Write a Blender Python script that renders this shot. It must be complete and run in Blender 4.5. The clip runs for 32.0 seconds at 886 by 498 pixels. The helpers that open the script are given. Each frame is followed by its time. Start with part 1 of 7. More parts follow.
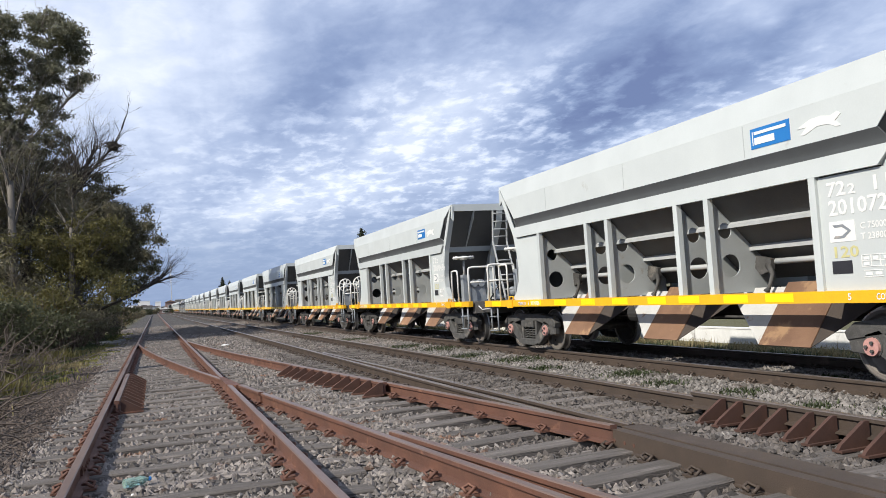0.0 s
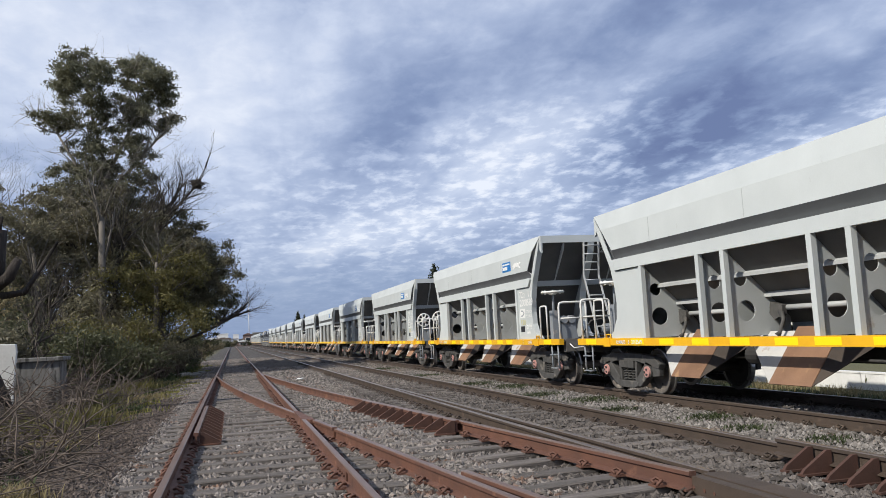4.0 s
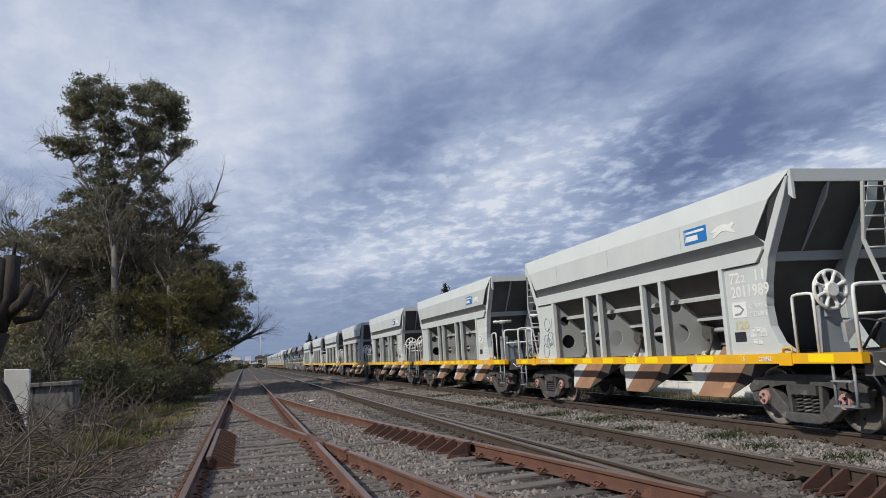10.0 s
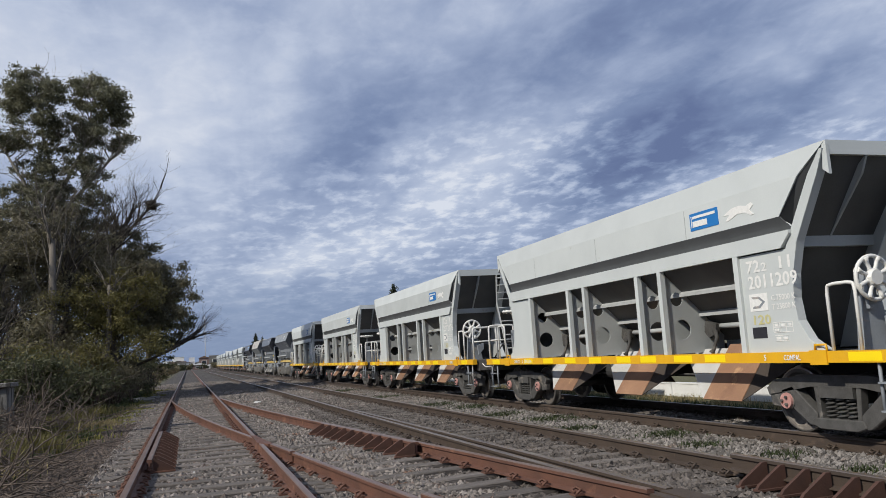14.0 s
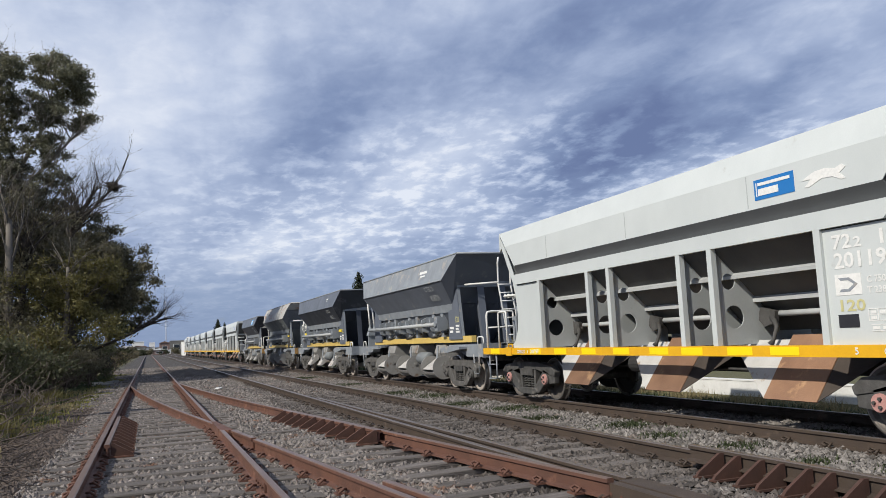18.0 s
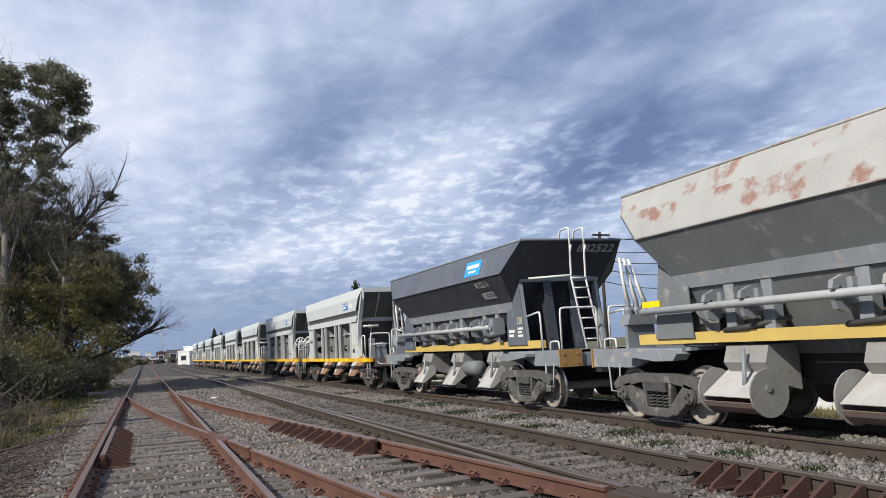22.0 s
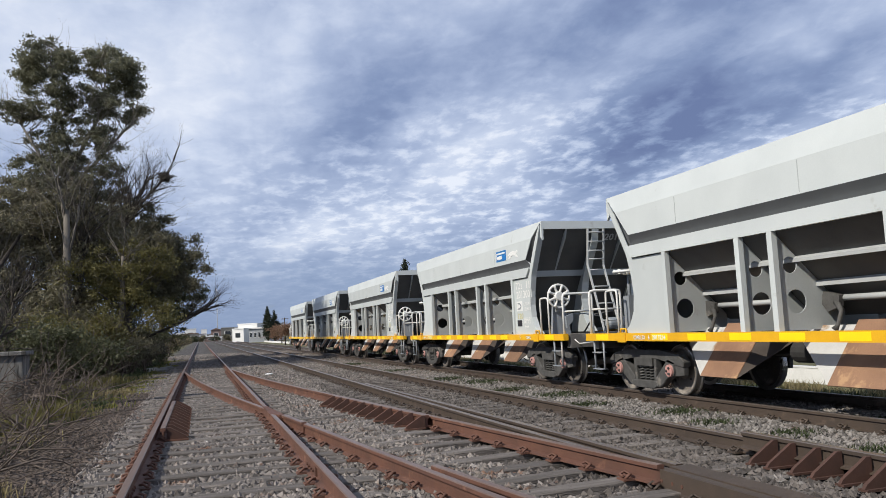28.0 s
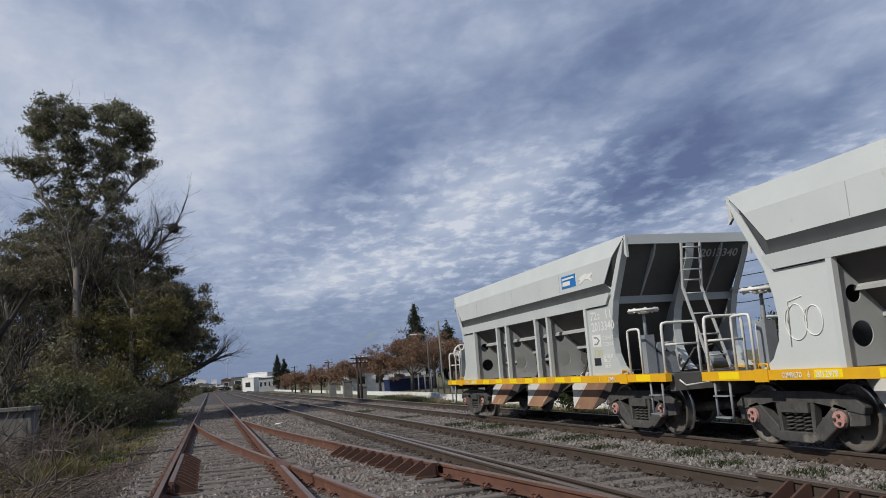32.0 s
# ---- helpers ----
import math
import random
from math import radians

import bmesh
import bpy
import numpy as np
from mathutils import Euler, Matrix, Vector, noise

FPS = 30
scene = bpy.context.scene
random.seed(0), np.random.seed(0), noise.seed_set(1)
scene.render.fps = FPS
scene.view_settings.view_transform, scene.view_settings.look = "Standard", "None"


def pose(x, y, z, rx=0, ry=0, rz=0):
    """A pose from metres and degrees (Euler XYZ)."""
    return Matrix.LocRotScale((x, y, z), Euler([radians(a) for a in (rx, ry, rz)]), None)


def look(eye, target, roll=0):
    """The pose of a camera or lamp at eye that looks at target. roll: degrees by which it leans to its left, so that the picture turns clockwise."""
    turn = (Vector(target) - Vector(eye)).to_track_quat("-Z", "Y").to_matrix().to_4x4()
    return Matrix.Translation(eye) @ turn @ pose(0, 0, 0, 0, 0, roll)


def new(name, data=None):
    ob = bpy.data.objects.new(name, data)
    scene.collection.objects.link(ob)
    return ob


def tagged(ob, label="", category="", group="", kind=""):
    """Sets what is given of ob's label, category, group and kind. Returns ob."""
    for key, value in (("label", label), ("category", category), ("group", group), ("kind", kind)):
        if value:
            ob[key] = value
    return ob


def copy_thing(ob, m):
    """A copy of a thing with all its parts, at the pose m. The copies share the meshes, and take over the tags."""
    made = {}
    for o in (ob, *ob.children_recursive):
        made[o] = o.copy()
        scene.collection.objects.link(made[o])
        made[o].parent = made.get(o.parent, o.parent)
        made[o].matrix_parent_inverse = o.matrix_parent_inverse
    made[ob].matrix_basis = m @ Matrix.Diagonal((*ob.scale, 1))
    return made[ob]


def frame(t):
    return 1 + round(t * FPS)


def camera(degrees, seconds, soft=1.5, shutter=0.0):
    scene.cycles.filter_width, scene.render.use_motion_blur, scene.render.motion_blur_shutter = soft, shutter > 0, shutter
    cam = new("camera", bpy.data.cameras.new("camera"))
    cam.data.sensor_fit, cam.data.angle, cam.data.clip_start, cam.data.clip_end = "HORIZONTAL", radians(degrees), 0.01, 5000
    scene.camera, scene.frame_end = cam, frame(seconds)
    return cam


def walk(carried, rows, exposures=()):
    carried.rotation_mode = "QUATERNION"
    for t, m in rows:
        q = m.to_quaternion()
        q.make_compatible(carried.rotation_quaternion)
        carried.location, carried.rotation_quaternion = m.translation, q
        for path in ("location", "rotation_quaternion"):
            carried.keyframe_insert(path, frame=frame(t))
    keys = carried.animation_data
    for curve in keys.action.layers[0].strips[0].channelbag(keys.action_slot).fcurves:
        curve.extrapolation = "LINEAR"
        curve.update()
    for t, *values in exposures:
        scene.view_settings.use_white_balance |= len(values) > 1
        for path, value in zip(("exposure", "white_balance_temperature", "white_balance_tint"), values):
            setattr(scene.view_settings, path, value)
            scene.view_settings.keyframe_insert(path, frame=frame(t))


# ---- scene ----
# camera: a hand-held stand beside the tracks, t x y z pitch roll yaw
cam = camera(58.67, 32.0, soft=0.65)
PATH = [
    (0.0, 0.006, 0.017, 1.421, 3.15, 3.59, -20.11), (0.5, 0.009, 0.011, 1.425, 3.3, 3.45, -17.38), (1.0, -0.003, 0.007, 1.431, 3.84, 3.29, -16.35),
    (1.5, -0.001, 0.003, 1.436, 4.83, 3.33, -14.91), (2.0, -0.006, 0.0, 1.445, 5.43, 3.23, -14.94), (2.5, -0.001, 0.002, 1.448, 5.72, 3.17, -14.63),
    (4.5, -0.008, -0.004, 1.451, 6.27, 2.87, -14.92), (5.0, -0.006, -0.004, 1.452, 6.66, 2.99, -14.71), (5.5, -0.005, -0.01, 1.453, 6.91, 3.12, -14.58),
    (6.0, -0.001, -0.007, 1.451, 6.98, 3.3, -14.83), (6.5, -0.0, -0.011, 1.453, 7.15, 3.5, -14.55), (7.0, 0.001, -0.025, 1.462, 7.42, 3.72, -14.53),
    (7.5, -0.011, -0.018, 1.461, 7.76, 3.68, -14.35), (8.0, -0.008, -0.02, 1.461, 7.83, 3.56, -14.0), (8.5, -0.006, -0.015, 1.454, 7.77, 3.5, -13.99),
    (9.0, -0.006, -0.022, 1.46, 7.62, 3.4, -13.71), (9.5, -0.011, -0.018, 1.454, 7.59, 3.38, -13.78), (10.0, -0.003, -0.011, 1.459, 7.5, 3.51, -14.03),
    (10.5, -0.003, -0.005, 1.449, 7.31, 3.53, -14.78), (11.0, -0.002, -0.018, 1.446, 7.18, 3.64, -15.36), (11.5, 0.0, -0.007, 1.439, 7.02, 3.6, -16.03),
    (12.0, 0.011, -0.005, 1.437, 7.08, 3.76, -17.4), (12.5, 0.01, -0.009, 1.441, 7.15, 3.75, -18.27), (13.0, 0.006, -0.005, 1.444, 7.33, 3.68, -17.95),
    (13.5, 0.005, -0.004, 1.456, 7.34, 3.6, -17.77), (15.5, -0.001, -0.005, 1.448, 7.16, 3.28, -18.62), (16.0, 0.005, -0.004, 1.443, 7.1, 3.34, -20.07),
    (16.5, 0.009, -0.003, 1.439, 7.14, 3.28, -21.44), (17.0, 0.014, 0.001, 1.439, 6.98, 3.24, -22.23), (17.5, 0.007, 0.008, 1.443, 6.65, 2.95, -20.84),
    (18.0, -0.001, 0.012, 1.447, 6.41, 2.66, -20.39), (18.5, -0.004, 0.004, 1.443, 6.38, 2.5, -20.08), (19.0, -0.001, 0.012, 1.441, 6.54, 2.68, -19.69),
    (19.5, 0.001, 0.003, 1.439, 6.75, 2.74, -19.91), (20.0, -0.001, 0.014, 1.439, 6.89, 2.67, -19.83), (20.5, 0.0, 0.011, 1.439, 7.12, 2.72, -19.81),
    (21.0, 0.005, 0.01, 1.442, 7.24, 3.11, -19.56), (21.5, 0.0, 0.014, 1.438, 7.12, 3.06, -19.58), (22.0, 0.004, 0.01, 1.449, 7.0, 2.87, -20.6),
    (22.5, -0.029, 0.022, 1.446, 7.06, 2.75, -21.28), (23.0, -0.001, 0.02, 1.443, 7.07, 2.74, -20.72), (23.5, -0.01, 0.004, 1.431, 7.09, 2.38, -19.89),
    (24.0, -0.007, -0.005, 1.44, 7.34, 2.63, -18.67), (24.5, -0.007, -0.002, 1.443, 7.21, 3.31, -16.49), (25.0, -0.006, 0.01, 1.446, 6.8, 3.39, -16.15),
    (25.5, -0.005, 0.015, 1.442, 6.36, 3.39, -16.32), (27.5, -0.013, 0.014, 1.435, 5.81, 2.78, -16.88), (28.0, -0.008, 0.019, 1.439, 5.6, 2.77, -17.04),
    (28.5, -0.009, 0.016, 1.437, 5.62, 2.79, -16.93), (29.0, -0.002, 0.017, 1.443, 5.62, 2.93, -17.45), (29.5, 0.006, 0.018, 1.434, 6.08, 3.27, -17.9),
    (30.0, 0.011, -0.012, 1.435, 7.1, 4.57, -12.86), (30.5, 0.038, -0.016, 1.44, 7.86, 5.28, -11.84), (31.0, 0.003, -0.005, 1.438, 8.04, 4.48, -12.96),
    (31.5, 0.013, -0.011, 1.447, 8.64, 4.08, -13.84), (32.0, 0.024, -0.016, 1.449, 8.84, 4.09, -16.25),
]
# the phone's own brightness over time
EXPOSURES = ((0, 0.25), (1, 0.28), (2, 0.12), (2.5, 0.1), (5, -0.05), (6, -0.15), (7, -0.22), (9, -0.3), (11, -0.25), (13, -0.27), (16, -0.2), (17, -0.2), (18, -0.08), (19, 0.3), (20, 0.32), (21, 0.1), (22, 0.05), (22.5, 0.05), (23, 0.05), (24, -0.3), (25, -0.25), (28, 0.0), (29, -0.02), (30, -0.12), (31, -0.38), (32, -0.45))
walk(cam, [(t, pose(x, y, z, 90 + p, r, a)) for t, x, y, z, p, r, a in PATH],
     [(t, e) for t, e in EXPOSURES])

# ---- world, sun and exposure ----
SUN_AZ, SUN_EL = radians(250), radians(38)          # compass angle from +y towards +x, and height
scene.view_settings.exposure = 0.0
world = bpy.data.worlds.new("sky")
scene.world = world
world.use_nodes = True


def build_sky():
    nt = world.node_tree
    nt.nodes.clear()
    n, l = nt.nodes.new, nt.links.new

    def math_(op, a, b=None, c=None, clamp=False):
        m = n("ShaderNodeMath")
        m.operation, m.use_clamp = op, clamp
        for i, v in enumerate((a, b, c)):
            if v is None:
                continue
            if isinstance(v, (int, float)):
                m.inputs[i].default_value = v
            else:
                l(v, m.inputs[i])
        return m.outputs[0]

    def ramp(fac, stops, mode="EASE"):
        r = n("ShaderNodeValToRGB")
        r.color_ramp.interpolation = mode
        e = r.color_ramp.elements
        while len(e) < len(stops):
            e.new(0.5)
        for s, (p, c) in zip(e, stops):
            s.position = p
            s.color = (c, c, c, 1) if isinstance(c, (int, float)) else (*c, 1)
        l(fac, r.inputs[0])
        return r.outputs[0]

    def mix(fac, a, b):
        m = n("ShaderNodeMix")
        m.data_type = "RGBA"
        if isinstance(fac, (int, float)):
            m.inputs[0].default_value = fac
        else:
            l(fac, m.inputs[0])
        for sock, v in ((m.inputs[6], a), (m.inputs[7], b)):
            if isinstance(v, tuple):
                sock.default_value = (*v, 1)
            else:
                l(v, sock)
        return m.outputs[2]

    sky = n("ShaderNodeTexSky")
    sky.sky_type, sky.sun_disc = "NISHITA", False
    sky.sun_elevation, sky.sun_rotation = SUN_EL, SUN_AZ
    sky.air_density, sky.dust_density, sky.ozone_density = 1.0, 1.2, 2.0
    tc = n("ShaderNodeTexCoord")
    sep = n("ShaderNodeSeparateXYZ")
    l(tc.outputs["Generated"], sep.inputs[0])
    x, y, z = sep.outputs
    up = math_("MAXIMUM", z, 0.0)
    den = math_("ADD", up, 0.16)
    u, v = math_("DIVIDE", x, den), math_("DIVIDE", y, den)

    def layer(su, sv, ou, ov, scale, detail, rough, turn=0.0, distort=0.0):
        cmb = n("ShaderNodeCombineXYZ")
        l(u, cmb.inputs[0]), l(v, cmb.inputs[1])
        mp = n("ShaderNodeMapping")
        mp.inputs["Scale"].default_value = (su, sv, 1)
        mp.inputs["Location"].default_value = (ou, ov, 0)
        mp.inputs["Rotation"].default_value = (0, 0, radians(turn))
        l(cmb.outputs[0], mp.inputs[0])
        t = n("ShaderNodeTexNoise")
        t.inputs["Scale"].default_value, t.inputs["Detail"].default_value = scale, detail
        t.inputs["Roughness"].default_value, t.inputs["Distortion"].default_value = rough, distort
        l(mp.outputs[0], t.inputs["Vector"])
        return t.outputs[0]

    broad = layer(1.0, 0.4, 3.1, 1.7, 0.9, 4, 0.5, 30)
    mid = layer(1.0, 0.55, 7.4, 2.2, 2.6, 6, 0.52, 12, 0.3)
    fine = layer(1.0, 0.75, 1.3, 9.2, 8.5, 7, 0.58, 8, 0.25)
    wisp = layer(1.0, 0.22, 5.3, 4.2, 2.2, 5, 0.5, -8, 0.6)
    # cloud banks by their bearing and height over the line ahead: across, up, half width, half height, turn, weight
    ahead = math_("MAXIMUM", y, 0.05)
    px = math_("ADD", math_("DIVIDE", x, ahead), math_("MULTIPLY_ADD", mid, 0.16, -0.08))
    pz = math_("ADD", math_("DIVIDE", z, ahead), math_("MULTIPLY_ADD", wisp, 0.10, -0.05))
    place = n("ShaderNodeCombineXYZ")
    l(px, place.inputs[0]), l(pz, place.inputs[1])
    front = ramp(math_("MULTIPLY_ADD", y, 0.5, 0.5), [(0.55, 0.0), (0.75, 1.0)])

    def bank(cx, cz, rx, rz, turn):
        mp = n("ShaderNodeMapping")
        mp.vector_type = "TEXTURE"
        mp.inputs["Location"].default_value = (cx, cz, 0)
        mp.inputs["Rotation"].default_value = (0, 0, radians(turn))
        mp.inputs["Scale"].default_value = (rx, rz, 1)
        l(place.outputs[0], mp.inputs[0])
        le = n("ShaderNodeVectorMath")
        le.operation = "LENGTH"
        l(mp.outputs[0], le.inputs[0])
        return ramp(le.outputs["Value"], [(0.15, 1.0), (1.0, 0.0)])

    cells = layer(1.0, 0.8, 4.4, 0.7, 13.0, 6, 0.55, 5, 0.2)
    field = math_("MULTIPLY", math_("ADD", bank(0.38, 0.19, 0.55, 0.17, 12), bank(0.95, 0.26, 0.4, 0.12, 12)), front)
    puffs = math_("MULTIPLY", ramp(math_("ADD", math_("MULTIPLY", cells, 0.6), math_("MULTIPLY", fine, 0.4)), [(0.46, 0.0), (0.64, 1.0)]), math_("MULTIPLY_ADD", field, 0.30, 0.05))
    tone = math_("ADD", math_("ADD", puffs, math_("MULTIPLY_ADD", mid, 0.55, 0.495 - 0.275)), math_("ADD", math_("MULTIPLY_ADD", fine, 0.36, -0.18), math_("MULTIPLY_ADD", wisp, 0.55, -0.275)))
    for cx, cz, rx, rz, turn, wt in ((0.23, 0.33, 0.20, 0.12, 48, -0.14), (0.17, 0.26, 0.14, 0.07, 50, -0.10), (0.42, 0.38, 0.30, 0.09, 14, -0.08), (0.64, 0.28, 0.34, 0.09, 35, -0.26), (0.88, 0.36, 0.38, 0.09, 20, -0.33), (0.80, 0.50, 0.40, 0.10, 12, -0.20),
                                     (0.03, 0.34, 0.17, 0.13, 20, 0.22), (-0.20, 0.36, 0.30, 0.20, 0, 0.22), (0.44, 0.47, 0.20, 0.06, 10, 0.04), (0.40, 0.24, 0.20, 0.07, 24, 0.16), (0.36, 0.165, 0.24, 0.05, 5, 0.12), (0.13, 0.13, 0.09, 0.035, 5, 0.26), (0.96, 0.43, 0.07, 0.035, 10, 0.18), (0.95, 0.24, 0.3, 0.06, 12, 0.18), (0.05, 0.20, 0.16, 0.08, 10, 0.03)):
        tone = math_("ADD", tone, math_("MULTIPLY", math_("MULTIPLY", bank(cx, cz, rx, rz, turn), front), wt))
    body = ramp(tone, [(0.06, (0.15, 0.20, 0.38)), (0.28, (0.245, 0.32, 0.52)), (0.50, (0.41, 0.495, 0.70)), (0.70, (0.61, 0.69, 0.87)), (0.97, (0.86, 0.91, 1.02))], "LINEAR")
    gap = ramp(wisp, [(0.27, 1.0), (0.36, 0.0)])
    haze = ramp(up, [(0.0, 1.0), (0.05, 0.8), (0.13, 0.0)])
    body = mix(math_("MULTIPLY", haze, 0.85), body, (0.24, 0.33, 0.53))
    cl = n("ShaderNodeBackground")
    l(body, cl.inputs[0])
    cl.inputs[1].default_value = 1.0
    bg = n("ShaderNodeBackground")
    l(sky.outputs[0], bg.inputs[0])
    bg.inputs[1].default_value = 0.10
    ms = n("ShaderNodeMixShader")
    l(math_("SUBTRACT", 0.92, math_("MULTIPLY", gap, 0.55)), ms.inputs[0])
    l(bg.outputs[0], ms.inputs[1]), l(cl.outputs[0], ms.inputs[2])
    out = n("ShaderNodeOutputWorld")
    l(ms.outputs[0], out.inputs[0])


build_sky()
sun = new("sun", bpy.data.lights.new("sun", "SUN"))
sun.data.energy, sun.data.angle, sun.data.color = 4.8, radians(0.7), (1.0, 0.94, 0.84)
_d = Vector((math.sin(SUN_AZ) * math.cos(SUN_EL), math.cos(SUN_AZ) * math.cos(SUN_EL), math.sin(SUN_EL)))
sun.matrix_world = look(_d * 60, (0, 0, 0))

# ---- materials ----
MATS = {}


def mat(name, c1, c2=None, rough=0.6, metal=0.0, scale=6.0, bump=0.15, grain=60.0, spots=None, spot_at=0.62, rand=0.0, stretch=(1, 1, 1), coords="Object", spec=0.4, spot_scale=2.5, transl=0.0):
    """A surface: two tones mixed by broad and fine noise, optional stains, fine relief."""
    m = bpy.data.materials.new(name)
    m.use_nodes = True
    nt = m.node_tree
    n, l = nt.nodes.new, nt.links.new
    b = nt.nodes["Principled BSDF"]
    c2 = c2 or tuple(v * 0.8 for v in c1)
    tc, mp = n("ShaderNodeTexCoord"), n("ShaderNodeMapping")
    mp.inputs["Scale"].default_value = stretch
    l(tc.outputs[coords], mp.inputs[0])
    info = n("ShaderNodeObjectInfo")
    shift = n("ShaderNodeVectorMath")
    shift.operation = "MULTIPLY_ADD"
    l(info.outputs["Random"], shift.inputs[0])
    shift.inputs[1].default_value = (17, 31, 23)
    l(mp.outputs[0], shift.inputs[2])

    def tex(s, d, r=0.55):
        t = n("ShaderNodeTexNoise")
        t.inputs["Scale"].default_value, t.inputs["Detail"].default_value, t.inputs["Roughness"].default_value = s, d, r
        l(shift.outputs[0], t.inputs["Vector"])
        return t.outputs[0]

    def rmp(fac, a, b_):
        r = n("ShaderNodeMapRange")
        r.inputs[1].default_value, r.inputs[2].default_value = a, b_
        l(fac, r.inputs[0])
        return r.outputs[0]

    def mix(fac, a, b_):
        x = n("ShaderNodeMix")
        x.data_type = "RGBA"
        l(fac, x.inputs[0])
        for sock, v in ((x.inputs[6], a), (x.inputs[7], b_)):
            if isinstance(v, tuple):
                sock.default_value = (*v, 1)
            else:
                l(v, sock)
        return x.outputs[2]

    broad, fine = tex(scale, 5), tex(grain, 3)
    both = n("ShaderNodeMath")
    both.operation = "MULTIPLY_ADD"
    l(fine, both.inputs[0])
    both.inputs[1].default_value = 0.45
    l(broad, both.inputs[2])
    col = mix(rmp(both.outputs[0], 0.45, 1.0), c1, c2)
    if spots:
        col = mix(rmp(tex(spot_scale, 7, 0.65), spot_at, spot_at + 0.08), col, spots)
    if rand:
        hs = n("ShaderNodeHueSaturation")
        mr = n("ShaderNodeMapRange")
        l(info.outputs["Random"], mr.inputs[0])
        mr.inputs[3].default_value, mr.inputs[4].default_value = 1 - rand, 1 + rand
        l(mr.outputs[0], hs.inputs["Value"])
        l(col, hs.inputs["Color"])
        col = hs.outputs[0]
    l(col, b.inputs["Base Color"])
    b.inputs["Metallic"].default_value = metal
    b.inputs["Specular IOR Level"].default_value = spec
    rr = n("ShaderNodeMapRange")
    l(broad, rr.inputs[0])
    rr.inputs[3].default_value, rr.inputs[4].default_value = max(rough - 0.12, 0.03), min(rough + 0.12, 1)
    l(rr.outputs[0], b.inputs["Roughness"])
    if bump:
        bp = n("ShaderNodeBump")
        bp.inputs["Strength"].default_value, bp.inputs["Distance"].default_value = bump, 0.02
        l(fine, bp.inputs["Height"])
        l(bp.outputs[0], b.inputs["Normal"])
    if transl:
        tr = n("ShaderNodeBsdfTranslucent")
        l(col, tr.inputs[0])
        ms = n("ShaderNodeMixShader")
        ms.inputs[0].default_value = transl
        l(b.outputs[0], ms.inputs[1]), l(tr.outputs[0], ms.inputs[2])
        l(ms.outputs[0], nt.nodes["Material Output"].inputs[0])
    MATS[name] = m
    return m


paint = mat("pale_grey_paint", (0.53, 0.56, 0.55), (0.46, 0.49, 0.485), 0.45, scale=1.2, bump=0.03, spots=(0.40, 0.41, 0.39), spot_at=0.66, rand=0.07, spec=0.5)
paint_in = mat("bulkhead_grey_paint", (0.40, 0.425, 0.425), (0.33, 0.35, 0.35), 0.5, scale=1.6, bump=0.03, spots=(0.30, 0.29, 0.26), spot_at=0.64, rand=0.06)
# dark grey carries the shade under the sloping hopper sheets
paint_slope = mat("shaded_hopper_grey_paint", (0.105, 0.106, 0.105), (0.065, 0.066, 0.065), 0.6, scale=1.5, bump=0.04, rand=0.06)
# darker grey puts the shade of down-facing bands and facets into the colour
band = mat("shaded_band_paint", (0.10, 0.105, 0.11), (0.08, 0.084, 0.088), 0.5, scale=2, bump=0.03)
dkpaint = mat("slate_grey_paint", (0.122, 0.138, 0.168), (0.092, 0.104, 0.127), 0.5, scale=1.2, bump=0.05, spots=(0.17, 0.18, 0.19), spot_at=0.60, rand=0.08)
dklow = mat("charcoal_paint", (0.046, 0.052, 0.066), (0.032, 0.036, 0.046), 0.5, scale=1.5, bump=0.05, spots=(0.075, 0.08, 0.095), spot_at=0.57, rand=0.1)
midgrey = mat("weathered_grey_paint", (0.255, 0.28, 0.305), (0.18, 0.197, 0.215), 0.55, scale=2.4, bump=0.08, spots=(0.33, 0.31, 0.285), spot_at=0.57, rand=0.08)
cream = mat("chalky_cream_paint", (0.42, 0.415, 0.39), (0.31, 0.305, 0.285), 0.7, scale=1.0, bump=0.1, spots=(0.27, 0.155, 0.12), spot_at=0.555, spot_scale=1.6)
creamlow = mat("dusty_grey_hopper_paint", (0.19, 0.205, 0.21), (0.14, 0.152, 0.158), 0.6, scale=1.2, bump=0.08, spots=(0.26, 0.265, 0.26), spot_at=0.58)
yellow = mat("yellow_paint", (0.78, 0.43, 0.015), (0.66, 0.35, 0.015), 0.45, scale=3, bump=0.03, spots=(0.50, 0.34, 0.08), spot_at=0.66, rand=0.06)
fadedyellow = mat("faded_yellow_paint", (0.60, 0.43, 0.12), (0.50, 0.36, 0.11), 0.55, scale=3, bump=0.05, spots=(0.30, 0.22, 0.12), spot_at=0.62, rand=0.06)
yellow_hi = mat("bright_yellow_reflector", (0.90, 0.68, 0.01), (0.85, 0.62, 0.01), 0.35, scale=4, bump=0.02)
ochre = mat("ochre_paint", (0.36, 0.21, 0.07), (0.28, 0.17, 0.065), 0.6, scale=6, bump=0.1, spots=(0.16, 0.1, 0.05), spot_at=0.6)
rustchute = mat("rusted_chute_plate", (0.27, 0.155, 0.092), (0.16, 0.088, 0.055), 0.75, scale=1.8, bump=0.2, spots=(0.36, 0.22, 0.12), spot_at=0.58, rand=0.3)
rustshade = mat("shaded_rusty_sheet", (0.06, 0.045, 0.035), (0.035, 0.028, 0.024), 0.8, scale=3, bump=0.1)
gategrey = mat("dusty_grey_gate_steel", (0.30, 0.295, 0.28), (0.20, 0.195, 0.183), 0.7, scale=3, bump=0.1, spots=(0.17, 0.12, 0.085), spot_at=0.6)
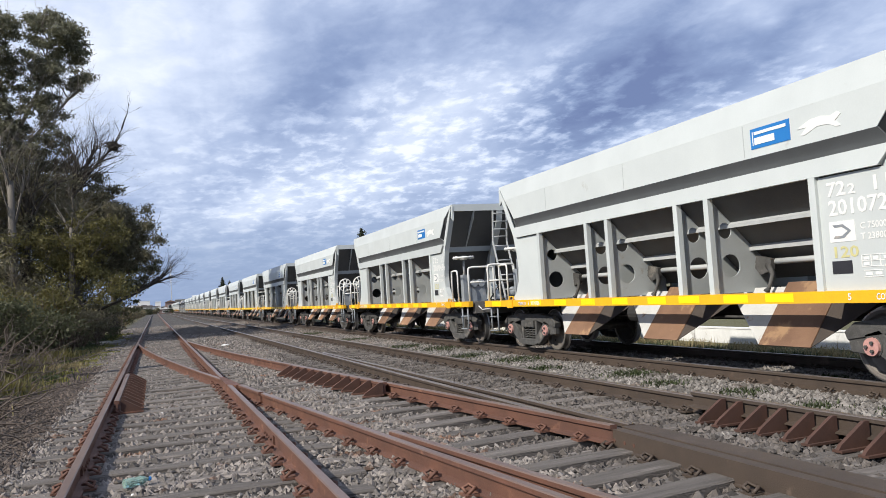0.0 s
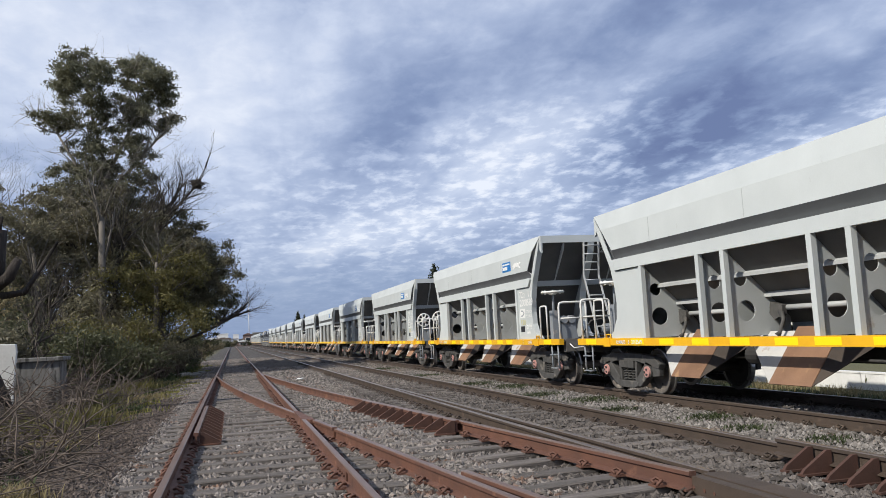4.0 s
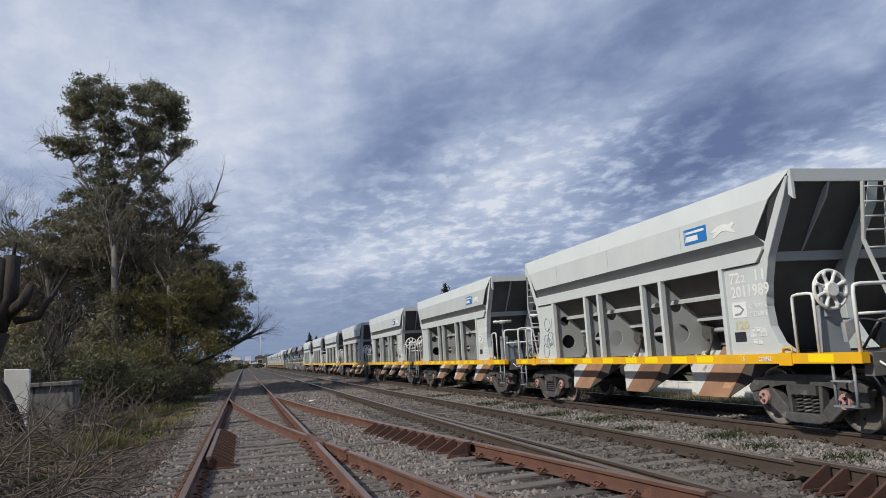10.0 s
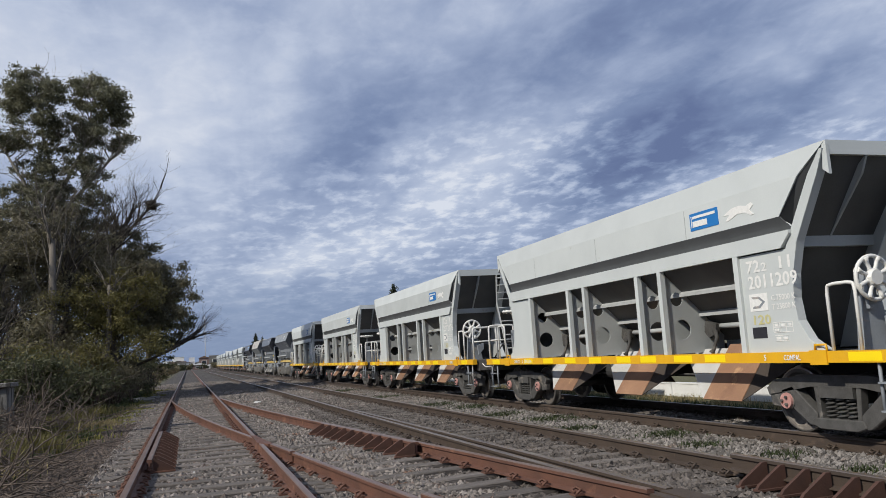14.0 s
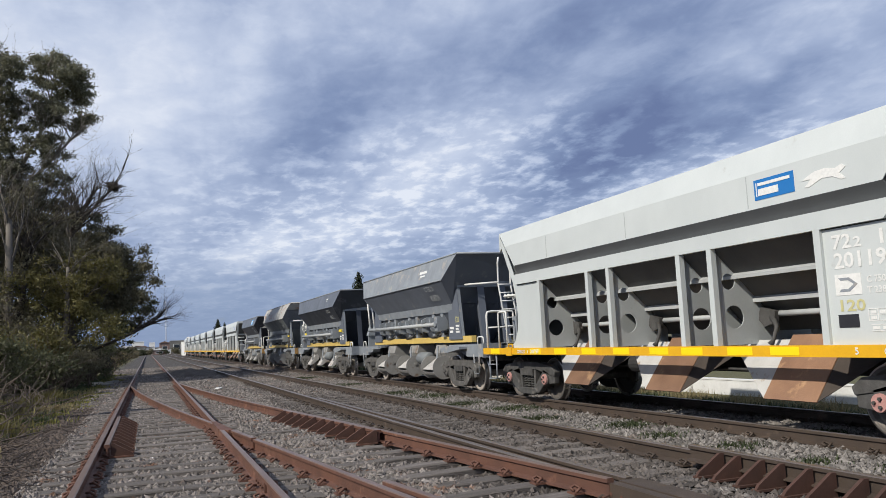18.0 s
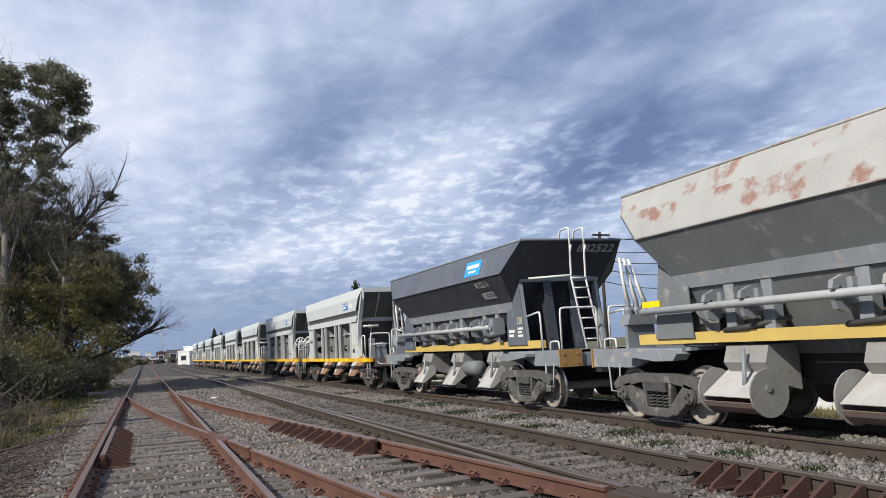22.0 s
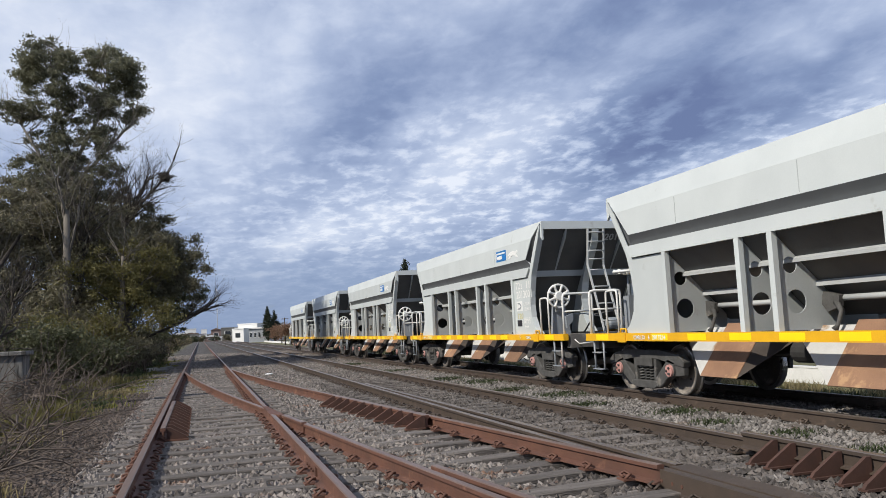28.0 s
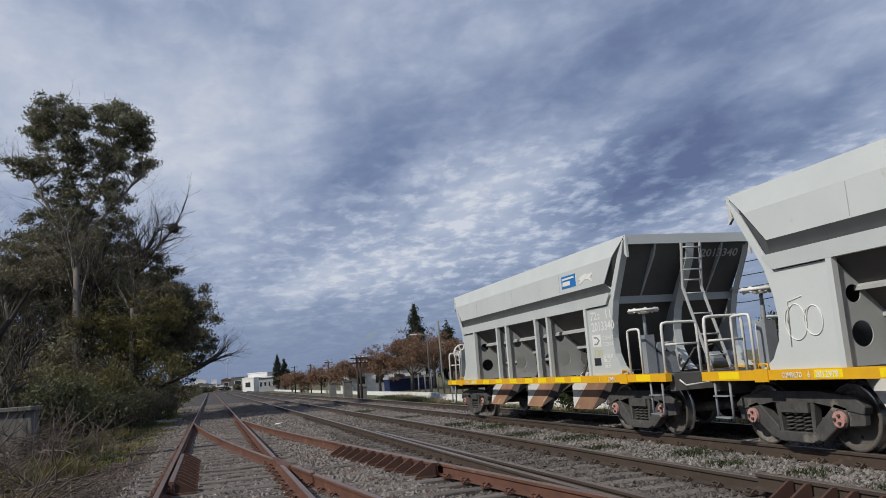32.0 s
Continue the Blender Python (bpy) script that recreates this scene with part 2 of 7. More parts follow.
chutewhite = mat("dusty_white_chute_steel", (0.52, 0.52, 0.5), (0.40, 0.395, 0.375), 0.65, scale=3, bump=0.1, spots=(0.27, 0.18, 0.11), spot_at=0.6)
gatepale = mat("pale_dusty_gate_steel", (0.46, 0.45, 0.43), (0.33, 0.32, 0.30), 0.7, scale=3, bump=0.1, spots=(0.26, 0.17, 0.12), spot_at=0.6)
redtray = mat("dull_red_oxide_tray", (0.17, 0.085, 0.07), (0.20, 0.17, 0.155), 0.75, scale=2.5, bump=0.12, spots=(0.24, 0.22, 0.20), spot_at=0.58)
dustcast = mat("pale_dusty_cast_steel", (0.12, 0.115, 0.108), (0.06, 0.057, 0.053), 0.75, scale=6, bump=0.3, spots=(0.19, 0.18, 0.165), spot_at=0.58)
cast = mat("dusty_cast_steel", (0.085, 0.083, 0.08), (0.04, 0.039, 0.037), 0.75, scale=7, bump=0.3, spots=(0.17, 0.155, 0.135), spot_at=0.58, rand=0.15)
headstock = mat("dusty_headstock_steel", (0.15, 0.14, 0.13), (0.095, 0.09, 0.083), 0.7, scale=3, bump=0.1, spots=(0.22, 0.20, 0.175), spot_at=0.6)
castdark = mat("black_underframe_steel", (0.035, 0.034, 0.033), (0.022, 0.021, 0.02), 0.8, scale=6, bump=0.2)
wheelsteel = mat("brown_dusty_wheel_steel", (0.15, 0.135, 0.12), (0.10, 0.088, 0.077), 0.6, scale=3, bump=0.12, spots=(0.24, 0.215, 0.185), spot_at=0.56, rand=0.2)
wheeldust = mat("pale_dust_wheel_steel", (0.36, 0.325, 0.28), (0.25, 0.22, 0.19), 0.7, scale=3, bump=0.12, spots=(0.17, 0.14, 0.11), spot_at=0.58, rand=0.15)
tread = mat("polished_tread_steel", (0.42, 0.41, 0.40), (0.34, 0.33, 0.32), 0.3, 0.9, scale=9, bump=0.02)
pinkcap = mat("faded_red_cap_paint", (0.50, 0.28, 0.25), (0.36, 0.18, 0.16), 0.6, scale=14, bump=0.1)
whitepipe = mat("white_rail_paint", (0.72, 0.72, 0.69), (0.60, 0.60, 0.57), 0.45, scale=6, bump=0.04)
pipegrey = mat("grey_pipe_paint", (0.42, 0.44, 0.44), (0.34, 0.35, 0.35), 0.45, scale=5, bump=0.03)
blue = mat("blue_sign_paint", (0.02, 0.17, 0.46), (0.018, 0.15, 0.42), 0.4, scale=5, bump=0.0)
cyan = mat("light_blue_sign_paint", (0.03, 0.36, 0.75), (0.028, 0.33, 0.70), 0.4, scale=5, bump=0.0)
white = mat("white_lettering", (0.76, 0.76, 0.73), (0.62, 0.62, 0.60), 0.5, scale=25, bump=0.0)
greylet = mat("worn_grey_lettering", (0.48, 0.49, 0.49), (0.33, 0.34, 0.34), 0.6, scale=12, bump=0.0)
black = mat("black_paint", (0.03, 0.03, 0.035), (0.02, 0.02, 0.025), 0.5, bump=0.0)
railrust = mat("rusted_rail_steel", (0.145, 0.066, 0.043), (0.075, 0.038, 0.028), 0.7, scale=3, bump=0.25, grain=90, spots=(0.21, 0.105, 0.068), spot_at=0.6)
railbrown = mat("brown_rail_steel", (0.072, 0.052, 0.039), (0.045, 0.034, 0.027), 0.65, scale=3, bump=0.2, grain=90, spots=(0.11, 0.08, 0.06), spot_at=0.6)
railtop = mat("worn_rail_head", (0.21, 0.145, 0.115), (0.15, 0.10, 0.08), 0.42, 0.35, scale=5, bump=0.08, stretch=(1, 0.15, 1))
railshine = mat("dull_running_rail_head", (0.23, 0.19, 0.165), (0.17, 0.14, 0.12), 0.35, 0.6, scale=5, bump=0.05, stretch=(1, 0.15, 1))
wood = mat("weathered_sleeper_wood", (0.165, 0.145, 0.13), (0.085, 0.075, 0.066), 0.9, scale=4, bump=0.7, grain=26, spots=(0.23, 0.20, 0.178), spot_at=0.58, rand=0.22, stretch=(0.35, 4, 4))
rustfin = mat("dark_red_rust_and_fin_shade", (0.085, 0.04, 0.028), (0.045, 0.024, 0.018), 0.8, scale=4, bump=0.2)
stone = mat("ballast_stone", (0.205, 0.19, 0.176), (0.125, 0.114, 0.105), 0.9, scale=9, bump=0.4, grain=70, spots=(0.17, 0.12, 0.09), spot_at=0.6)


def stone_islands(m):
    nt = m.node_tree
    n, l = nt.nodes.new, nt.links.new
    b = nt.nodes["Principled BSDF"]
    src = b.inputs["Base Color"].links[0].from_socket
    g, mr, hs = n("ShaderNodeNewGeometry"), n("ShaderNodeMapRange"), n("ShaderNodeHueSaturation")
    l(g.outputs["Random Per Island"], mr.inputs[0])
    mr.inputs[3].default_value, mr.inputs[4].default_value = 0.4, 1.5
    l(mr.outputs[0], hs.inputs["Value"])
    l(src, hs.inputs["Color"])
    l(hs.outputs[0], b.inputs["Base Color"])


rustystone = mat("rust_stained_stone", (0.22, 0.198, 0.18), (0.12, 0.104, 0.092), 0.9, scale=9, bump=0.4, grain=70, spots=(0.13, 0.075, 0.05), spot_at=0.57)
oilystone = mat("oily_dark_stone", (0.115, 0.10, 0.09), (0.06, 0.052, 0.046), 0.85, scale=9, bump=0.4, grain=70, spots=(0.20, 0.185, 0.17), spot_at=0.6)
stone_islands(stone)
stone_islands(oilystone)
brownstone = mat("brown_dirt_stone", (0.115, 0.092, 0.077), (0.065, 0.05, 0.041), 0.95, scale=9, bump=0.4, grain=70, spots=(0.17, 0.155, 0.14), spot_at=0.62)
stone_islands(brownstone)
stone_islands(rustystone)

# ---- mesh helpers ----


def part(name, bm, material, parent=None, label="", smooth=False, at=None):
    """Link a bmesh as one mesh object, as a thing or under a thing."""
    me = bpy.data.meshes.new(name)
    bmesh.ops.recalc_face_normals(bm, faces=bm.faces[:])
    bm.to_mesh(me)
    bm.free()
    for m in material if isinstance(material, (list, tuple)) else [material]:
        me.materials.append(m)
    if smooth:
        me.polygons.foreach_set("use_smooth", [True] * len(me.polygons))
    ob = new(name, me)
    ob.parent = parent
    if at:
        ob.location = at
    if label:
        tagged(ob, label)
    return ob


def box(bm, x0, x1, y0, y1, z0, z1, mi=0):
    v = [bm.verts.new(p) for p in ((x0, y0, z0), (x1, y0, z0), (x1, y1, z0), (x0, y1, z0), (x0, y0, z1), (x1, y0, z1), (x1, y1, z1), (x0, y1, z1))]
    fs = [bm.faces.new([v[i] for i in q]) for q in ((0, 3, 2, 1), (4, 5, 6, 7), (0, 1, 5, 4), (1, 2, 6, 5), (2, 3, 7, 6), (3, 0, 4, 7))]
    for f in fs:
        f.material_index = mi
    return bm


def prism(bm, poly, axis, a, b, mi=0):
    """Extrude a polygon along an axis from a to b: axis x takes (y, z), y takes (x, z), z takes (x, y)."""
    put = {"x": lambda p, t: (t, p[0], p[1]), "y": lambda p, t: (p[0], t, p[1]), "z": lambda p, t: (p[0], p[1], t)}[axis]
    lo, hi = [bm.verts.new(put(p, a)) for p in poly], [bm.verts.new(put(p, b)) for p in poly]
    k = len(poly)
    fs = [bm.faces.new(lo[::-1]), bm.faces.new(hi)]
    fs += [bm.faces.new((lo[i], lo[(i + 1) % k], hi[(i + 1) % k], hi[i])) for i in range(k)]
    for f in fs:
        f.material_index = mi
    return bm


def tube(bm, pts, r, n=8, closed=False, mi=0):
    """A round bar along points; r may be one radius or one for each point."""
    pts = [Vector(p) for p in pts]
    k = len(pts)
    rad = r if isinstance(r, (list, tuple)) else [r] * k
    rings, side = [], None
    for i, p in enumerate(pts):
        a = pts[(i - 1) % k] if closed or i else p
        b = pts[(i + 1) % k] if closed or i < k - 1 else p
        d = (b - a).normalized()
        if side is None or abs(side.dot(d)) > 0.95:
            side = Vector((0, 0, 1)) if abs(d.z) < 0.9 else Vector((1, 0, 0))
        u = (side - d * side.dot(d)).normalized()
        side = u
        w = d.cross(u)
        rings.append([bm.verts.new(p + (u * math.cos(t) + w * math.sin(t)) * rad[i]) for t in [2 * math.pi * j / n for j in range(n)]])
    for i in range(k if closed else k - 1):
        A, B = rings[i], rings[(i + 1) % k]
        for j in range(n):
            f = bm.faces.new((A[j], A[(j + 1) % n], B[(j + 1) % n], B[j]))
            f.smooth, f.material_index = True, mi
    if not closed:
        for ring in (rings[0][::-1], rings[-1]):
            f = bm.faces.new(ring)
            f.material_index = mi
    return bm


def lathe(bm, prof, n, axis="x", centre=(0, 0, 0), mi=0):
    """Turn a profile of (along, radius) round an axis."""
    c = Vector(centre)
    put = {"x": lambda a, r, t: (a, r * math.cos(t), r * math.sin(t)), "y": lambda a, r, t: (r * math.cos(t), a, r * math.sin(t)), "z": lambda a, r, t: (r * math.cos(t), r * math.sin(t), a)}[axis]
    rings = [[bm.verts.new(c + Vector(put(a, max(r, 1e-4), 2 * math.pi * j / n))) for j in range(n)] for a, r in prof]
    for A, B in zip(rings, rings[1:]):
        for j in range(n):
            f = bm.faces.new((A[j], A[(j + 1) % n], B[(j + 1) % n], B[j]))
            f.material_index = mi
    return bm


def sheet(bm, quad, t=0.015, mi=0):
    """A flat plate of thickness t on the corners given in order."""
    q = [Vector(p) for p in quad]
    nrm = (q[1] - q[0]).cross(q[2] - q[0]).normalized() * t
    lo, hi = [bm.verts.new(p) for p in q], [bm.verts.new(p + nrm) for p in q]
    k = len(q)
    fs = [bm.faces.new(lo[::-1]), bm.faces.new(hi)] + [bm.faces.new((lo[i], lo[(i + 1) % k], hi[(i + 1) % k], hi[i])) for i in range(k)]
    for f in fs:
        f.material_index = mi
    return bm


def letters(text, size, bold=0.022):
    """The mesh of a line of writing in the built-in font, on the xy plane."""
    cu = bpy.data.curves.new("writing", "FONT")
    cu.body, cu.size, cu.resolution_u = text, size, 2
    cu.offset = size * bold
    ob = bpy.data.objects.new("writing", cu)
    me = bpy.data.meshes.new_from_object(ob)
    bpy.data.objects.remove(ob)
    return me


def ballast_height(x, y):
    """Height of the ground across the tracks."""
    pts = ((-60, -0.35), (-8, -0.25), (-3.2, -0.16), (-1.9, -0.055), (-1.2, -0.04), (2.6, -0.045), (3.1, -0.09), (3.5, -0.10), (3.9, -0.098), (5.55, -0.098), (5.95, -0.11), (6.8, -0.10), (9.8, -0.105), (10.6, -0.25), (60, -0.35))
    z = float(np.interp(x, [p[0] for p in pts], [p[1] for p in pts]))
    if 10.6 < x < 14.55 and y < 60:      # the ground falls towards the foot of the low wall
        z -= 0.36 * min(1, (x - 10.6) / 3.0) * min(1, (60 - y) / 15)
    return z + 0.02 * noise.noise((x * 0.9, y * 0.9, 3.1))

# ---- ground and tracks ----
MID_X, TRAIN_X = 4.72, 8.57
Z_LEFT, Z_MID, Z_TRAIN = 0.17, 0.105, 0.098      # rail tops
HALF = 0.873                                     # half the broad gauge, rail centre to rail centre


def ground_material():
    m = bpy.data.materials.new("gravel_and_soil")
    m.use_nodes = True
    nt = m.node_tree
    n, l = nt.nodes.new, nt.links.new
    b = nt.nodes["Principled BSDF"]
    tc = n("ShaderNodeTexCoord")
    vor, no, big = n("ShaderNodeTexVoronoi"), n("ShaderNodeTexNoise"), n("ShaderNodeTexNoise")
    vor.inputs["Scale"].default_value = 22
    no.inputs["Scale"].default_value, no.inputs["Detail"].default_value = 45, 6
    big.inputs["Scale"].default_value, big.inputs["Detail"].default_value = 0.35, 7
    for t in (vor, no, big):
        l(tc.outputs["Object"], t.inputs["Vector"])
    r = n("ShaderNodeValToRGB")
    e = r.color_ramp.elements
    # gravel colour kept dark for the shade in gaps between stones
    e[0].color, e[1].color = (0.022, 0.019, 0.017, 1), (0.095, 0.085, 0.076, 1)
    l(vor.outputs["Color"], r.inputs[0])
    soil = n("ShaderNodeValToRGB")
    e = soil.color_ramp.elements
    e[0].color, e[1].color = (0.05, 0.055, 0.022, 1), (0.16, 0.145, 0.075, 1)
    l(no.outputs[0], soil.inputs[0])
    sep = n("ShaderNodeSeparateXYZ")
    l(tc.outputs["Object"], sep.inputs[0])
    # soil and weeds on both sides of the ballast
    ax = n("ShaderNodeMath")
    ax.operation = "SUBTRACT"
    l(sep.outputs[0], ax.inputs[0])
    ax.inputs[1].default_value = 3.9
    ab = n("ShaderNodeMath")
    ab.operation = "ABSOLUTE"
    l(ax.outputs[0], ab.inputs[0])
    ad = n("ShaderNodeMath")
    ad.operation = "MULTIPLY_ADD"
    l(big.outputs[0], ad.inputs[0])
    ad.inputs[1].default_value = 3.0
    l(ab.outputs[0], ad.inputs[2])
    mr = n("ShaderNodeMapRange")
    l(ad.outputs[0], mr.inputs[0])
    mr.inputs[1].default_value, mr.inputs[2].default_value = 7.6, 8.6
    mx = n("ShaderNodeMix")
    mx.data_type = "RGBA"
    l(mr.outputs[0], mx.inputs[0])
    l(r.outputs[0], mx.inputs[6]), l(soil.outputs[0], mx.inputs[7])
    l(mx.outputs[2], b.inputs["Base Color"])
    b.inputs["Roughness"].default_value = 0.95
    bp = n("ShaderNodeBump")
    bp.inputs["Strength"].default_value, bp.inputs["Distance"].default_value = 0.9, 0.03
    bp.invert = True
    l(vor.outputs["Distance"], bp.inputs["Height"])
    l(bp.outputs[0], b.inputs["Normal"])
    return m


def build_ground():
    bm = bmesh.new()
    xs = [-2500, -600, -150, -60, -30, -18, -12, -9] + list(np.arange(-8, 12.01, 0.25)) + [13, 14, 14.5, 14.7, 18, 25, 40, 80, 200, 700, 2500]
    ys = [-300, -60, -20, -8] + list(np.arange(-4, 16.01, 0.25)) + list(np.arange(16.5, 40, 0.5)) + list(np.arange(41, 80, 2)) + [90, 110, 140, 180, 240, 320, 450, 700, 1200, 4500]
    grid = [[bm.verts.new((x, y, ballast_height(x, y) if y < 400 else -0.2)) for x in xs] for y in ys]
    for a, b in zip(grid, grid[1:]):
        for i in range(len(xs) - 1):
            bm.faces.new((a[i], a[i + 1], b[i + 1], b[i])).smooth = True
    ob = part("ground", bm, ground_material())
    tagged(ob, "grey gravel ground with weedy brown soil beside the tracks", "ground", kind="structure")


def turnout_left(y):
    """x of the left rail of the diverging track."""
    u = 34.0 - y
    if u <= 19.5:
        return -0.66 + 0.05 * u + 0.002 * u * u
    return 1.0755 + 0.118 * (u - 19.5)


RAIL = [(-0.075, 0.0), (0.075, 0.0), (0.075, 0.012), (0.012, 0.03), (0.012, 0.118), (0.036, 0.13), (0.036, 0.162), (0.028, 0.17), (-0.028, 0.17), (-0.036, 0.162), (-0.036, 0.13), (-0.012, 0.118), (-0.012, 0.03), (-0.075, 0.012)]


def rail(parent, fx, ys, ztop, mats, label="", name="rail"):
    """A rail of real section along y; fx gives its x."""
    bm = bmesh.new()
    rings = []
    for y in ys:
        rings.append([bm.verts.new((fx(y) + px, y, ztop - 0.17 + pz)) for px, pz in RAIL])
    k = len(RAIL)
    for a, b in zip(rings, rings[1:]):
        for j in range(k):
            f = bm.faces.new((a[j], a[(j + 1) % k], b[(j + 1) % k], b[j]))
            f.material_index = 1 if j in (6, 7, 8) else 0
    bm.faces.new(rings[0]), bm.faces.new(rings[-1][::-1])
    return part(name, bm, mats, parent, label)


def sleeper_mesh(length, seed):
    rng = random.Random(seed)
    bm = bmesh.new()
    n = 5
    rows = []
    for i in range(n + 1):
        x = -length / 2 + length * i / n
        w, dz = 0.118 + rng.uniform(-0.008, 0.006), rng.uniform(-0.008, 0.006)
        rows.append([bm.verts.new(p) for p in ((x, -w, -0.14), (x, w, -0.14), (x, w, -0.012 + dz), (x, w - 0.015, dz), (x, -w + 0.015, dz), (x, -w, -0.012 + dz))])
    for a, b in zip(rows, rows[1:]):
        for j in range(6):
            bm.faces.new((a[j], a[(j + 1) % 6], b[(j + 1) % 6], b[j]))
    bm.faces.new(rows[0]), bm.faces.new(rows[-1][::-1])
    bmesh.ops.recalc_face_normals(bm, faces=bm.faces[:])
    me = bpy.data.meshes.new("sleeper")
    bm.to_mesh(me)
    bm.free()
    me.materials.append(wood)
    return me


def fastener(bm, x, y, z, s):
    """A sprung rail clip on its base plate, on the side s of a rail."""
    box(bm, x + s * 0.06, x + s * 0.17, y - 0.07, y + 0.07, z, z + 0.018)
    tube(bm, [(x + s * 0.15, y - 0.05, z + 0.02), (x + s * 0.10, y - 0.06, z + 0.06), (x + s * 0.065, y, z + 0.045), (x + s * 0.10, y + 0.055, z + 0.065), (x + s * 0.155, y + 0.03, z + 0.05), (x + s * 0.14, y - 0.01, z + 0.025)], 0.014, 5)


def track(name, label, rails, xc, ztop, y0, y1, mats, step=0.62, length=2.7, lean=0.0, phase=0.0):
    """A track: rails, single sleepers and their clips."""
    top = tagged(new(name), label, "railway track", kind="structure")
    for fx, ys in rails:
        rail(top, fx, ys, ztop, mats)
    meshes = [sleeper_mesh(length, 11 + i) for i in range(6)]
    rng = random.Random(5)
    bm = bmesh.new()
    y, i = y0 + phase, 0
    while y < y1:
        ob = new("sleeper", meshes[i % 6])
        ob.parent = top
        ob.location = (xc(y) + rng.uniform(-0.05, 0.05), y, ztop - 0.172 + rng.uniform(-0.012, 0.004))
        ob.rotation_euler = (rng.uniform(-0.01, 0.01), 0, lean + rng.uniform(-0.02, 0.02))
        if y < 34:
            for fx, ys in rails:
                if ys[0] - 0.2 < y < ys[-1] + 0.2:
                    for s in (-1, 1):
                        fastener(bm, fx(y), y, ztop - 0.172, s)
        y += step
        i += 1
    c = part("rail_clips", bm, mats[0], top, "rusty sprung rail clips")
    tagged(c, kind="stuff")
    return top


def span(a, b, step=1.5):
    return list(np.arange(a, b, step)) + [b]


def bracket_plate(parent, x, y, z, s, material, size=1.0):
    """A check rail chair: two upright gussets on a foot plate."""
    bm = bmesh.new()
    box(bm, min(x, x + s * 0.30 * size), max(x, x + s * 0.30 * size), y - 0.05, y + 0.05, z, z + 0.02)
    prism(bm, [(x, z + 0.02), (x + s * 0.30 * size, z + 0.02), (x + s * 0.27 * size, z + 0.06), (x + s * 0.05, z + 0.19 * size), (x, z + 0.19 * size)], "y", y - 0.018, y + 0.018)
    # broad fin faces get darker rust to hold their shade, edges stay lighter
    for f in bm.faces:
        f.material_index = 1 if abs(f.calc_center_median().y - y) > 0.015 and f.calc_area() > 0.008 else 0
    return part("rail_brace", bm, [material, rustfin], parent)


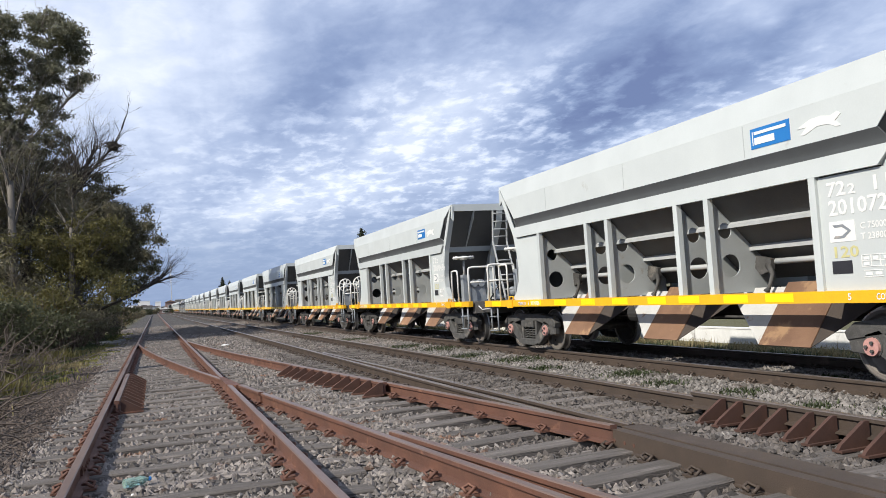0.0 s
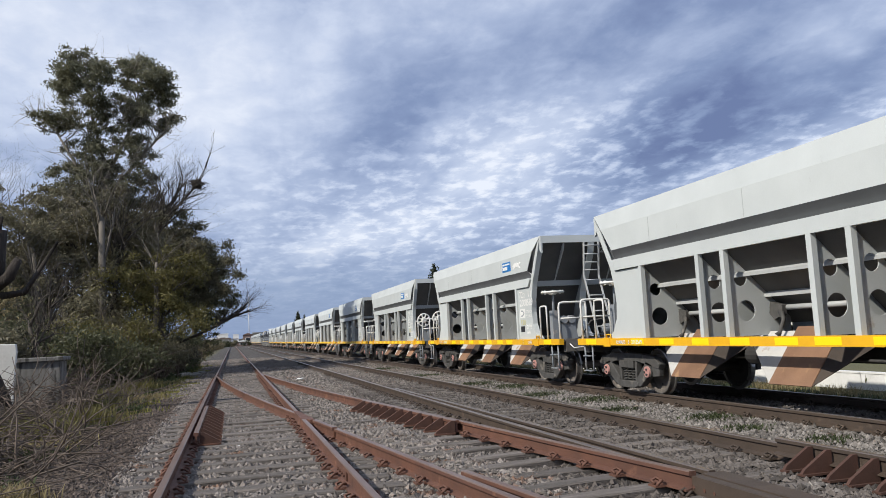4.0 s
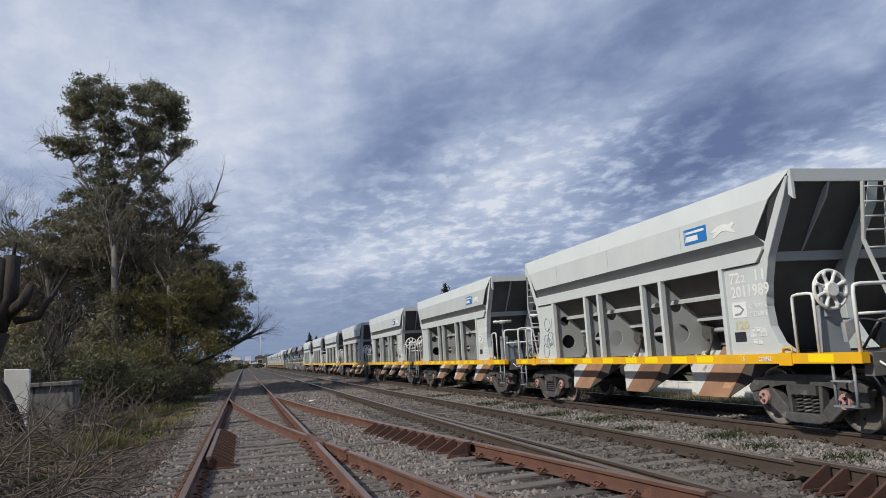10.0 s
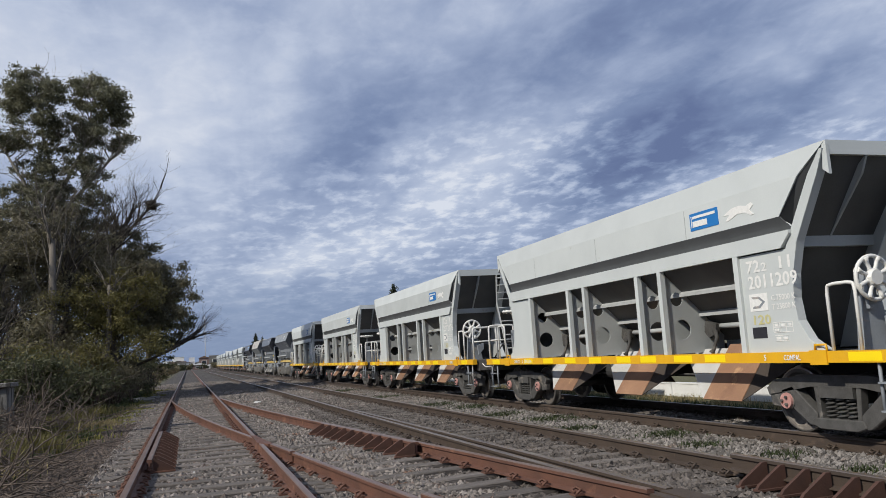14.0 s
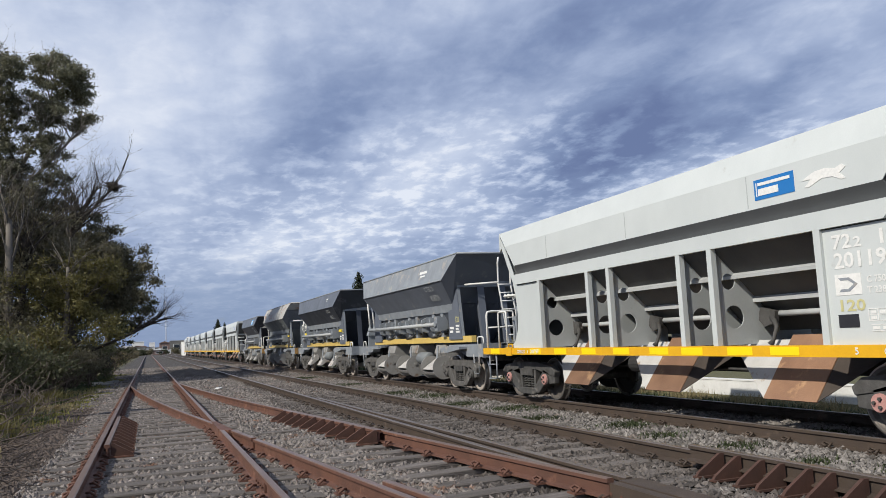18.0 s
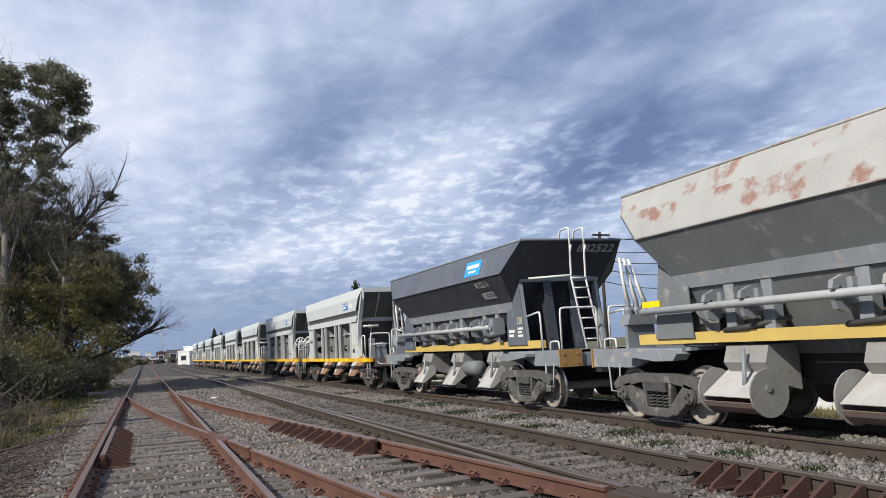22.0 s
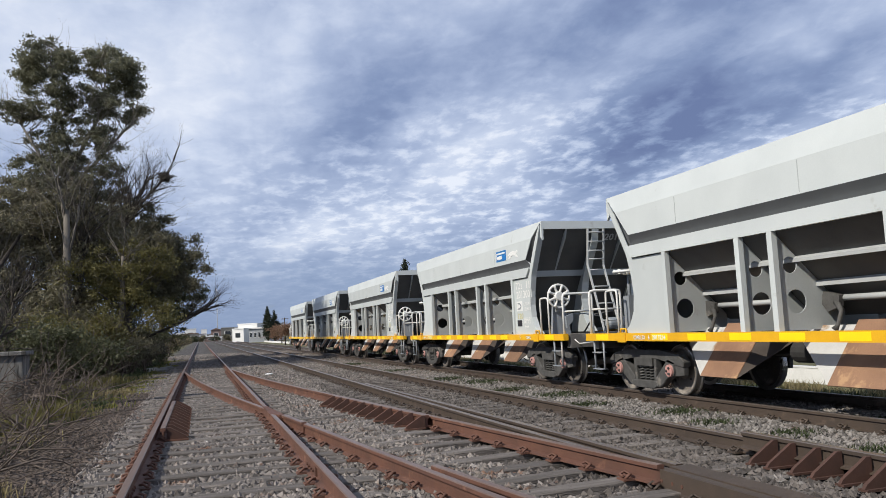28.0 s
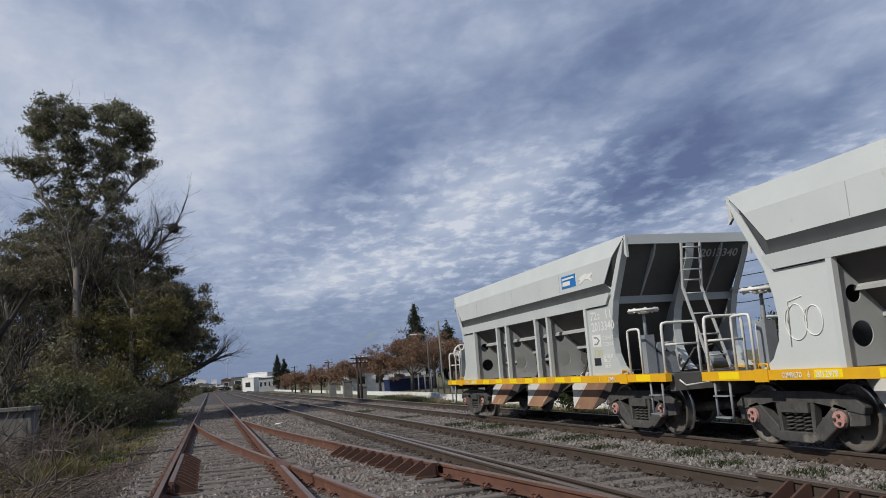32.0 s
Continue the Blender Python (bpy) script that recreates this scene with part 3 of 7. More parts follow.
def build_tracks():
    straight = lambda x: (lambda y: x)
    far = [45, 60, 80, 110, 150, 200, 300, 500]
    left_l, left_r = -0.66, 1.085
    RR = [railrust, railtop]
    BR = [railbrown, railshine]
    t1 = track("railway_track", "rusty broad gauge siding on weathered wooden sleepers", [(straight(left_l), [-3, 0] + span(2, 40) + far), (straight(left_r), [-3, 0] + span(2, 40) + far)],
               lambda y: 0.21, Z_LEFT, -1.5, 75, RR)
    div = lambda y: turnout_left(y) + 2 * HALF + 0.005
    track("turnout_track", "rusty diverging turnout track with wooden sleepers", [(turnout_left, span(-2, 13.2, 1.2)), (turnout_left, span(14.3, 33.8, 1.2)), (div, span(6.2, 33.5, 1.2))],
          lambda y: turnout_left(y) + 1.05, Z_LEFT - 0.02, -1.2, 14.0, RR, length=2.6, lean=0.115, phase=0.3)
    mid_l, mid_r = MID_X - HALF, MID_X + HALF
    t3 = track("railway_track", "brown main line track on worn wooden sleepers", [(straight(mid_l), [-3, 0] + span(2, 40) + far), (straight(mid_r), [-3, 0] + span(2, 40) + far)],
               straight(MID_X), Z_MID, -1.2, 75, BR, step=0.6, phase=0.2)
    track("railway_track", "brown freight track half buried in gravel", [(straight(TRAIN_X - HALF), [-3, 0] + span(2, 40) + far), (straight(TRAIN_X + HALF), [-3, 0] + span(2, 40) + far)],
          straight(TRAIN_X), Z_TRAIN, -1, 60, BR, step=0.65)
    # frog and check rails
    for fx, ys, z, mats in ((lambda y: left_r + 0.09 + 0.118 * (13.4 - y), span(11.6, 13.0, 0.7), Z_LEFT, RR), (lambda y: turnout_left(y) + 0.15 + 0.02 * (7.3 - y), span(0.5, 7.3, 1.2), Z_LEFT - 0.02, RR),
                            (lambda y: left_l + 0.12, span(12.1, 17.2, 0.9), Z_LEFT + 0.02, RR), (lambda y: div(y) - 0.11, span(11.2, 16.0, 0.9), Z_LEFT, RR), (lambda y: mid_r - 0.11, span(1.0, 7.25, 0.9), Z_MID + 0.075, BR), (lambda y: mid_l + 0.28 - 0.012 * max(0, y - 9), span(6.4, 20, 0.9), Z_MID - 0.01, BR)):
        rail(t1 if mats is RR else t3, fx, ys, z, mats, "rusty check rail", "check_rail")
    bm = bmesh.new()
    prism(bm, [(left_r - 0.04, 14.6), (left_r + 0.03, 14.6), (left_r + 0.16, 12.9), (left_r + 0.08, 12.9), (left_r - 0.05, 13.2)], "z", Z_LEFT - 0.16, Z_LEFT + 0.004)
    part("frog", bm, [railrust], t1, "worn cast turnout frog")
    for i in range(12):
        bracket_plate(t1, left_l + 0.17, 12.15 + i * 0.45, 0.0, 1, railrust)
    for i in range(11):
        bracket_plate(t1, div(11.2 + i * 0.46) - 0.14, 11.2 + i * 0.46, -0.02, -1, railrust)
    for i in range(9):
        for k in (0.0, 0.25):
            bracket_plate(t3, mid_r - 0.15, 1.85 + i * 0.575 + k, Z_MID - 0.165, -1, rustfin, 1.15)
    # a wide flat crossing block in place of the rail, with a flangeway along it
    bm = bmesh.new()
    for x0, x1, z in ((-0.05, 0.05, 0.0), (0.05, 0.11, -0.045), (0.11, 0.33, -0.008)):
        prism(bm, [(mid_l + x0, -2.0), (mid_l + x1, -2.0), (mid_l + x1, 6.3), (mid_l + x0, 6.3)], "z", Z_MID - 0.165, Z_MID + 0.004 + z)
    for q in bm.faces:
        q.material_index = 1 if q.normal.z > 0.9 or q.calc_center_median().z > Z_MID - 0.05 and abs(q.normal.z) > 0.9 else 0
    part("crossing_block", bm, [railbrown, railtop], t3, "brown cast crossing block with a flangeway")
    # fishplates
    for x, y, z in ((left_l, 7.9, Z_LEFT), (left_r, 8.3, Z_LEFT), (mid_l, 6.1, Z_MID), (mid_r, 7.0, Z_MID)):
        bm = bmesh.new()
        for s in (-1, 1):
            box(bm, x + s * 0.014, x + s * 0.034, y - 0.3, y + 0.3, z - 0.135, z - 0.045)
            for k in (-0.22, -0.08, 0.08, 0.22):
                lathe(bm, [(0, 0), (0, 0.018), (0.02 * s, 0.018), (0.02 * s, 0)], 6, "x", (x + s * 0.034, y + k, z - 0.09))
        part("fishplate", bm, railrust, t1 if z == Z_LEFT else t3, "bolted rail joint plate")


def stone_field(name, label, count, region, size, seed, skip=None, raise_=0.0, weight=2.0, material=None):
    """Loose angular stones scattered on the ballast, one mesh."""
    rng = np.random.default_rng(seed)
    base = np.array([(1, 0, 0), (-1, 0, 0), (0, 1, 0), (0, -1, 0), (0, 0, 1), (0, 0, -1)], float)
    tri = np.array([(0, 2, 4), (2, 1, 4), (1, 3, 4), (3, 0, 4), (2, 0, 5), (1, 2, 5), (3, 1, 5), (0, 3, 5)])
    x0, x1, y0, y1 = region
    y = y0 + (y1 - y0) * rng.random(count) ** weight
    x = x0 + (x1 - x0) * rng.random(count)
    if skip:
        keep = np.array([not skip(a, b) for a, b in zip(x, y)])
        x, y = x[keep], y[keep]
    k = len(x)
    z = np.array([ballast_height(a, b) for a, b in zip(x, y)]) + raise_ + rng.uniform(-0.01, 0.012, k)
    r = size * rng.uniform(0.55, 1.35, k)
    v = base[None] * rng.uniform(0.55, 1.25, (k, 6, 1)) * r[:, None, None] + rng.normal(0, 0.18, (k, 6, 3)) * r[:, None, None]
    v[:, :, 2] *= 0.75
    a = rng.random(k) * 6.283
    c, s = np.cos(a)[:, None], np.sin(a)[:, None]
    vx, vy = v[:, :, 0] * c - v[:, :, 1] * s, v[:, :, 0] * s + v[:, :, 1] * c
    v = np.stack([vx + x[:, None], vy + y[:, None], v[:, :, 2] + z[:, None]], -1).reshape(-1, 3)
    f = (tri[None] + 6 * np.arange(k)[:, None, None]).reshape(-1, 3)
    me = bpy.data.meshes.new(name)
    me.from_pydata(v.tolist(), [], f.tolist())
    me.materials.append(material or stone)
    return tagged(new(name, me), label, "gravel", kind="stuff")


build_ground()
build_tracks()
stone_field("ballast_gravel", "loose grey ballast stones between the rails", 50000, (-1.35, 3.2, 2.2, 26), 0.038, 1, weight=1.7, material=rustystone)
stone_field("shoulder_gravel", "small brown stones and dirt on the shoulder", 24000, (-2.9, -1.25, 3.5, 30), 0.030, 5, weight=1.6, material=brownstone)
stone_field("ballast_gravel", "pale ballast stones beside the main line", 52000, (5.65, 10.2, 3.5, 32), 0.040, 2, weight=1.5, raise_=0.006)
stone_field("ballast_gravel", "dark oily ballast stones in the main line track", 26000, (3.1, 5.7, 2.2, 30), 0.040, 4, weight=1.6, raise_=0.008, material=oilystone)
stone_field("ballast_gravel", "brown grey ballast stones farther along the tracks", 50000, (-2.6, 10.0, 24, 75), 0.055, 3, weight=1.5, material=rustystone)

# ---- the train ----
S = 0.962                        # one scale for all wagon drawings
PITCH = 14.0 * S                # coupled length of a pale hopper wagon
WHEEL_R = 0.44 * S


def run(t):
    """Metres the train has gone since the start."""
    uneven = np.interp(t, (0, 0.5, 1, 2, 8, 10, 18, 25, 29, 31, 32), (-0.25, 0, -0.07, 0, 0, 0.04, 0, 0.08, 0.02, 0.06, 0.06))
    return PITCH * (0.76172 * t + 0.000863 * t * t) + float(uneven)


def wp(name, bm, material, parent, label="", at=None, smooth=False):
    for v in bm.verts:
        v.co *= S
    ob = part(name, bm, material, parent, label, smooth)
    if at:
        ob.location = Vector(at) * S
    return ob


def holed_plate(bm, poly, holes, y, t):
    """An upright plate across the wagon, (x, z) outline with round holes, from y to y + t."""
    edges = []
    loops = [poly] + [[(cx + r * math.cos(a), cz + r * math.sin(a)) for a in [2 * math.pi * k / 20 for k in range(20)]] for cx, cz, r in holes]
    for lp in loops:
        vs = [bm.verts.new((p[0], y, p[1])) for p in lp]
        edges += [bm.edges.new((vs[i], vs[(i + 1) % len(vs)])) for i in range(len(vs))]
    fs = [g for g in bmesh.ops.triangle_fill(bm, use_beauty=True, use_dissolve=False, edges=edges)["geom"] if isinstance(g, bmesh.types.BMFace)]
    ex = bmesh.ops.extrude_face_region(bm, geom=fs)["geom"]
    for v in ex:
        if isinstance(v, bmesh.types.BMVert):
            v.co.y += t
    return bm


def side_writing(text, size, y, z, x, material, parent, name="lettering", width=1.0, face="side", fit=0.0):
    """Painted writing on the wagon's near side, or on its near end; fit sets its length."""
    me = letters(text, size * S)
    me.materials.append(material)
    ob = new(name, me)
    ob.parent = parent
    if fit:
        xs = [v.co.x for v in me.vertices]
        width = fit * S / (max(xs) - min(xs))
    if face == "side":
        m = Matrix(((0, 0, -1), (-1, 0, 0), (0, 1, 0))).to_4x4()
    else:
        m = Matrix(((1, 0, 0), (0, 0, -1), (0, 1, 0))).to_4x4()
    ob.matrix_local = Matrix.Translation(Vector((x, y, z)) * S) @ m @ Matrix.Diagonal((width, 1, 1, 1))
    return ob


def side_panel_of_bars(bm, y0, y1, z0, z1, x, rows):
    """Small unreadable writing as plain bars between y0 (left) and y1."""
    h = (z1 - z0) / (rows * 1.6)
    for i in range(rows):
        z = z1 - (i + 0.8) * (z1 - z0) / rows
        box(bm, x - 0.004, x, y1 + 0.06 * (i % 2), y0, z, z + h)
    return bm


def make_wheelset(material):
    bm = bmesh.new()
    for s in (-1, 1):
        c = s * 0.873
        prof = [(c + s * 0.045, 0.0), (c + s * 0.075, 0.10), (c + s * 0.05, 0.125), (c + s * 0.015, 0.16), (c + s * 0.01, 0.34), (c + s * 0.055, 0.375), (c + s * 0.06, 0.415)]
        lathe(bm, prof, 32, "x")
        lathe(bm, [(c + s * 0.06, 0.415), (c + s * 0.055, 0.436), (c - s * 0.035, 0.442), (c - s * 0.05, 0.468), (c - s * 0.075, 0.468), (c - s * 0.08, 0.40)], 32, "x", mi=1)
        lathe(bm, [(c - s * 0.08, 0.40), (c - s * 0.03, 0.35), (c - s * 0.02, 0.16), (c - s * 0.06, 0.10)], 32, "x")
        for k in range(3):       # dark raised discs stand for the shaded holes in the wheel disc
            a = 2.1 * k
            lathe(bm, [(c + s * 0.022, 0.0), (c + s * 0.022, 0.022), (c + s * 0.008, 0.022)], 8, "x", (0, 0.25 * math.cos(a), 0.25 * math.sin(a)), 2)
    lathe(bm, [(-0.82, 0.085), (0.82, 0.085)], 12, "x")
    lathe(bm, [(-1.06, 0.0), (-1.06, 0.07), (-0.9, 0.075), (-0.9, 0.0)], 12, "x")
    lathe(bm, [(1.06, 0.0), (1.06, 0.07), (0.9, 0.075), (0.9, 0.0)], 12, "x")
    for v in bm.verts:
        v.co *= S
    me = bpy.data.meshes.new("wheelset")
    bmesh.ops.recalc_face_normals(bm, faces=bm.faces[:])
    bm.to_mesh(me)
    bm.free()
    for m in (material, tread, castdark):
        me.materials.append(m)
    return me


WHEEL_BROWN, WHEEL_PALE = make_wheelset(wheelsteel), make_wheelset(wheeldust)


def make_bogie(parent, y, cap, wheel_mesh, half=0.85, steel=None):
    """A three-piece freight bogie: bolster, cast side frames, springs, axle caps, wheelsets."""
    bm = bmesh.new()
    box(bm, -1.0, 1.0, -0.22, 0.22, 0.42, 0.68)
    box(bm, -0.45, 0.45, -0.35, 0.35, 0.66, 0.76)
    bog = wp("bogie", bm, castdark, parent, at=(0, y, 0))
    for s in (-1, 1):
        xo = s * 1.06
        a, b = (xo - 0.09, xo + 0.06) if s < 0 else (xo - 0.06, xo + 0.09)
        bm = bmesh.new()
        # top chord, sloping ends, lower chord, columns
        prism(bm, [(-1.12, 0.50), (-1.16, 0.60), (-1.0, 0.72), (-0.50, 0.79), (0.50, 0.79), (1.0, 0.72), (1.16, 0.60), (1.12, 0.50), (0.80, 0.56), (0.42, 0.65), (-0.42, 0.65), (-0.80, 0.56)], "x", a, b)
        for d in (-1, 1):
            prism(bm, [(d * 0.88, 0.58), (d * 0.66, 0.64), (d * 0.36, 0.30), (d * 0.36, 0.12), (d * 0.50, 0.14), (d * 0.80, 0.42)], "x", a, b)
            prism(bm, [(d * 0.39, 0.70), (d * 0.31, 0.70), (d * 0.28, 0.20), (d * 0.34, 0.20)], "x", a + 0.01, b - 0.01)
            prism(bm, [(d * 1.13, 0.62), (d * 0.80, 0.66), (d * 0.78, 0.40), (d * 0.86, 0.34), (d * 1.10, 0.36)], "x", a + 0.02, b - 0.03)
        prism(bm, [(-0.40, 0.24), (0.40, 0.24), (0.44, 0.15), (0.30, 0.10), (-0.30, 0.10), (-0.44, 0.15)], "x", a - 0.02, b + 0.02)
        for v in bm.verts:       # the frame's ends follow the axles
            if abs(v.co.y) > 0.5:
                v.co.y += math.copysign(half - 0.95, v.co.y)
        bmesh.ops.bevel(bm, geom=bm.edges[:], offset=0.012, segments=1, affect="EDGES")
        wp("side_frame", bm, steel or cast, bog, "dusty cast steel bogie side frame")
        bm = bmesh.new()
        box(bm, xo - 0.1, xo + 0.1, -0.28, 0.28, 0.50, 0.64)
        wp("spring_cap", bm, cast, bog)
        for cy in (-0.17, 0.0, 0.17):
            bm = bmesh.new()
            tube(bm, [(xo + 0.068 * math.cos(0.7854 * q), cy + 0.068 * math.sin(0.7854 * q), 0.245 + 0.26 * q / 40) for q in range(41)], 0.016, 4)
            wp("spring", bm, cast, bog)
        for d in (-half, half):
            bm = bmesh.new()
            lathe(bm, [(0, 0.125), (s * 0.07, 0.125), (s * 0.075, 0.11)], 16, "x", (xo + s * 0.03, d, 0.44))
            lathe(bm, [(s * 0.075, 0.11), (s * 0.11, 0.105), (s * 0.115, 0.0)], 16, "x", (xo + s * 0.03, d, 0.44), 1)
            for k in range(3):
                lathe(bm, [(s * 0.115, 0.022), (s * 0.14, 0.022), (s * 0.14, 0)], 6, "x", (xo + s * 0.03, d + 0.055 * math.cos(2.1 * k), 0.44 + 0.055 * math.sin(2.1 * k)), 2)
            wp("axle_cap", bm, [cast, cap, cast], bog)
    for d in (-half, half):
        w = new("wheelset", wheel_mesh)
        w.parent = bog
        w.location = Vector((0, d, 0.44)) * S
    return bog


def hoop(bm, pts, r=0.022):
    """A bent handrail with rounded corners."""
    pts = [Vector(p) for p in pts]
    out = [pts[0]]
    for a, b, c in zip(pts, pts[1:], pts[2:]):
        u, w = (a - b).normalized(), (c - b).normalized()
        k = 0.11
        for f in (0.0, 0.33, 0.67, 1.0):
            p, q = b + u * k * (1 - f), b + w * k * f
            out.append(p + (q - b) * 1.0 if f in (0.0, 1.0) else (p + q) / 2 * 0.75 + b * 0.25)
    out.append(pts[-1])
    tube(bm, out, r, 8)


def hand_wheel(root, centre, r, axis, gear, label):
    """A cast handbrake wheel: rim, hub and eight flared spokes."""
    c = Vector(centre)
    put = (lambda a, q: c + Vector((q * math.cos(a), 0, q * math.sin(a)))) if axis == "y" else (lambda a, q: c + Vector((q * math.cos(a), q * math.sin(a), 0)))
    bm = bmesh.new()
    tube(bm, [put(2 * math.pi * k / 28, r) for k in range(28)], 0.026, 7, closed=True)
    rim = wp("hand_wheel", bm, gear, root, label)
    bm = bmesh.new()
    lathe(bm, [(-0.06, 0.0), (-0.06, 0.09), (-0.02, 0.115), (0.03, 0.10), (0.03, 0.0)], 14, axis, centre)
    wp("hub", bm, gear, rim)
    for k in range(8):
        a = 2 * math.pi * (k + 0.5) / 8
        bm = bmesh.new()
        tube(bm, [put(a, 0.07), put(a, r * 0.5), put(a, r * 0.8), put(a, r)], [0.042, 0.026, 0.03, 0.05], 6)
        wp("spoke", bm, gear, rim)


def end_fittings(root, d, deck_z, y_end, wheel_kind, xs=1.42, ladder=True, gear=whitepipe):
    """Handrails, steps, hose and coupler at one end; d is -1 for the near end."""
    ye = y_end * d
    for s in (-1, 1):
        bm = bmesh.new()
        hoop(bm, [(s * xs, ye - d * 1.22, deck_z), (s * xs, ye - d * 1.22, deck_z + 0.83), (s * xs, ye - d * 0.79, deck_z + 0.83), (s * xs, ye - d * 0.79, deck_z)])
        wp("hand_rail", bm, gear, root, "white tubular side handrail")
        bm = bmesh.new()
        hoop(bm, [(s * 1.40, ye - d * 0.08, deck_z - 0.1), (s * 1.40, ye - d * 0.08, deck_z + 0.88), (s * 0.70, ye - d * 0.08, deck_z + 0.88), (s * 0.70, ye - d * 0.08, deck_z)], 0.026)
        tube(bm, [(s * 1.40, ye - d * 0.08, deck_z + 0.5), (s * 0.70, ye - d * 0.08, deck_z + 0.5)], 0.02, 6)
        wp("end_rail", bm, gear, root, "white tubular end platform railing")
        # corner steps hanging from the sill
        bm = bmesh.new()
        for dy in (0.21, 0.58):
            tube(bm, [(s * xs, ye - d * dy, deck_z - 0.12), (s * xs, ye - d * dy, deck_z - 0.68)], 0.022, 6)
        for z in (0.36, 0.68):
            box(bm, s * xs - 0.06, s * xs + 0.06, min(ye - d * 0.21, ye - d * 0.58), max(ye - d * 0.21, ye - d * 0.58), deck_z - z, deck_z - z + 0.02)
        wp("step", bm, midgrey, root, "grey steel corner step")
    bm = bmesh.new()
    tube(bm, [(-1.2, ye - d * 0.02, deck_z - 0.1), (-1.15, ye + d * 0.1, deck_z - 0.2), (-0.7, ye + d * 0.1, deck_z - 0.18), (-0.6, ye, deck_z - 0.12)], 0.016, 6)
    wp("uncoupling_rod", bm, gear, root)
    bm = bmesh.new()
    box(bm, -0.12, 0.12, min(ye, ye + d * 0.20), max(ye, ye + d * 0.20), deck_z - 0.26, deck_z - 0.04)
    prism(bm, [(-0.16, ye + d * 0.18), (0.2, ye + d * 0.18), (0.22, ye + d * 0.36), (0.10, ye + d * 0.41), (-0.02, ye + d * 0.32), (-0.16, ye + d * 0.40)], "z", deck_z - 0.28, deck_z - 0.02)
    wp("coupler", bm, cast, root, "cast automatic coupler")
    bm = bmesh.new()
    tube(bm, [(0.35, ye, deck_z - 0.2), (0.42, ye + d * 0.15, deck_z - 0.45), (0.3, ye + d * 0.32, deck_z - 0.56), (0.15, ye + d * 0.42, deck_z - 0.5)], 0.025, 6)
    wp("brake_hose", bm, black, root, "black rubber brake hose")
    if wheel_kind == "upright":
        hand_wheel(root, (-1.17, ye - d * 0.74, deck_z + 0.86), 0.26, "y", gear, "white cast handbrake wheel")
        bm = bmesh.new()
        prism(bm, [(-1.32, deck_z), (-0.86, deck_z), (-0.98, deck_z + 0.66), (-1.26, deck_z + 0.66)], "y", ye - d * 0.90 - 0.05, ye - d * 0.90 + 0.05)
        box(bm, -1.23, -1.10, ye - d * 0.84 - 0.05, ye - d * 0.84 + 0.05, deck_z + 0.5, deck_z + 0.95)
        prism(bm, [(-1.02, deck_z + 0.14), (-0.86, deck_z + 0.30), (-0.86, deck_z + 0.46), (-1.04, deck_z + 0.40)], "y", ye - d * 0.74 - 0.04, ye - d * 0.74 + 0.04)
        wp("brake_column", bm, midgrey, root)
        bm = bmesh.new()
        tube(bm, [(-0.95, ye - d * 0.9, deck_z + 0.46), (-0.4, ye - d * 1.0, deck_z + 0.44), (0.1, ye - d * 1.1, deck_z + 0.36)], 0.014, 5)
        tube(bm, [(-1.2, ye - d * 0.95, deck_z + 0.02), (-1.1, ye - d * 1.0, deck_z + 0.5), (-0.9, ye - d * 1.0, deck_z + 0.75)], 0.018, 5)
        wp("brake_rod", bm, midgrey, root)
    elif wheel_kind == "flat":
        yc = ye - d * 1.12
        hand_wheel(root, (-1.09, yc, deck_z + 1.18), 0.27, "z", gear, "white handbrake wheel lying level on its column")
        bm = bmesh.new()
        tube(bm, [(-1.09, yc, deck_z + 0.55), (-1.09, yc, deck_z + 1.18)], [0.04, 0.026], 8)
        box(bm, -1.17, -0.98, yc - 0.10, yc + 0.10, deck_z, deck_z + 0.72)
        for x in (-0.86, -0.66):
            lathe(bm, [(-0.12, 0.0), (-0.12, 0.10), (0.12, 0.10), (0.12, 0.0)], 12, "y", (x, yc, deck_z + 0.48))
        prism(bm, [(-1.02, deck_z), (-0.50, deck_z), (-0.56, deck_z + 0.40), (-1.0, deck_z + 0.40)], "y", yc - 0.08, yc + 0.08)
        wp("brake_column", bm, midgrey, root)
    # valve and pipes behind the end webs
    bm = bmesh.new()
    lathe(bm, [(-0.3, 0.0), (-0.29, 0.1), (-0.24, 0.135), (0.24, 0.135), (0.29, 0.1), (0.3, 0.0)], 14, "x", (0.62, ye - d * 1.35, deck_z + 0.2))
    wp("air_tank", bm, midgrey, root, "small grey air tank on the end platform")
    bm = bmesh.new()
    tube(bm, [(0.62, ye - d * 1.2, deck_z + 0.2), (0.30, ye - d * 1.0, deck_z + 0.48), (-0.1, ye - d * 1.1, deck_z + 0.42), (-0.35, ye - d * 1.2, deck_z + 0.02)], 0.02, 6)
    wp("brake_pipe", bm, cast, root)


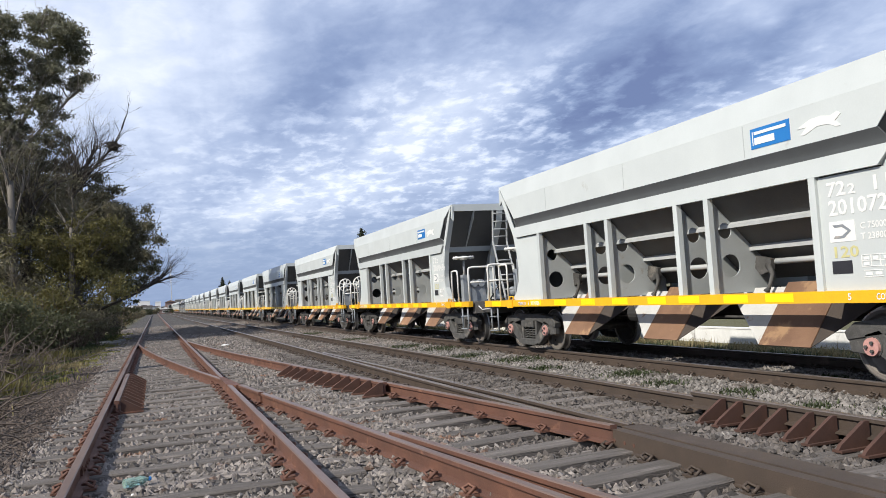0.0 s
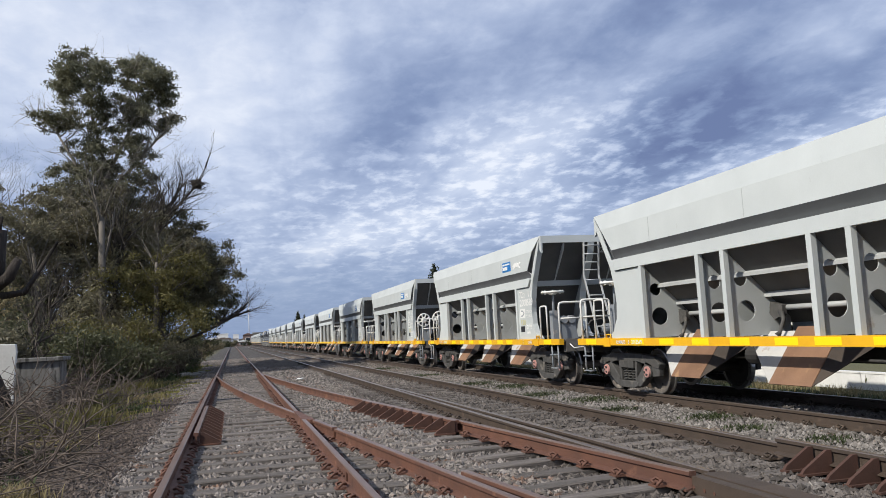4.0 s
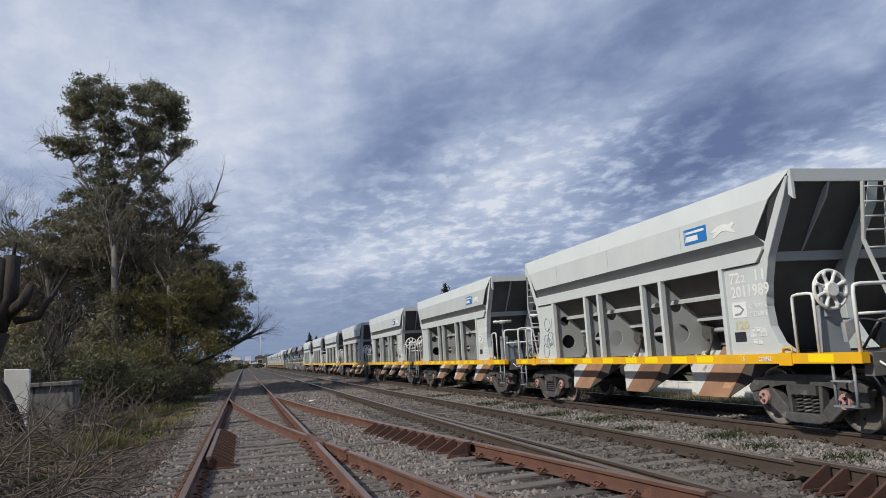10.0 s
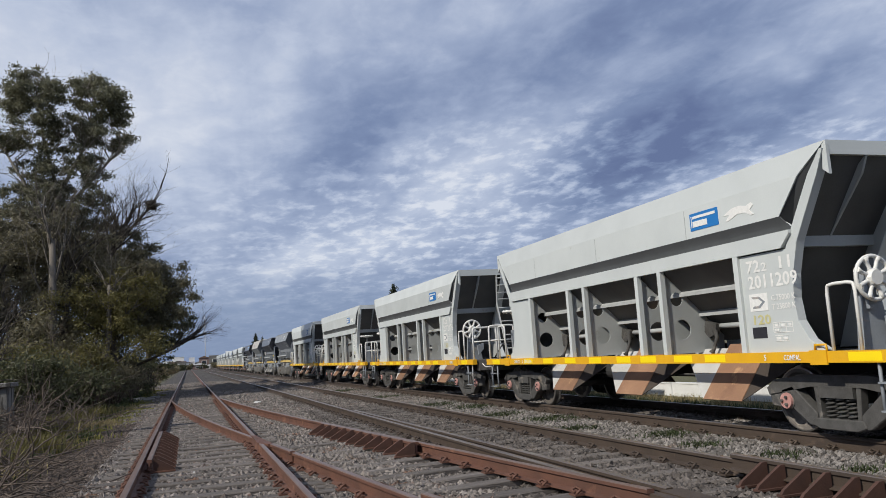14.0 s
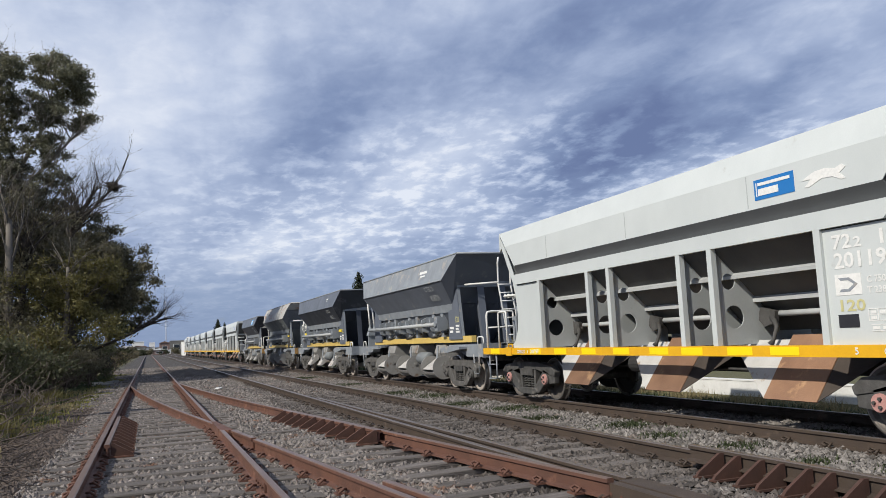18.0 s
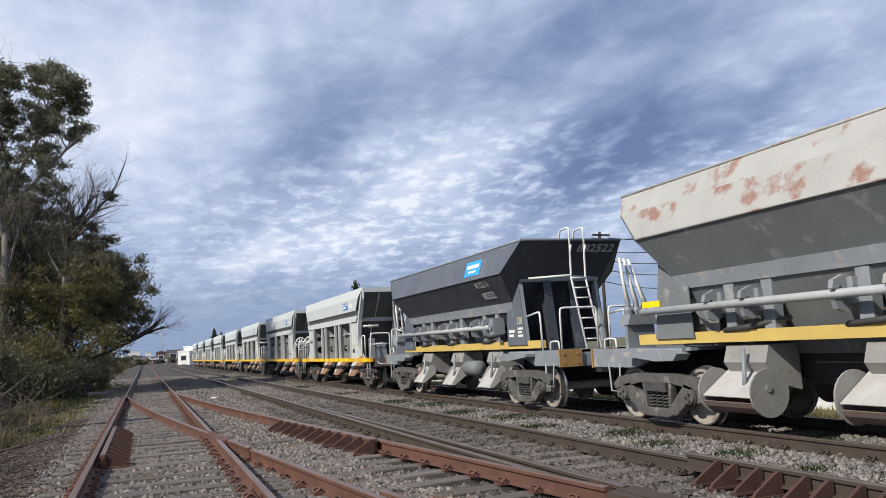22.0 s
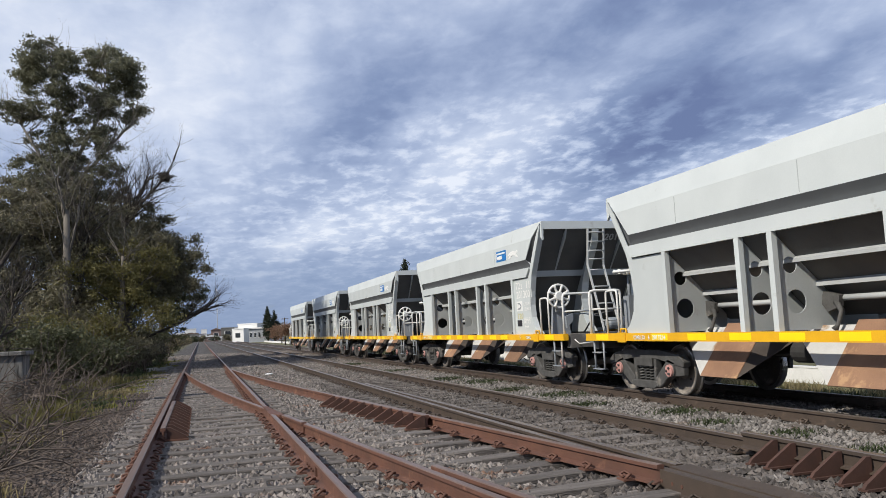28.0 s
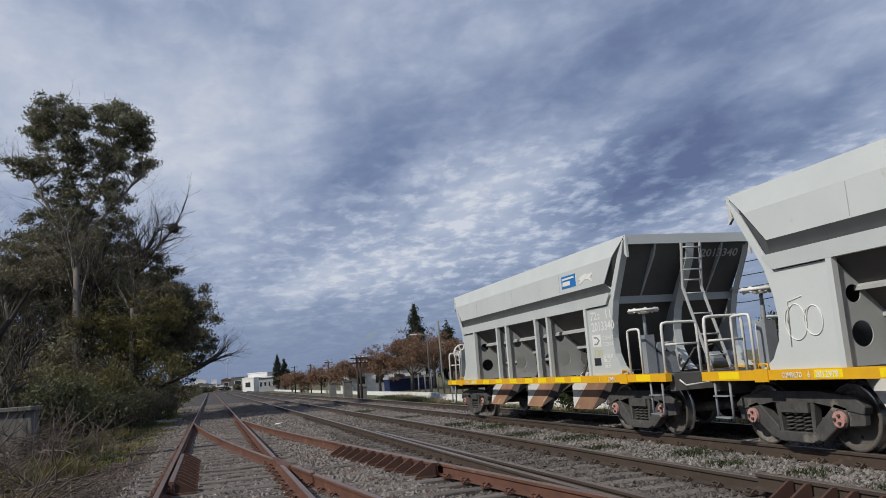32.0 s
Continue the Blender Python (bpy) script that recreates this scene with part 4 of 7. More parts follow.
def pale_wagon(turned=False):
    """A pale grey three-bay ballast hopper wagon; origin on the rails, the near end towards -y."""
    root = tagged(new("hopper_wagon"), "pale grey ballast hopper wagon with a yellow sill", "wagon", "wagons of the train")
    W, PX, DECK = 1.46, 1.412, 1.105         # outer face, recessed end panel face, top of the sill
    BAYS = (-2.77, -0.10, 2.60)
    prof = [(1.38, 3.69, 5.46), (W, 3.345, 5.03), (W, 2.88, 4.62), (1.34, 2.68, 4.72)]

    def pair(a, b):
        return min(a, b), max(a, b)

    for s in (-1, 1):
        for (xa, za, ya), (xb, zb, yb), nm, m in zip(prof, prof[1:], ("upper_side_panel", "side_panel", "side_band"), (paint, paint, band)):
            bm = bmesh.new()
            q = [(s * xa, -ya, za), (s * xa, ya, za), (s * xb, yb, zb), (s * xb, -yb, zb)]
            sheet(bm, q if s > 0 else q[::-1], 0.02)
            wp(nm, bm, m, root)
        bm = bmesh.new()
        prism(bm, [(-4.58, 2.465), (4.58, 2.465), (4.76, 2.64), (4.76, 2.683), (-4.76, 2.683), (-4.76, 2.64)], "x", *pair(s * 1.30, s * W))
        wp("top_chord", bm, paint, root)
        for yj in (-2.58, 0.30, 3.1):       # weld seams between the side sheets
            bm = bmesh.new()
            box(bm, *pair(s * W, s * (W + 0.003)), yj - 0.007, yj + 0.007, 2.90, 3.33)
            wp("weld_seam", bm, paint_in, root)
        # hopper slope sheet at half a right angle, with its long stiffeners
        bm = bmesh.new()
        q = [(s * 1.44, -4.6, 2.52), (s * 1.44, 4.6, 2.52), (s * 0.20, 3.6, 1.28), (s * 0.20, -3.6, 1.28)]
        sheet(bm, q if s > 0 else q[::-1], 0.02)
        wp("slope_sheet", bm, paint_slope, root, "dark grey hopper slope sheet with its shade in the colour")
        for x, z in ((1.04, 2.09), (0.70, 1.75)):
            bm = bmesh.new()
            prism(bm, [(s * (x - 0.05), z + 0.02), (s * x, z + 0.035), (s * (x + 0.045), z), (s * (x + 0.045), z - 0.05), (s * (x - 0.01), z - 0.05)], "y", -3.6, 3.6)
            wp("stiffener", bm, pipegrey, root)
        for c in BAYS:
            bm = bmesh.new()
            tube(bm, [(s * 0.60, c - 0.9, 1.52), (s * 0.60, c + 1.1, 1.52)], 0.042, 10)
            wp("gate_shaft", bm, pipegrey, root, "grey gate operating shaft")
            bm = bmesh.new()
            lathe(bm, [(-0.06, 0.0), (-0.06, 0.09), (0.02, 0.09), (0.02, 0.06), (0.08, 0.055), (0.08, 0.0)], 10, "y", (s * 0.60, c + 1.0, 1.53))
            prism(bm, [(c + 0.98, 1.62), (c + 0.70, 1.56), (c + 0.72, 1.40), (c + 0.92, 1.34), (c + 1.02, 1.44)], "x", *pair(s * 0.62, s * 0.70))
            tube(bm, [(s * 0.66, c + 0.80, 1.48), (s * 0.78, c + 0.60, 1.34), (s * 0.84, c + 0.62, 1.16), (s * 0.86, c + 0.66, 1.10)], [0.05, 0.032, 0.026, 0.05], 6)
            wp("gate_lever", bm, cast, root, "dark gate lever and bracket")
        for y in (-3.65, -1.71, -1.0, 0.95, 1.65, 3.55):
            bm = bmesh.new()
            x0, x1 = pair(s * W, s * (W - 0.09))
            box(bm, x0 + 0.002, x1 - 0.002, y - 0.05, y + 0.05, DECK, 2.465)
            wp("post", bm, paint, root)
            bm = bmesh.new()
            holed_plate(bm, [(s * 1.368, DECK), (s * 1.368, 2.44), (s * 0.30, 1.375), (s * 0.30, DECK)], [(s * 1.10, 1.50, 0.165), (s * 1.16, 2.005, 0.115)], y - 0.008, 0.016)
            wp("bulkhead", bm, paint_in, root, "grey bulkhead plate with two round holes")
        # yellow side sill with reflectors
        bm = bmesh.new()
        box(bm, *pair(s * 1.36, s * 1.48), -6.48, 6.48, 0.965, DECK)
        for y in (-5.05, 5.05):
            box(bm, *pair(s * 1.475, s * 1.50), y - 0.14, y + 0.14, 0.94, DECK + 0.015)
            tube(bm, [(s * 1.44, y - 0.1, DECK), (s * 1.44, y - 0.09, DECK + 0.08), (s * 1.44, y + 0.09, DECK + 0.08), (s * 1.44, y + 0.1, DECK)], 0.016, 6)
        wp("side_sill", bm, yellow, root, "yellow side sill")
        for y in (-5.75, -3.0, -2.2, -1.2, -0.4, 0.65, 1.7, 2.75, 3.8, 5.8):
            bm = bmesh.new()
            box(bm, *pair(s * 1.48, s * 1.483), y - 0.24, y + 0.24, 0.985, DECK - 0.015)
            wp("reflector", bm, yellow_hi, root, "bright yellow reflective strip")
        # discharge chutes: a rusty outer plate, a pale wing on its far side, a near-side cheek coloured dark for its
        # shade
        for c in BAYS:
            fx = lambda z: 0.85 + (0.93 - z) * 0.755
            bm = bmesh.new()
            q = [(s * fx(1.15), c + 0.46, 1.15), (s * fx(1.15), c + 1.27, 1.15), (s * fx(0.93), c + 1.27, 0.93), (s * fx(0.40), c + 0.45, 0.40)]
            sheet(bm, q if s < 0 else q[::-1], 0.012)
            ch = wp("chute", bm, chutewhite, root, "dusty white discharge chute wing")
            bm = bmesh.new()
            q = [(s * fx(1.21), c - 0.46, 1.21), (s * fx(1.21), c + 0.457, 1.21), (s * fx(0.395), c + 0.45, 0.395), (s * fx(0.395), c - 0.45, 0.395)]
            sheet(bm, q if s < 0 else q[::-1], 0.016)
            wp("chute_plate", bm, rustchute, ch, "rusty brown outer chute plate")
            bm = bmesh.new()
            sheet(bm, [(s * fx(1.2), c - 0.465, 1.2), (s * fx(0.40), c - 0.455, 0.40), (s * 0.30, c - 1.12, 1.12)], 0.012)
            sheet(bm, [(s * (fx(0.42) - 0.02), c - 0.44, 0.42), (s * (fx(0.42) - 0.02), c + 0.44, 0.42), (s * 0.2, c + 0.9, 1.2), (s * 0.2, c - 0.9, 1.2)], 0.012)
            wp("chute_cheek", bm, rustshade, ch, "rusty inner cheek and floor of the chute, darkened for shade")
        for d in (-1, 1):
            # end side panel with its hollowed outer edge
            edge = [(5.42, 3.60), (5.30, 3.33), (5.06, 2.93), (4.82, 2.53), (4.69, 2.12), (4.65, 1.80), (4.69, 1.50), (4.85, 1.25), (5.10, DECK)]
            strip = [(a - 0.03 - 0.13 * min(1, (3.60 - b) / 0.3), b) for a, b in edge[:4]]
            poly = [(d * a, b) for a, b in edge] + [(d * 3.6, DECK), (d * 3.6, 2.45)] + [(d * 4.62, 2.45)] + [(d * a, b) for a, b in strip[::-1]]
            bm = bmesh.new()
            prism(bm, poly, "x", *pair(s * (PX - 0.02), s * PX))
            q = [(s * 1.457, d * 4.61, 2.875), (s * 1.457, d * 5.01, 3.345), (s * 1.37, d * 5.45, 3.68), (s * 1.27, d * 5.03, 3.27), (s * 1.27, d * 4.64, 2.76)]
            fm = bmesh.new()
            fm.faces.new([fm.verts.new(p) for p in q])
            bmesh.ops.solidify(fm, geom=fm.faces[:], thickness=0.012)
            wp("end_facet", fm, band, root, "facet closing the hopper side, darkened for its shade")
            wp("end_side_panel", bm, paint, root)
            bm = bmesh.new()
            for a, b in zip(edge[:-1], edge[1:]):
                sheet(bm, [(s * (PX - 0.002), d * a[0], a[1]), (s * (PX - 0.002), d * b[0], b[1]), (s * 1.28, d * b[0], b[1]), (s * 1.28, d * a[0], a[1])], 0.012)
            wp("edge_flange", bm, paint, root)
            bm = bmesh.new()         # gusset where the rim meets the end panel
            prism(bm, [(d * 5.42, 3.64), (d * 5.475, 3.64), (d * 5.475, 3.26), (d * 5.38, 3.34)], "x", *pair(s * 1.34, s * 1.385))
            wp("corner_gusset", bm, paint, root)
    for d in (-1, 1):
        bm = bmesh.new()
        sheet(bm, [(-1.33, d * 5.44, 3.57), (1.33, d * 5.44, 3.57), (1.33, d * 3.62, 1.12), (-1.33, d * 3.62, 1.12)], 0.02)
        wp("end_slope_sheet", bm, paint_slope, root, "sloping hopper end sheet coloured dark for its shade")
        bm = bmesh.new()
        box(bm, -1.38, 1.38, *pair(d * 5.40, d * 5.47), 3.51, 3.69)
        wp("end_beam", bm, paint, root)
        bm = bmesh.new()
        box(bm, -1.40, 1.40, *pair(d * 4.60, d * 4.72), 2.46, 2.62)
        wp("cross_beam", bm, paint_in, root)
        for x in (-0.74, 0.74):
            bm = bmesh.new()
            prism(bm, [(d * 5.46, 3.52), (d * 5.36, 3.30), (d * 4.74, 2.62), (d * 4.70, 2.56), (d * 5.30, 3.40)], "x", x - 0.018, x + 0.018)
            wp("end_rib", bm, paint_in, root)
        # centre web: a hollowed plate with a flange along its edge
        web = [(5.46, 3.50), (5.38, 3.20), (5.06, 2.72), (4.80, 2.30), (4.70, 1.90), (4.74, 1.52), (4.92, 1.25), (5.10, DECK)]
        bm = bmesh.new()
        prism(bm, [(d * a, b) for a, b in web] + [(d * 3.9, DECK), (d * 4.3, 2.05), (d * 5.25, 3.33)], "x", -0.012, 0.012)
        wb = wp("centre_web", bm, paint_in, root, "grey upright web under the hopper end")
        bm = bmesh.new()
        for a, b in zip(web[:-1], web[1:]):
            sheet(bm, [(-0.085, d * a[0], a[1]), (-0.085, d * b[0], b[1]), (0.085, d * b[0], b[1]), (0.085, d * a[0], a[1])], 0.014)
        wp("web_flange", bm, paint, wb)
        bm = bmesh.new()
        box(bm, -1.36, 1.36, *pair(d * 3.7, d * 6.44), 1.02, 1.07)
        box(bm, -1.30, 1.30, *pair(d * 6.30, d * 6.46), 0.80, 1.09)
        wp("end_platform", bm, headstock, root, "dusty dark grey end platform")
        end_fittings(root, d, DECK - 0.02, 6.46, "upright" if (d < 0) != turned else "flat")
        # bent ladder from platform to rim
        bm = bmesh.new()
        line = [Vector((0, d * a, b)) for a, b in ((6.02, 1.08), (5.72, 1.86), (5.40, 2.66), (5.47, 3.05), (5.53, 3.48))]
        for x in (-0.22, 0.19):
            prism(bm, [(d * 6.04, 1.07), (d * 5.98, 1.07), (d * 5.36, 2.66), (d * 5.48, 3.50), (d * 5.54, 3.50), (d * 5.42, 2.66)], "x", x - 0.014, x + 0.014)
        for k in range(8):
            f = (k + 0.7) / 8 * 4
            p = line[int(f)].lerp(line[int(f) + 1], f - int(f))
            tube(bm, [(-0.22, p.y, p.z), (0.19, p.y, p.z)], 0.016, 6)
        wp("ladder", bm, pipegrey, root, "pale steel end ladder")
        make_bogie(root, d * 4.90, pinkcap, WHEEL_BROWN, 0.85)
    bm = bmesh.new()
    box(bm, -0.26, 0.26, -6.4, 6.4, 0.66, 1.0)
    box(bm, -0.3, 0.3, -3.62, 3.62, 0.98, 1.10)
    wp("centre_sill", bm, castdark, root)
    # brake cylinder and linkage between the chutes
    bm = bmesh.new()
    lathe(bm, [(-0.34, 0.0), (-0.33, 0.12), (-0.28, 0.16), (0.28, 0.16), (0.33, 0.12), (0.34, 0.0)], 14, "y", (-0.62, 1.25, 0.78))
    wp("brake_cylinder", bm, castdark, root)
    bm = bmesh.new()
    tube(bm, [(-0.55, -4.0, 0.70), (-0.60, 0.9, 0.74)], 0.022, 6)
    tube(bm, [(-0.55, 1.6, 0.74), (-0.50, 4.0, 0.68)], 0.022, 6)
    wp("brake_rigging", bm, cast, root)
    # sign, leaping animal badge and markings on the near side
    bm = bmesh.new()
    box(bm, -1.466, -W, -3.40, -2.72, 2.985, 3.25)
    sign = wp("sign", bm, blue, root, "blue company sign with white bars")
    bm = bmesh.new()
    box(bm, -1.47, -1.466, -3.34, -2.79, 3.165, 3.205)
    box(bm, -1.47, -1.466, -3.14, -2.79, 3.035, 3.125)
    box(bm, -1.47, -1.466, -2.77, -2.755, 3.03, 3.21)
    wp("sign_bar", bm, white, sign)
    bm = bmesh.new()
    prism(bm, [(y - 0.10, z + 0.0) for y, z in ((-3.42, 3.08), (-3.50, 3.12), (-3.62, 3.16), (-3.78, 3.17), (-3.92, 3.14), (-4.02, 3.17), (-4.07, 3.13), (-3.98, 3.07), (-4.06, 3.0), (-4.0, 2.995), (-3.88, 3.05), (-3.72, 3.06), (-3.64, 3.03), (-3.52, 2.99), (-3.46, 3.0), (-3.56, 3.08))], "x", -1.466, -W)
    wp("badge", bm, white, root, "white running animal badge")
    L = PX + 0.005
    bm = bmesh.new()
    box(bm, -L, -PX, -4.10, -3.82, 1.30, 1.45)
    wp("black_square", bm, black, root)
    bm = bmesh.new()
    for z in (1.365, 1.43, 1.495):
        box(bm, -L, -PX, -4.60, -4.23, z, z + 0.008)
    for y in (-4.60, -4.48, -4.36, -4.238):
        box(bm, -L - 0.001, -PX, y, y + 0.008, 1.366, 1.502)
    for y, w in ((-4.33, 0.07), (-4.45, 0.07), (-4.57, 0.05)):
        box(bm, -L, -PX, y, y + w, 1.445, 1.48)
    box(bm, -L, -PX, -4.33, -4.26, 1.38, 1.415)
    box(bm, -L, -PX, -4.50, -4.25, 1.25, 1.258), box(bm, -L, -PX, -4.50, -4.25, 1.32, 1.328)
    box(bm, -L, -PX, -4.36, -4.27, 1.27, 1.305), box(bm, -L, -PX, -4.48, -4.40, 1.27, 1.305)
    wp("small_lettering", bm, white, root)
    bm = bmesh.new()
    box(bm, -L, -PX, -4.18, -3.82, 1.67, 1.91)
    df = wp("data_frame", bm, white, root, "white square with a grey arrow")
    bm = bmesh.new()
    prism(bm, [(-3.87, 1.71), (-4.02, 1.71), (-4.13, 1.79), (-4.02, 1.87), (-3.87, 1.87), (-3.90, 1.84), (-4.00, 1.84), (-4.08, 1.79), (-4.00, 1.74), (-3.90, 1.74)], "x", -L - 0.003, -L)
    wp("arrow", bm, midgrey, df)
    side_writing("C 75000 K", 0.105, -4.25, 1.795, -L, white, root, fit=0.45)
    side_writing("T 23800 K", 0.105, -4.25, 1.675, -L, white, root, fit=0.45)
    side_writing("120", 0.18, -3.82, 1.49, -L, MATS["lime_lettering"], root, fit=0.34)
    side_writing("5", 0.11, -4.06, 1.0, -1.486, white, root)
    side_writing("COMPAL", 0.10, -4.44, 1.0, -1.486, white, root, fit=0.30)
    return root


mat("lime_lettering", (0.56, 0.52, 0.25), (0.46, 0.43, 0.22), 0.5, scale=12, bump=0.0)


def slope_writing(text, size, y, z, root, width=0.9):
    """Writing on the inward sloping lower side of an old wagon."""
    ob = side_writing(text, size, 0, 0, 0, greylet, root)
    m = Matrix(((0, -0.56, -0.828), (-1, 0, 0), (0, 0.828, -0.56))).to_4x4()
    ob.matrix_local = Matrix.Translation(Vector((-(1.02 + 0.44 * (z - 2.30) / 0.65) - 0.034, y, z)) * S) @ m @ Matrix.Diagonal((width, 1, 1, 1))


def dark_wagon(upper, lower, label, discs, rails, number, tall=False, wheel=False, end=None):
    """An older slate-grey hopper wagon with a tapering six-sided body."""
    root = tagged(new("old_hopper_wagon"), label, "wagon", "wagons of the train")
    prof = [(1.26, 3.60, 4.85), (1.46, 2.95, 4.10), (1.02, 2.30, 3.75)]
    if tall:
        prof = [(1.08, 3.82, 4.95), (1.30, 3.44, 4.68)] + prof[1:]
    tx, tz, ty = prof[0]
    ENDS = {-1: 6.2 if tall else 5.95, 1: 6.2}       # ends of the deck
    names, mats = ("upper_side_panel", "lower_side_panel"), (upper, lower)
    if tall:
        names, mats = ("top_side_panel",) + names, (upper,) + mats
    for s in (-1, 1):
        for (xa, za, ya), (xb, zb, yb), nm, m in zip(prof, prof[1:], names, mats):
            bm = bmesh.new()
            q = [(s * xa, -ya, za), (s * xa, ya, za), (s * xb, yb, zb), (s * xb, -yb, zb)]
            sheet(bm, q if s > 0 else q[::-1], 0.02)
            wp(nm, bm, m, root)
        bm = bmesh.new()
        tube(bm, [(s * tx, -ty, tz), (s * tx, ty, tz)], 0.025, 8)
        wp("top_rim", bm, upper if tall else midgrey, root)
        bm = bmesh.new()
        tube(bm, [(s * 1.462, -4.10, 2.95), (s * 1.462, 4.10, 2.95)], 0.018, 6)
        wp("side_seam", bm, upper, root)
        bm = bmesh.new()
        q = [(s * 1.05, -3.78, 2.31), (s * 1.05, 3.78, 2.31), (s * 1.00, 3.70, 2.10), (s * 1.00, -3.70, 2.10)]
        sheet(bm, q if s > 0 else q[::-1], 0.05)
        wp("hopper_sill", bm, midgrey, root, "light grey hopper sill strip")
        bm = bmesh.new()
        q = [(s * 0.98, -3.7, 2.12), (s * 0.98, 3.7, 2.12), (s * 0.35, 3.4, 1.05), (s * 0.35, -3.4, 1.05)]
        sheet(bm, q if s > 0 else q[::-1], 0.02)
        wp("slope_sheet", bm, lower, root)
        for y in (-2.75, -2.0, -0.45, 0.3, 1.85, 2.6):
            bm = bmesh.new()
            box(bm, min(s * 0.82, s * 0.98), max(s * 0.82, s * 0.98), y - 0.10, y + 0.10, 1.33, 2.12)
            sheet(bm, [(s * 0.84, y + 0.09, 1.35), (s * 0.84, y + 0.09, 2.1), (s * 0.45, y + 0.09, 1.35)], 0.015)
            wp("post", bm, midgrey, root)
            bm = bmesh.new()         # hooked bracket that holds the shaft
            prism(bm, [(s * 0.98, 2.02), (s * 1.10, 2.02), (s * 1.27, 1.95), (s * 1.30, 1.85), (s * 1.22, 1.84), (s * 1.16, 1.88), (s * 1.12, 1.79), (s * 1.16, 1.70), (s * 1.27, 1.70), (s * 1.24, 1.60), (s * 1.10, 1.56), (s * 0.98, 1.62)], "y", y + 0.16, y + 0.23)
            box(bm, min(s * 0.98, s * 1.06), max(s * 0.98, s * 1.06), y + 0.08, y + 0.36, 1.66, 1.98)
            wp("shaft_bracket", bm, midgrey, root, "grey shaft bracket")
        bm = bmesh.new()
        tube(bm, [(s * 1.20, -3.1, 1.785), (s * 1.20, 4.45, 1.785)], 0.058, 10)
        wp("gate_shaft", bm, pipegrey, root, "long grey gate operating shaft")
        bm = bmesh.new()
        box(bm, min(s * 1.02, s * 1.30), max(s * 1.02, s * 1.30), -3.22, -3.0, 1.60, 1.98)
        lathe(bm, [(0, 0), (0, 0.09), (s * 0.04, 0.09), (s * 0.04, 0)], 12, "x", (s * 1.30, -3.11, 1.785))
        wp("shaft_box", bm, midgrey, root)
        for c in (-2.35, 0.08, 2.25):
            bm = bmesh.new()
            tube(bm, [(s * 0.9, c - 0.7, 1.55), (s * 1.02, c, 1.45), (s * 0.98, c + 0.5, 1.42)], 0.04, 6)
            prism(bm, [(c - 0.6, 1.36), (c + 0.2, 1.36), (c + 0.45, 1.58), (c + 0.2, 1.62)], "x", s * 0.8 - 0.04, s * 0.8 + 0.04)
            wp("gate_linkage", bm, cast, root, "dark gate linkage")
        bm = bmesh.new()
        far = s > 0
        box(bm, min(s * 0.86, s * 0.992), max(s * 0.86, s * 0.992), -3.4 if far else -4.24 if tall else -4.95, 3.4 if far else 4.89 if tall else 4.46, 1.25, 1.42)
        wp("side_sill", bm, fadedyellow, root, "faded yellow side sill")
        for d in (-1, 1):
            if not tall or d > 0:
                bm = bmesh.new()
                prism(bm, [(d * 3.40, 1.335), (d * 3.44, 2.13), (d * 3.72, 2.16), (d * 4.00, 2.94), (d * 4.07, 2.98), (d * 4.36, 1.335)], "x", min(s * 1.012, s * 1.03), max(s * 1.012, s * 1.03))
                wp("end_gusset", bm, lower if tall else dkpaint, root)
            bm = bmesh.new()
            prism(bm, [(d * 3.98, 2.80), (d * 4.02, 2.88), (d * 4.09, 2.94), (d * 4.36, 1.335), (d * 4.16, 1.335)], "x", min(s * 0.93, s * 1.01), max(s * 0.93, s * 1.01))
            wp("corner_column", bm, midgrey, root)
            bm = bmesh.new()
            prism(bm, [(d * 3.05, 1.335), (d * 3.05, 2.14), (d * 3.76, 2.16), (d * 3.92, 1.335)], "x", min(s * 0.80, s * 0.82), max(s * 0.80, s * 0.82))
            wp("end_side_panel", bm, lower, root)
            bm = bmesh.new()
            for k in range(3 if tall and d < 0 else 0):
                yv = d * (3.62 + 0.2 * k)
                box(bm, s * 1.0 - 0.06, s * 1.0 + 0.06, yv - 0.06, yv + 0.06, 1.42, 1.78)
                lathe(bm, [(0, 0), (0, 0.055), (0.10, 0.05), (0.12, 0.0)], 8, "z", (s * 1.0, yv, 1.78))
                tube(bm, [(s * 1.0, yv, 1.7), (s * 1.02, yv + 0.03, 1.95), (s * 0.98, yv + 0.1, 2.25)], [0.03, 0.022, 0.016], 6)
                tube(bm, [(s * 1.05, yv, 1.45), (s * 1.08, yv + 0.02, 1.2), (s * 0.9, yv + 0.1, 1.0)], 0.02, 6)
            tube(bm, [(s * 0.98, d * 3.4, 1.55), (s * 0.98, d * 4.3, 1.6)], 0.03, 6)
            if tall and d < 0:
                wp("valve_bank", bm, cast, root, "dark air valves with pipes and levers")
            bm = bmesh.new()
            prism(bm, [(d * 3.6, 1.19), (d * ENDS[d], 1.20), (d * ENDS[d], 0.88), (d * 4.9, 0.88), (d * 4.4, 1.02), (d * 3.6, 1.10)], "x", min(s * 1.02, s * 1.12), max(s * 1.02, s * 1.12))
            prism(bm, [(d * 3.45, 1.10), (d * 3.9, 1.16), (d * 4.9, 1.14), (d * 4.9, 1.08), (d * 4.0, 0.99), (d * 3.55, 1.0)], "x", min(s * 1.08, s * 1.34), max(s * 1.08, s * 1.34))
            wp("bolster_skirt", bm, midgrey, root, "weathered grey end skirt over the bogie")
            bm = bmesh.new()
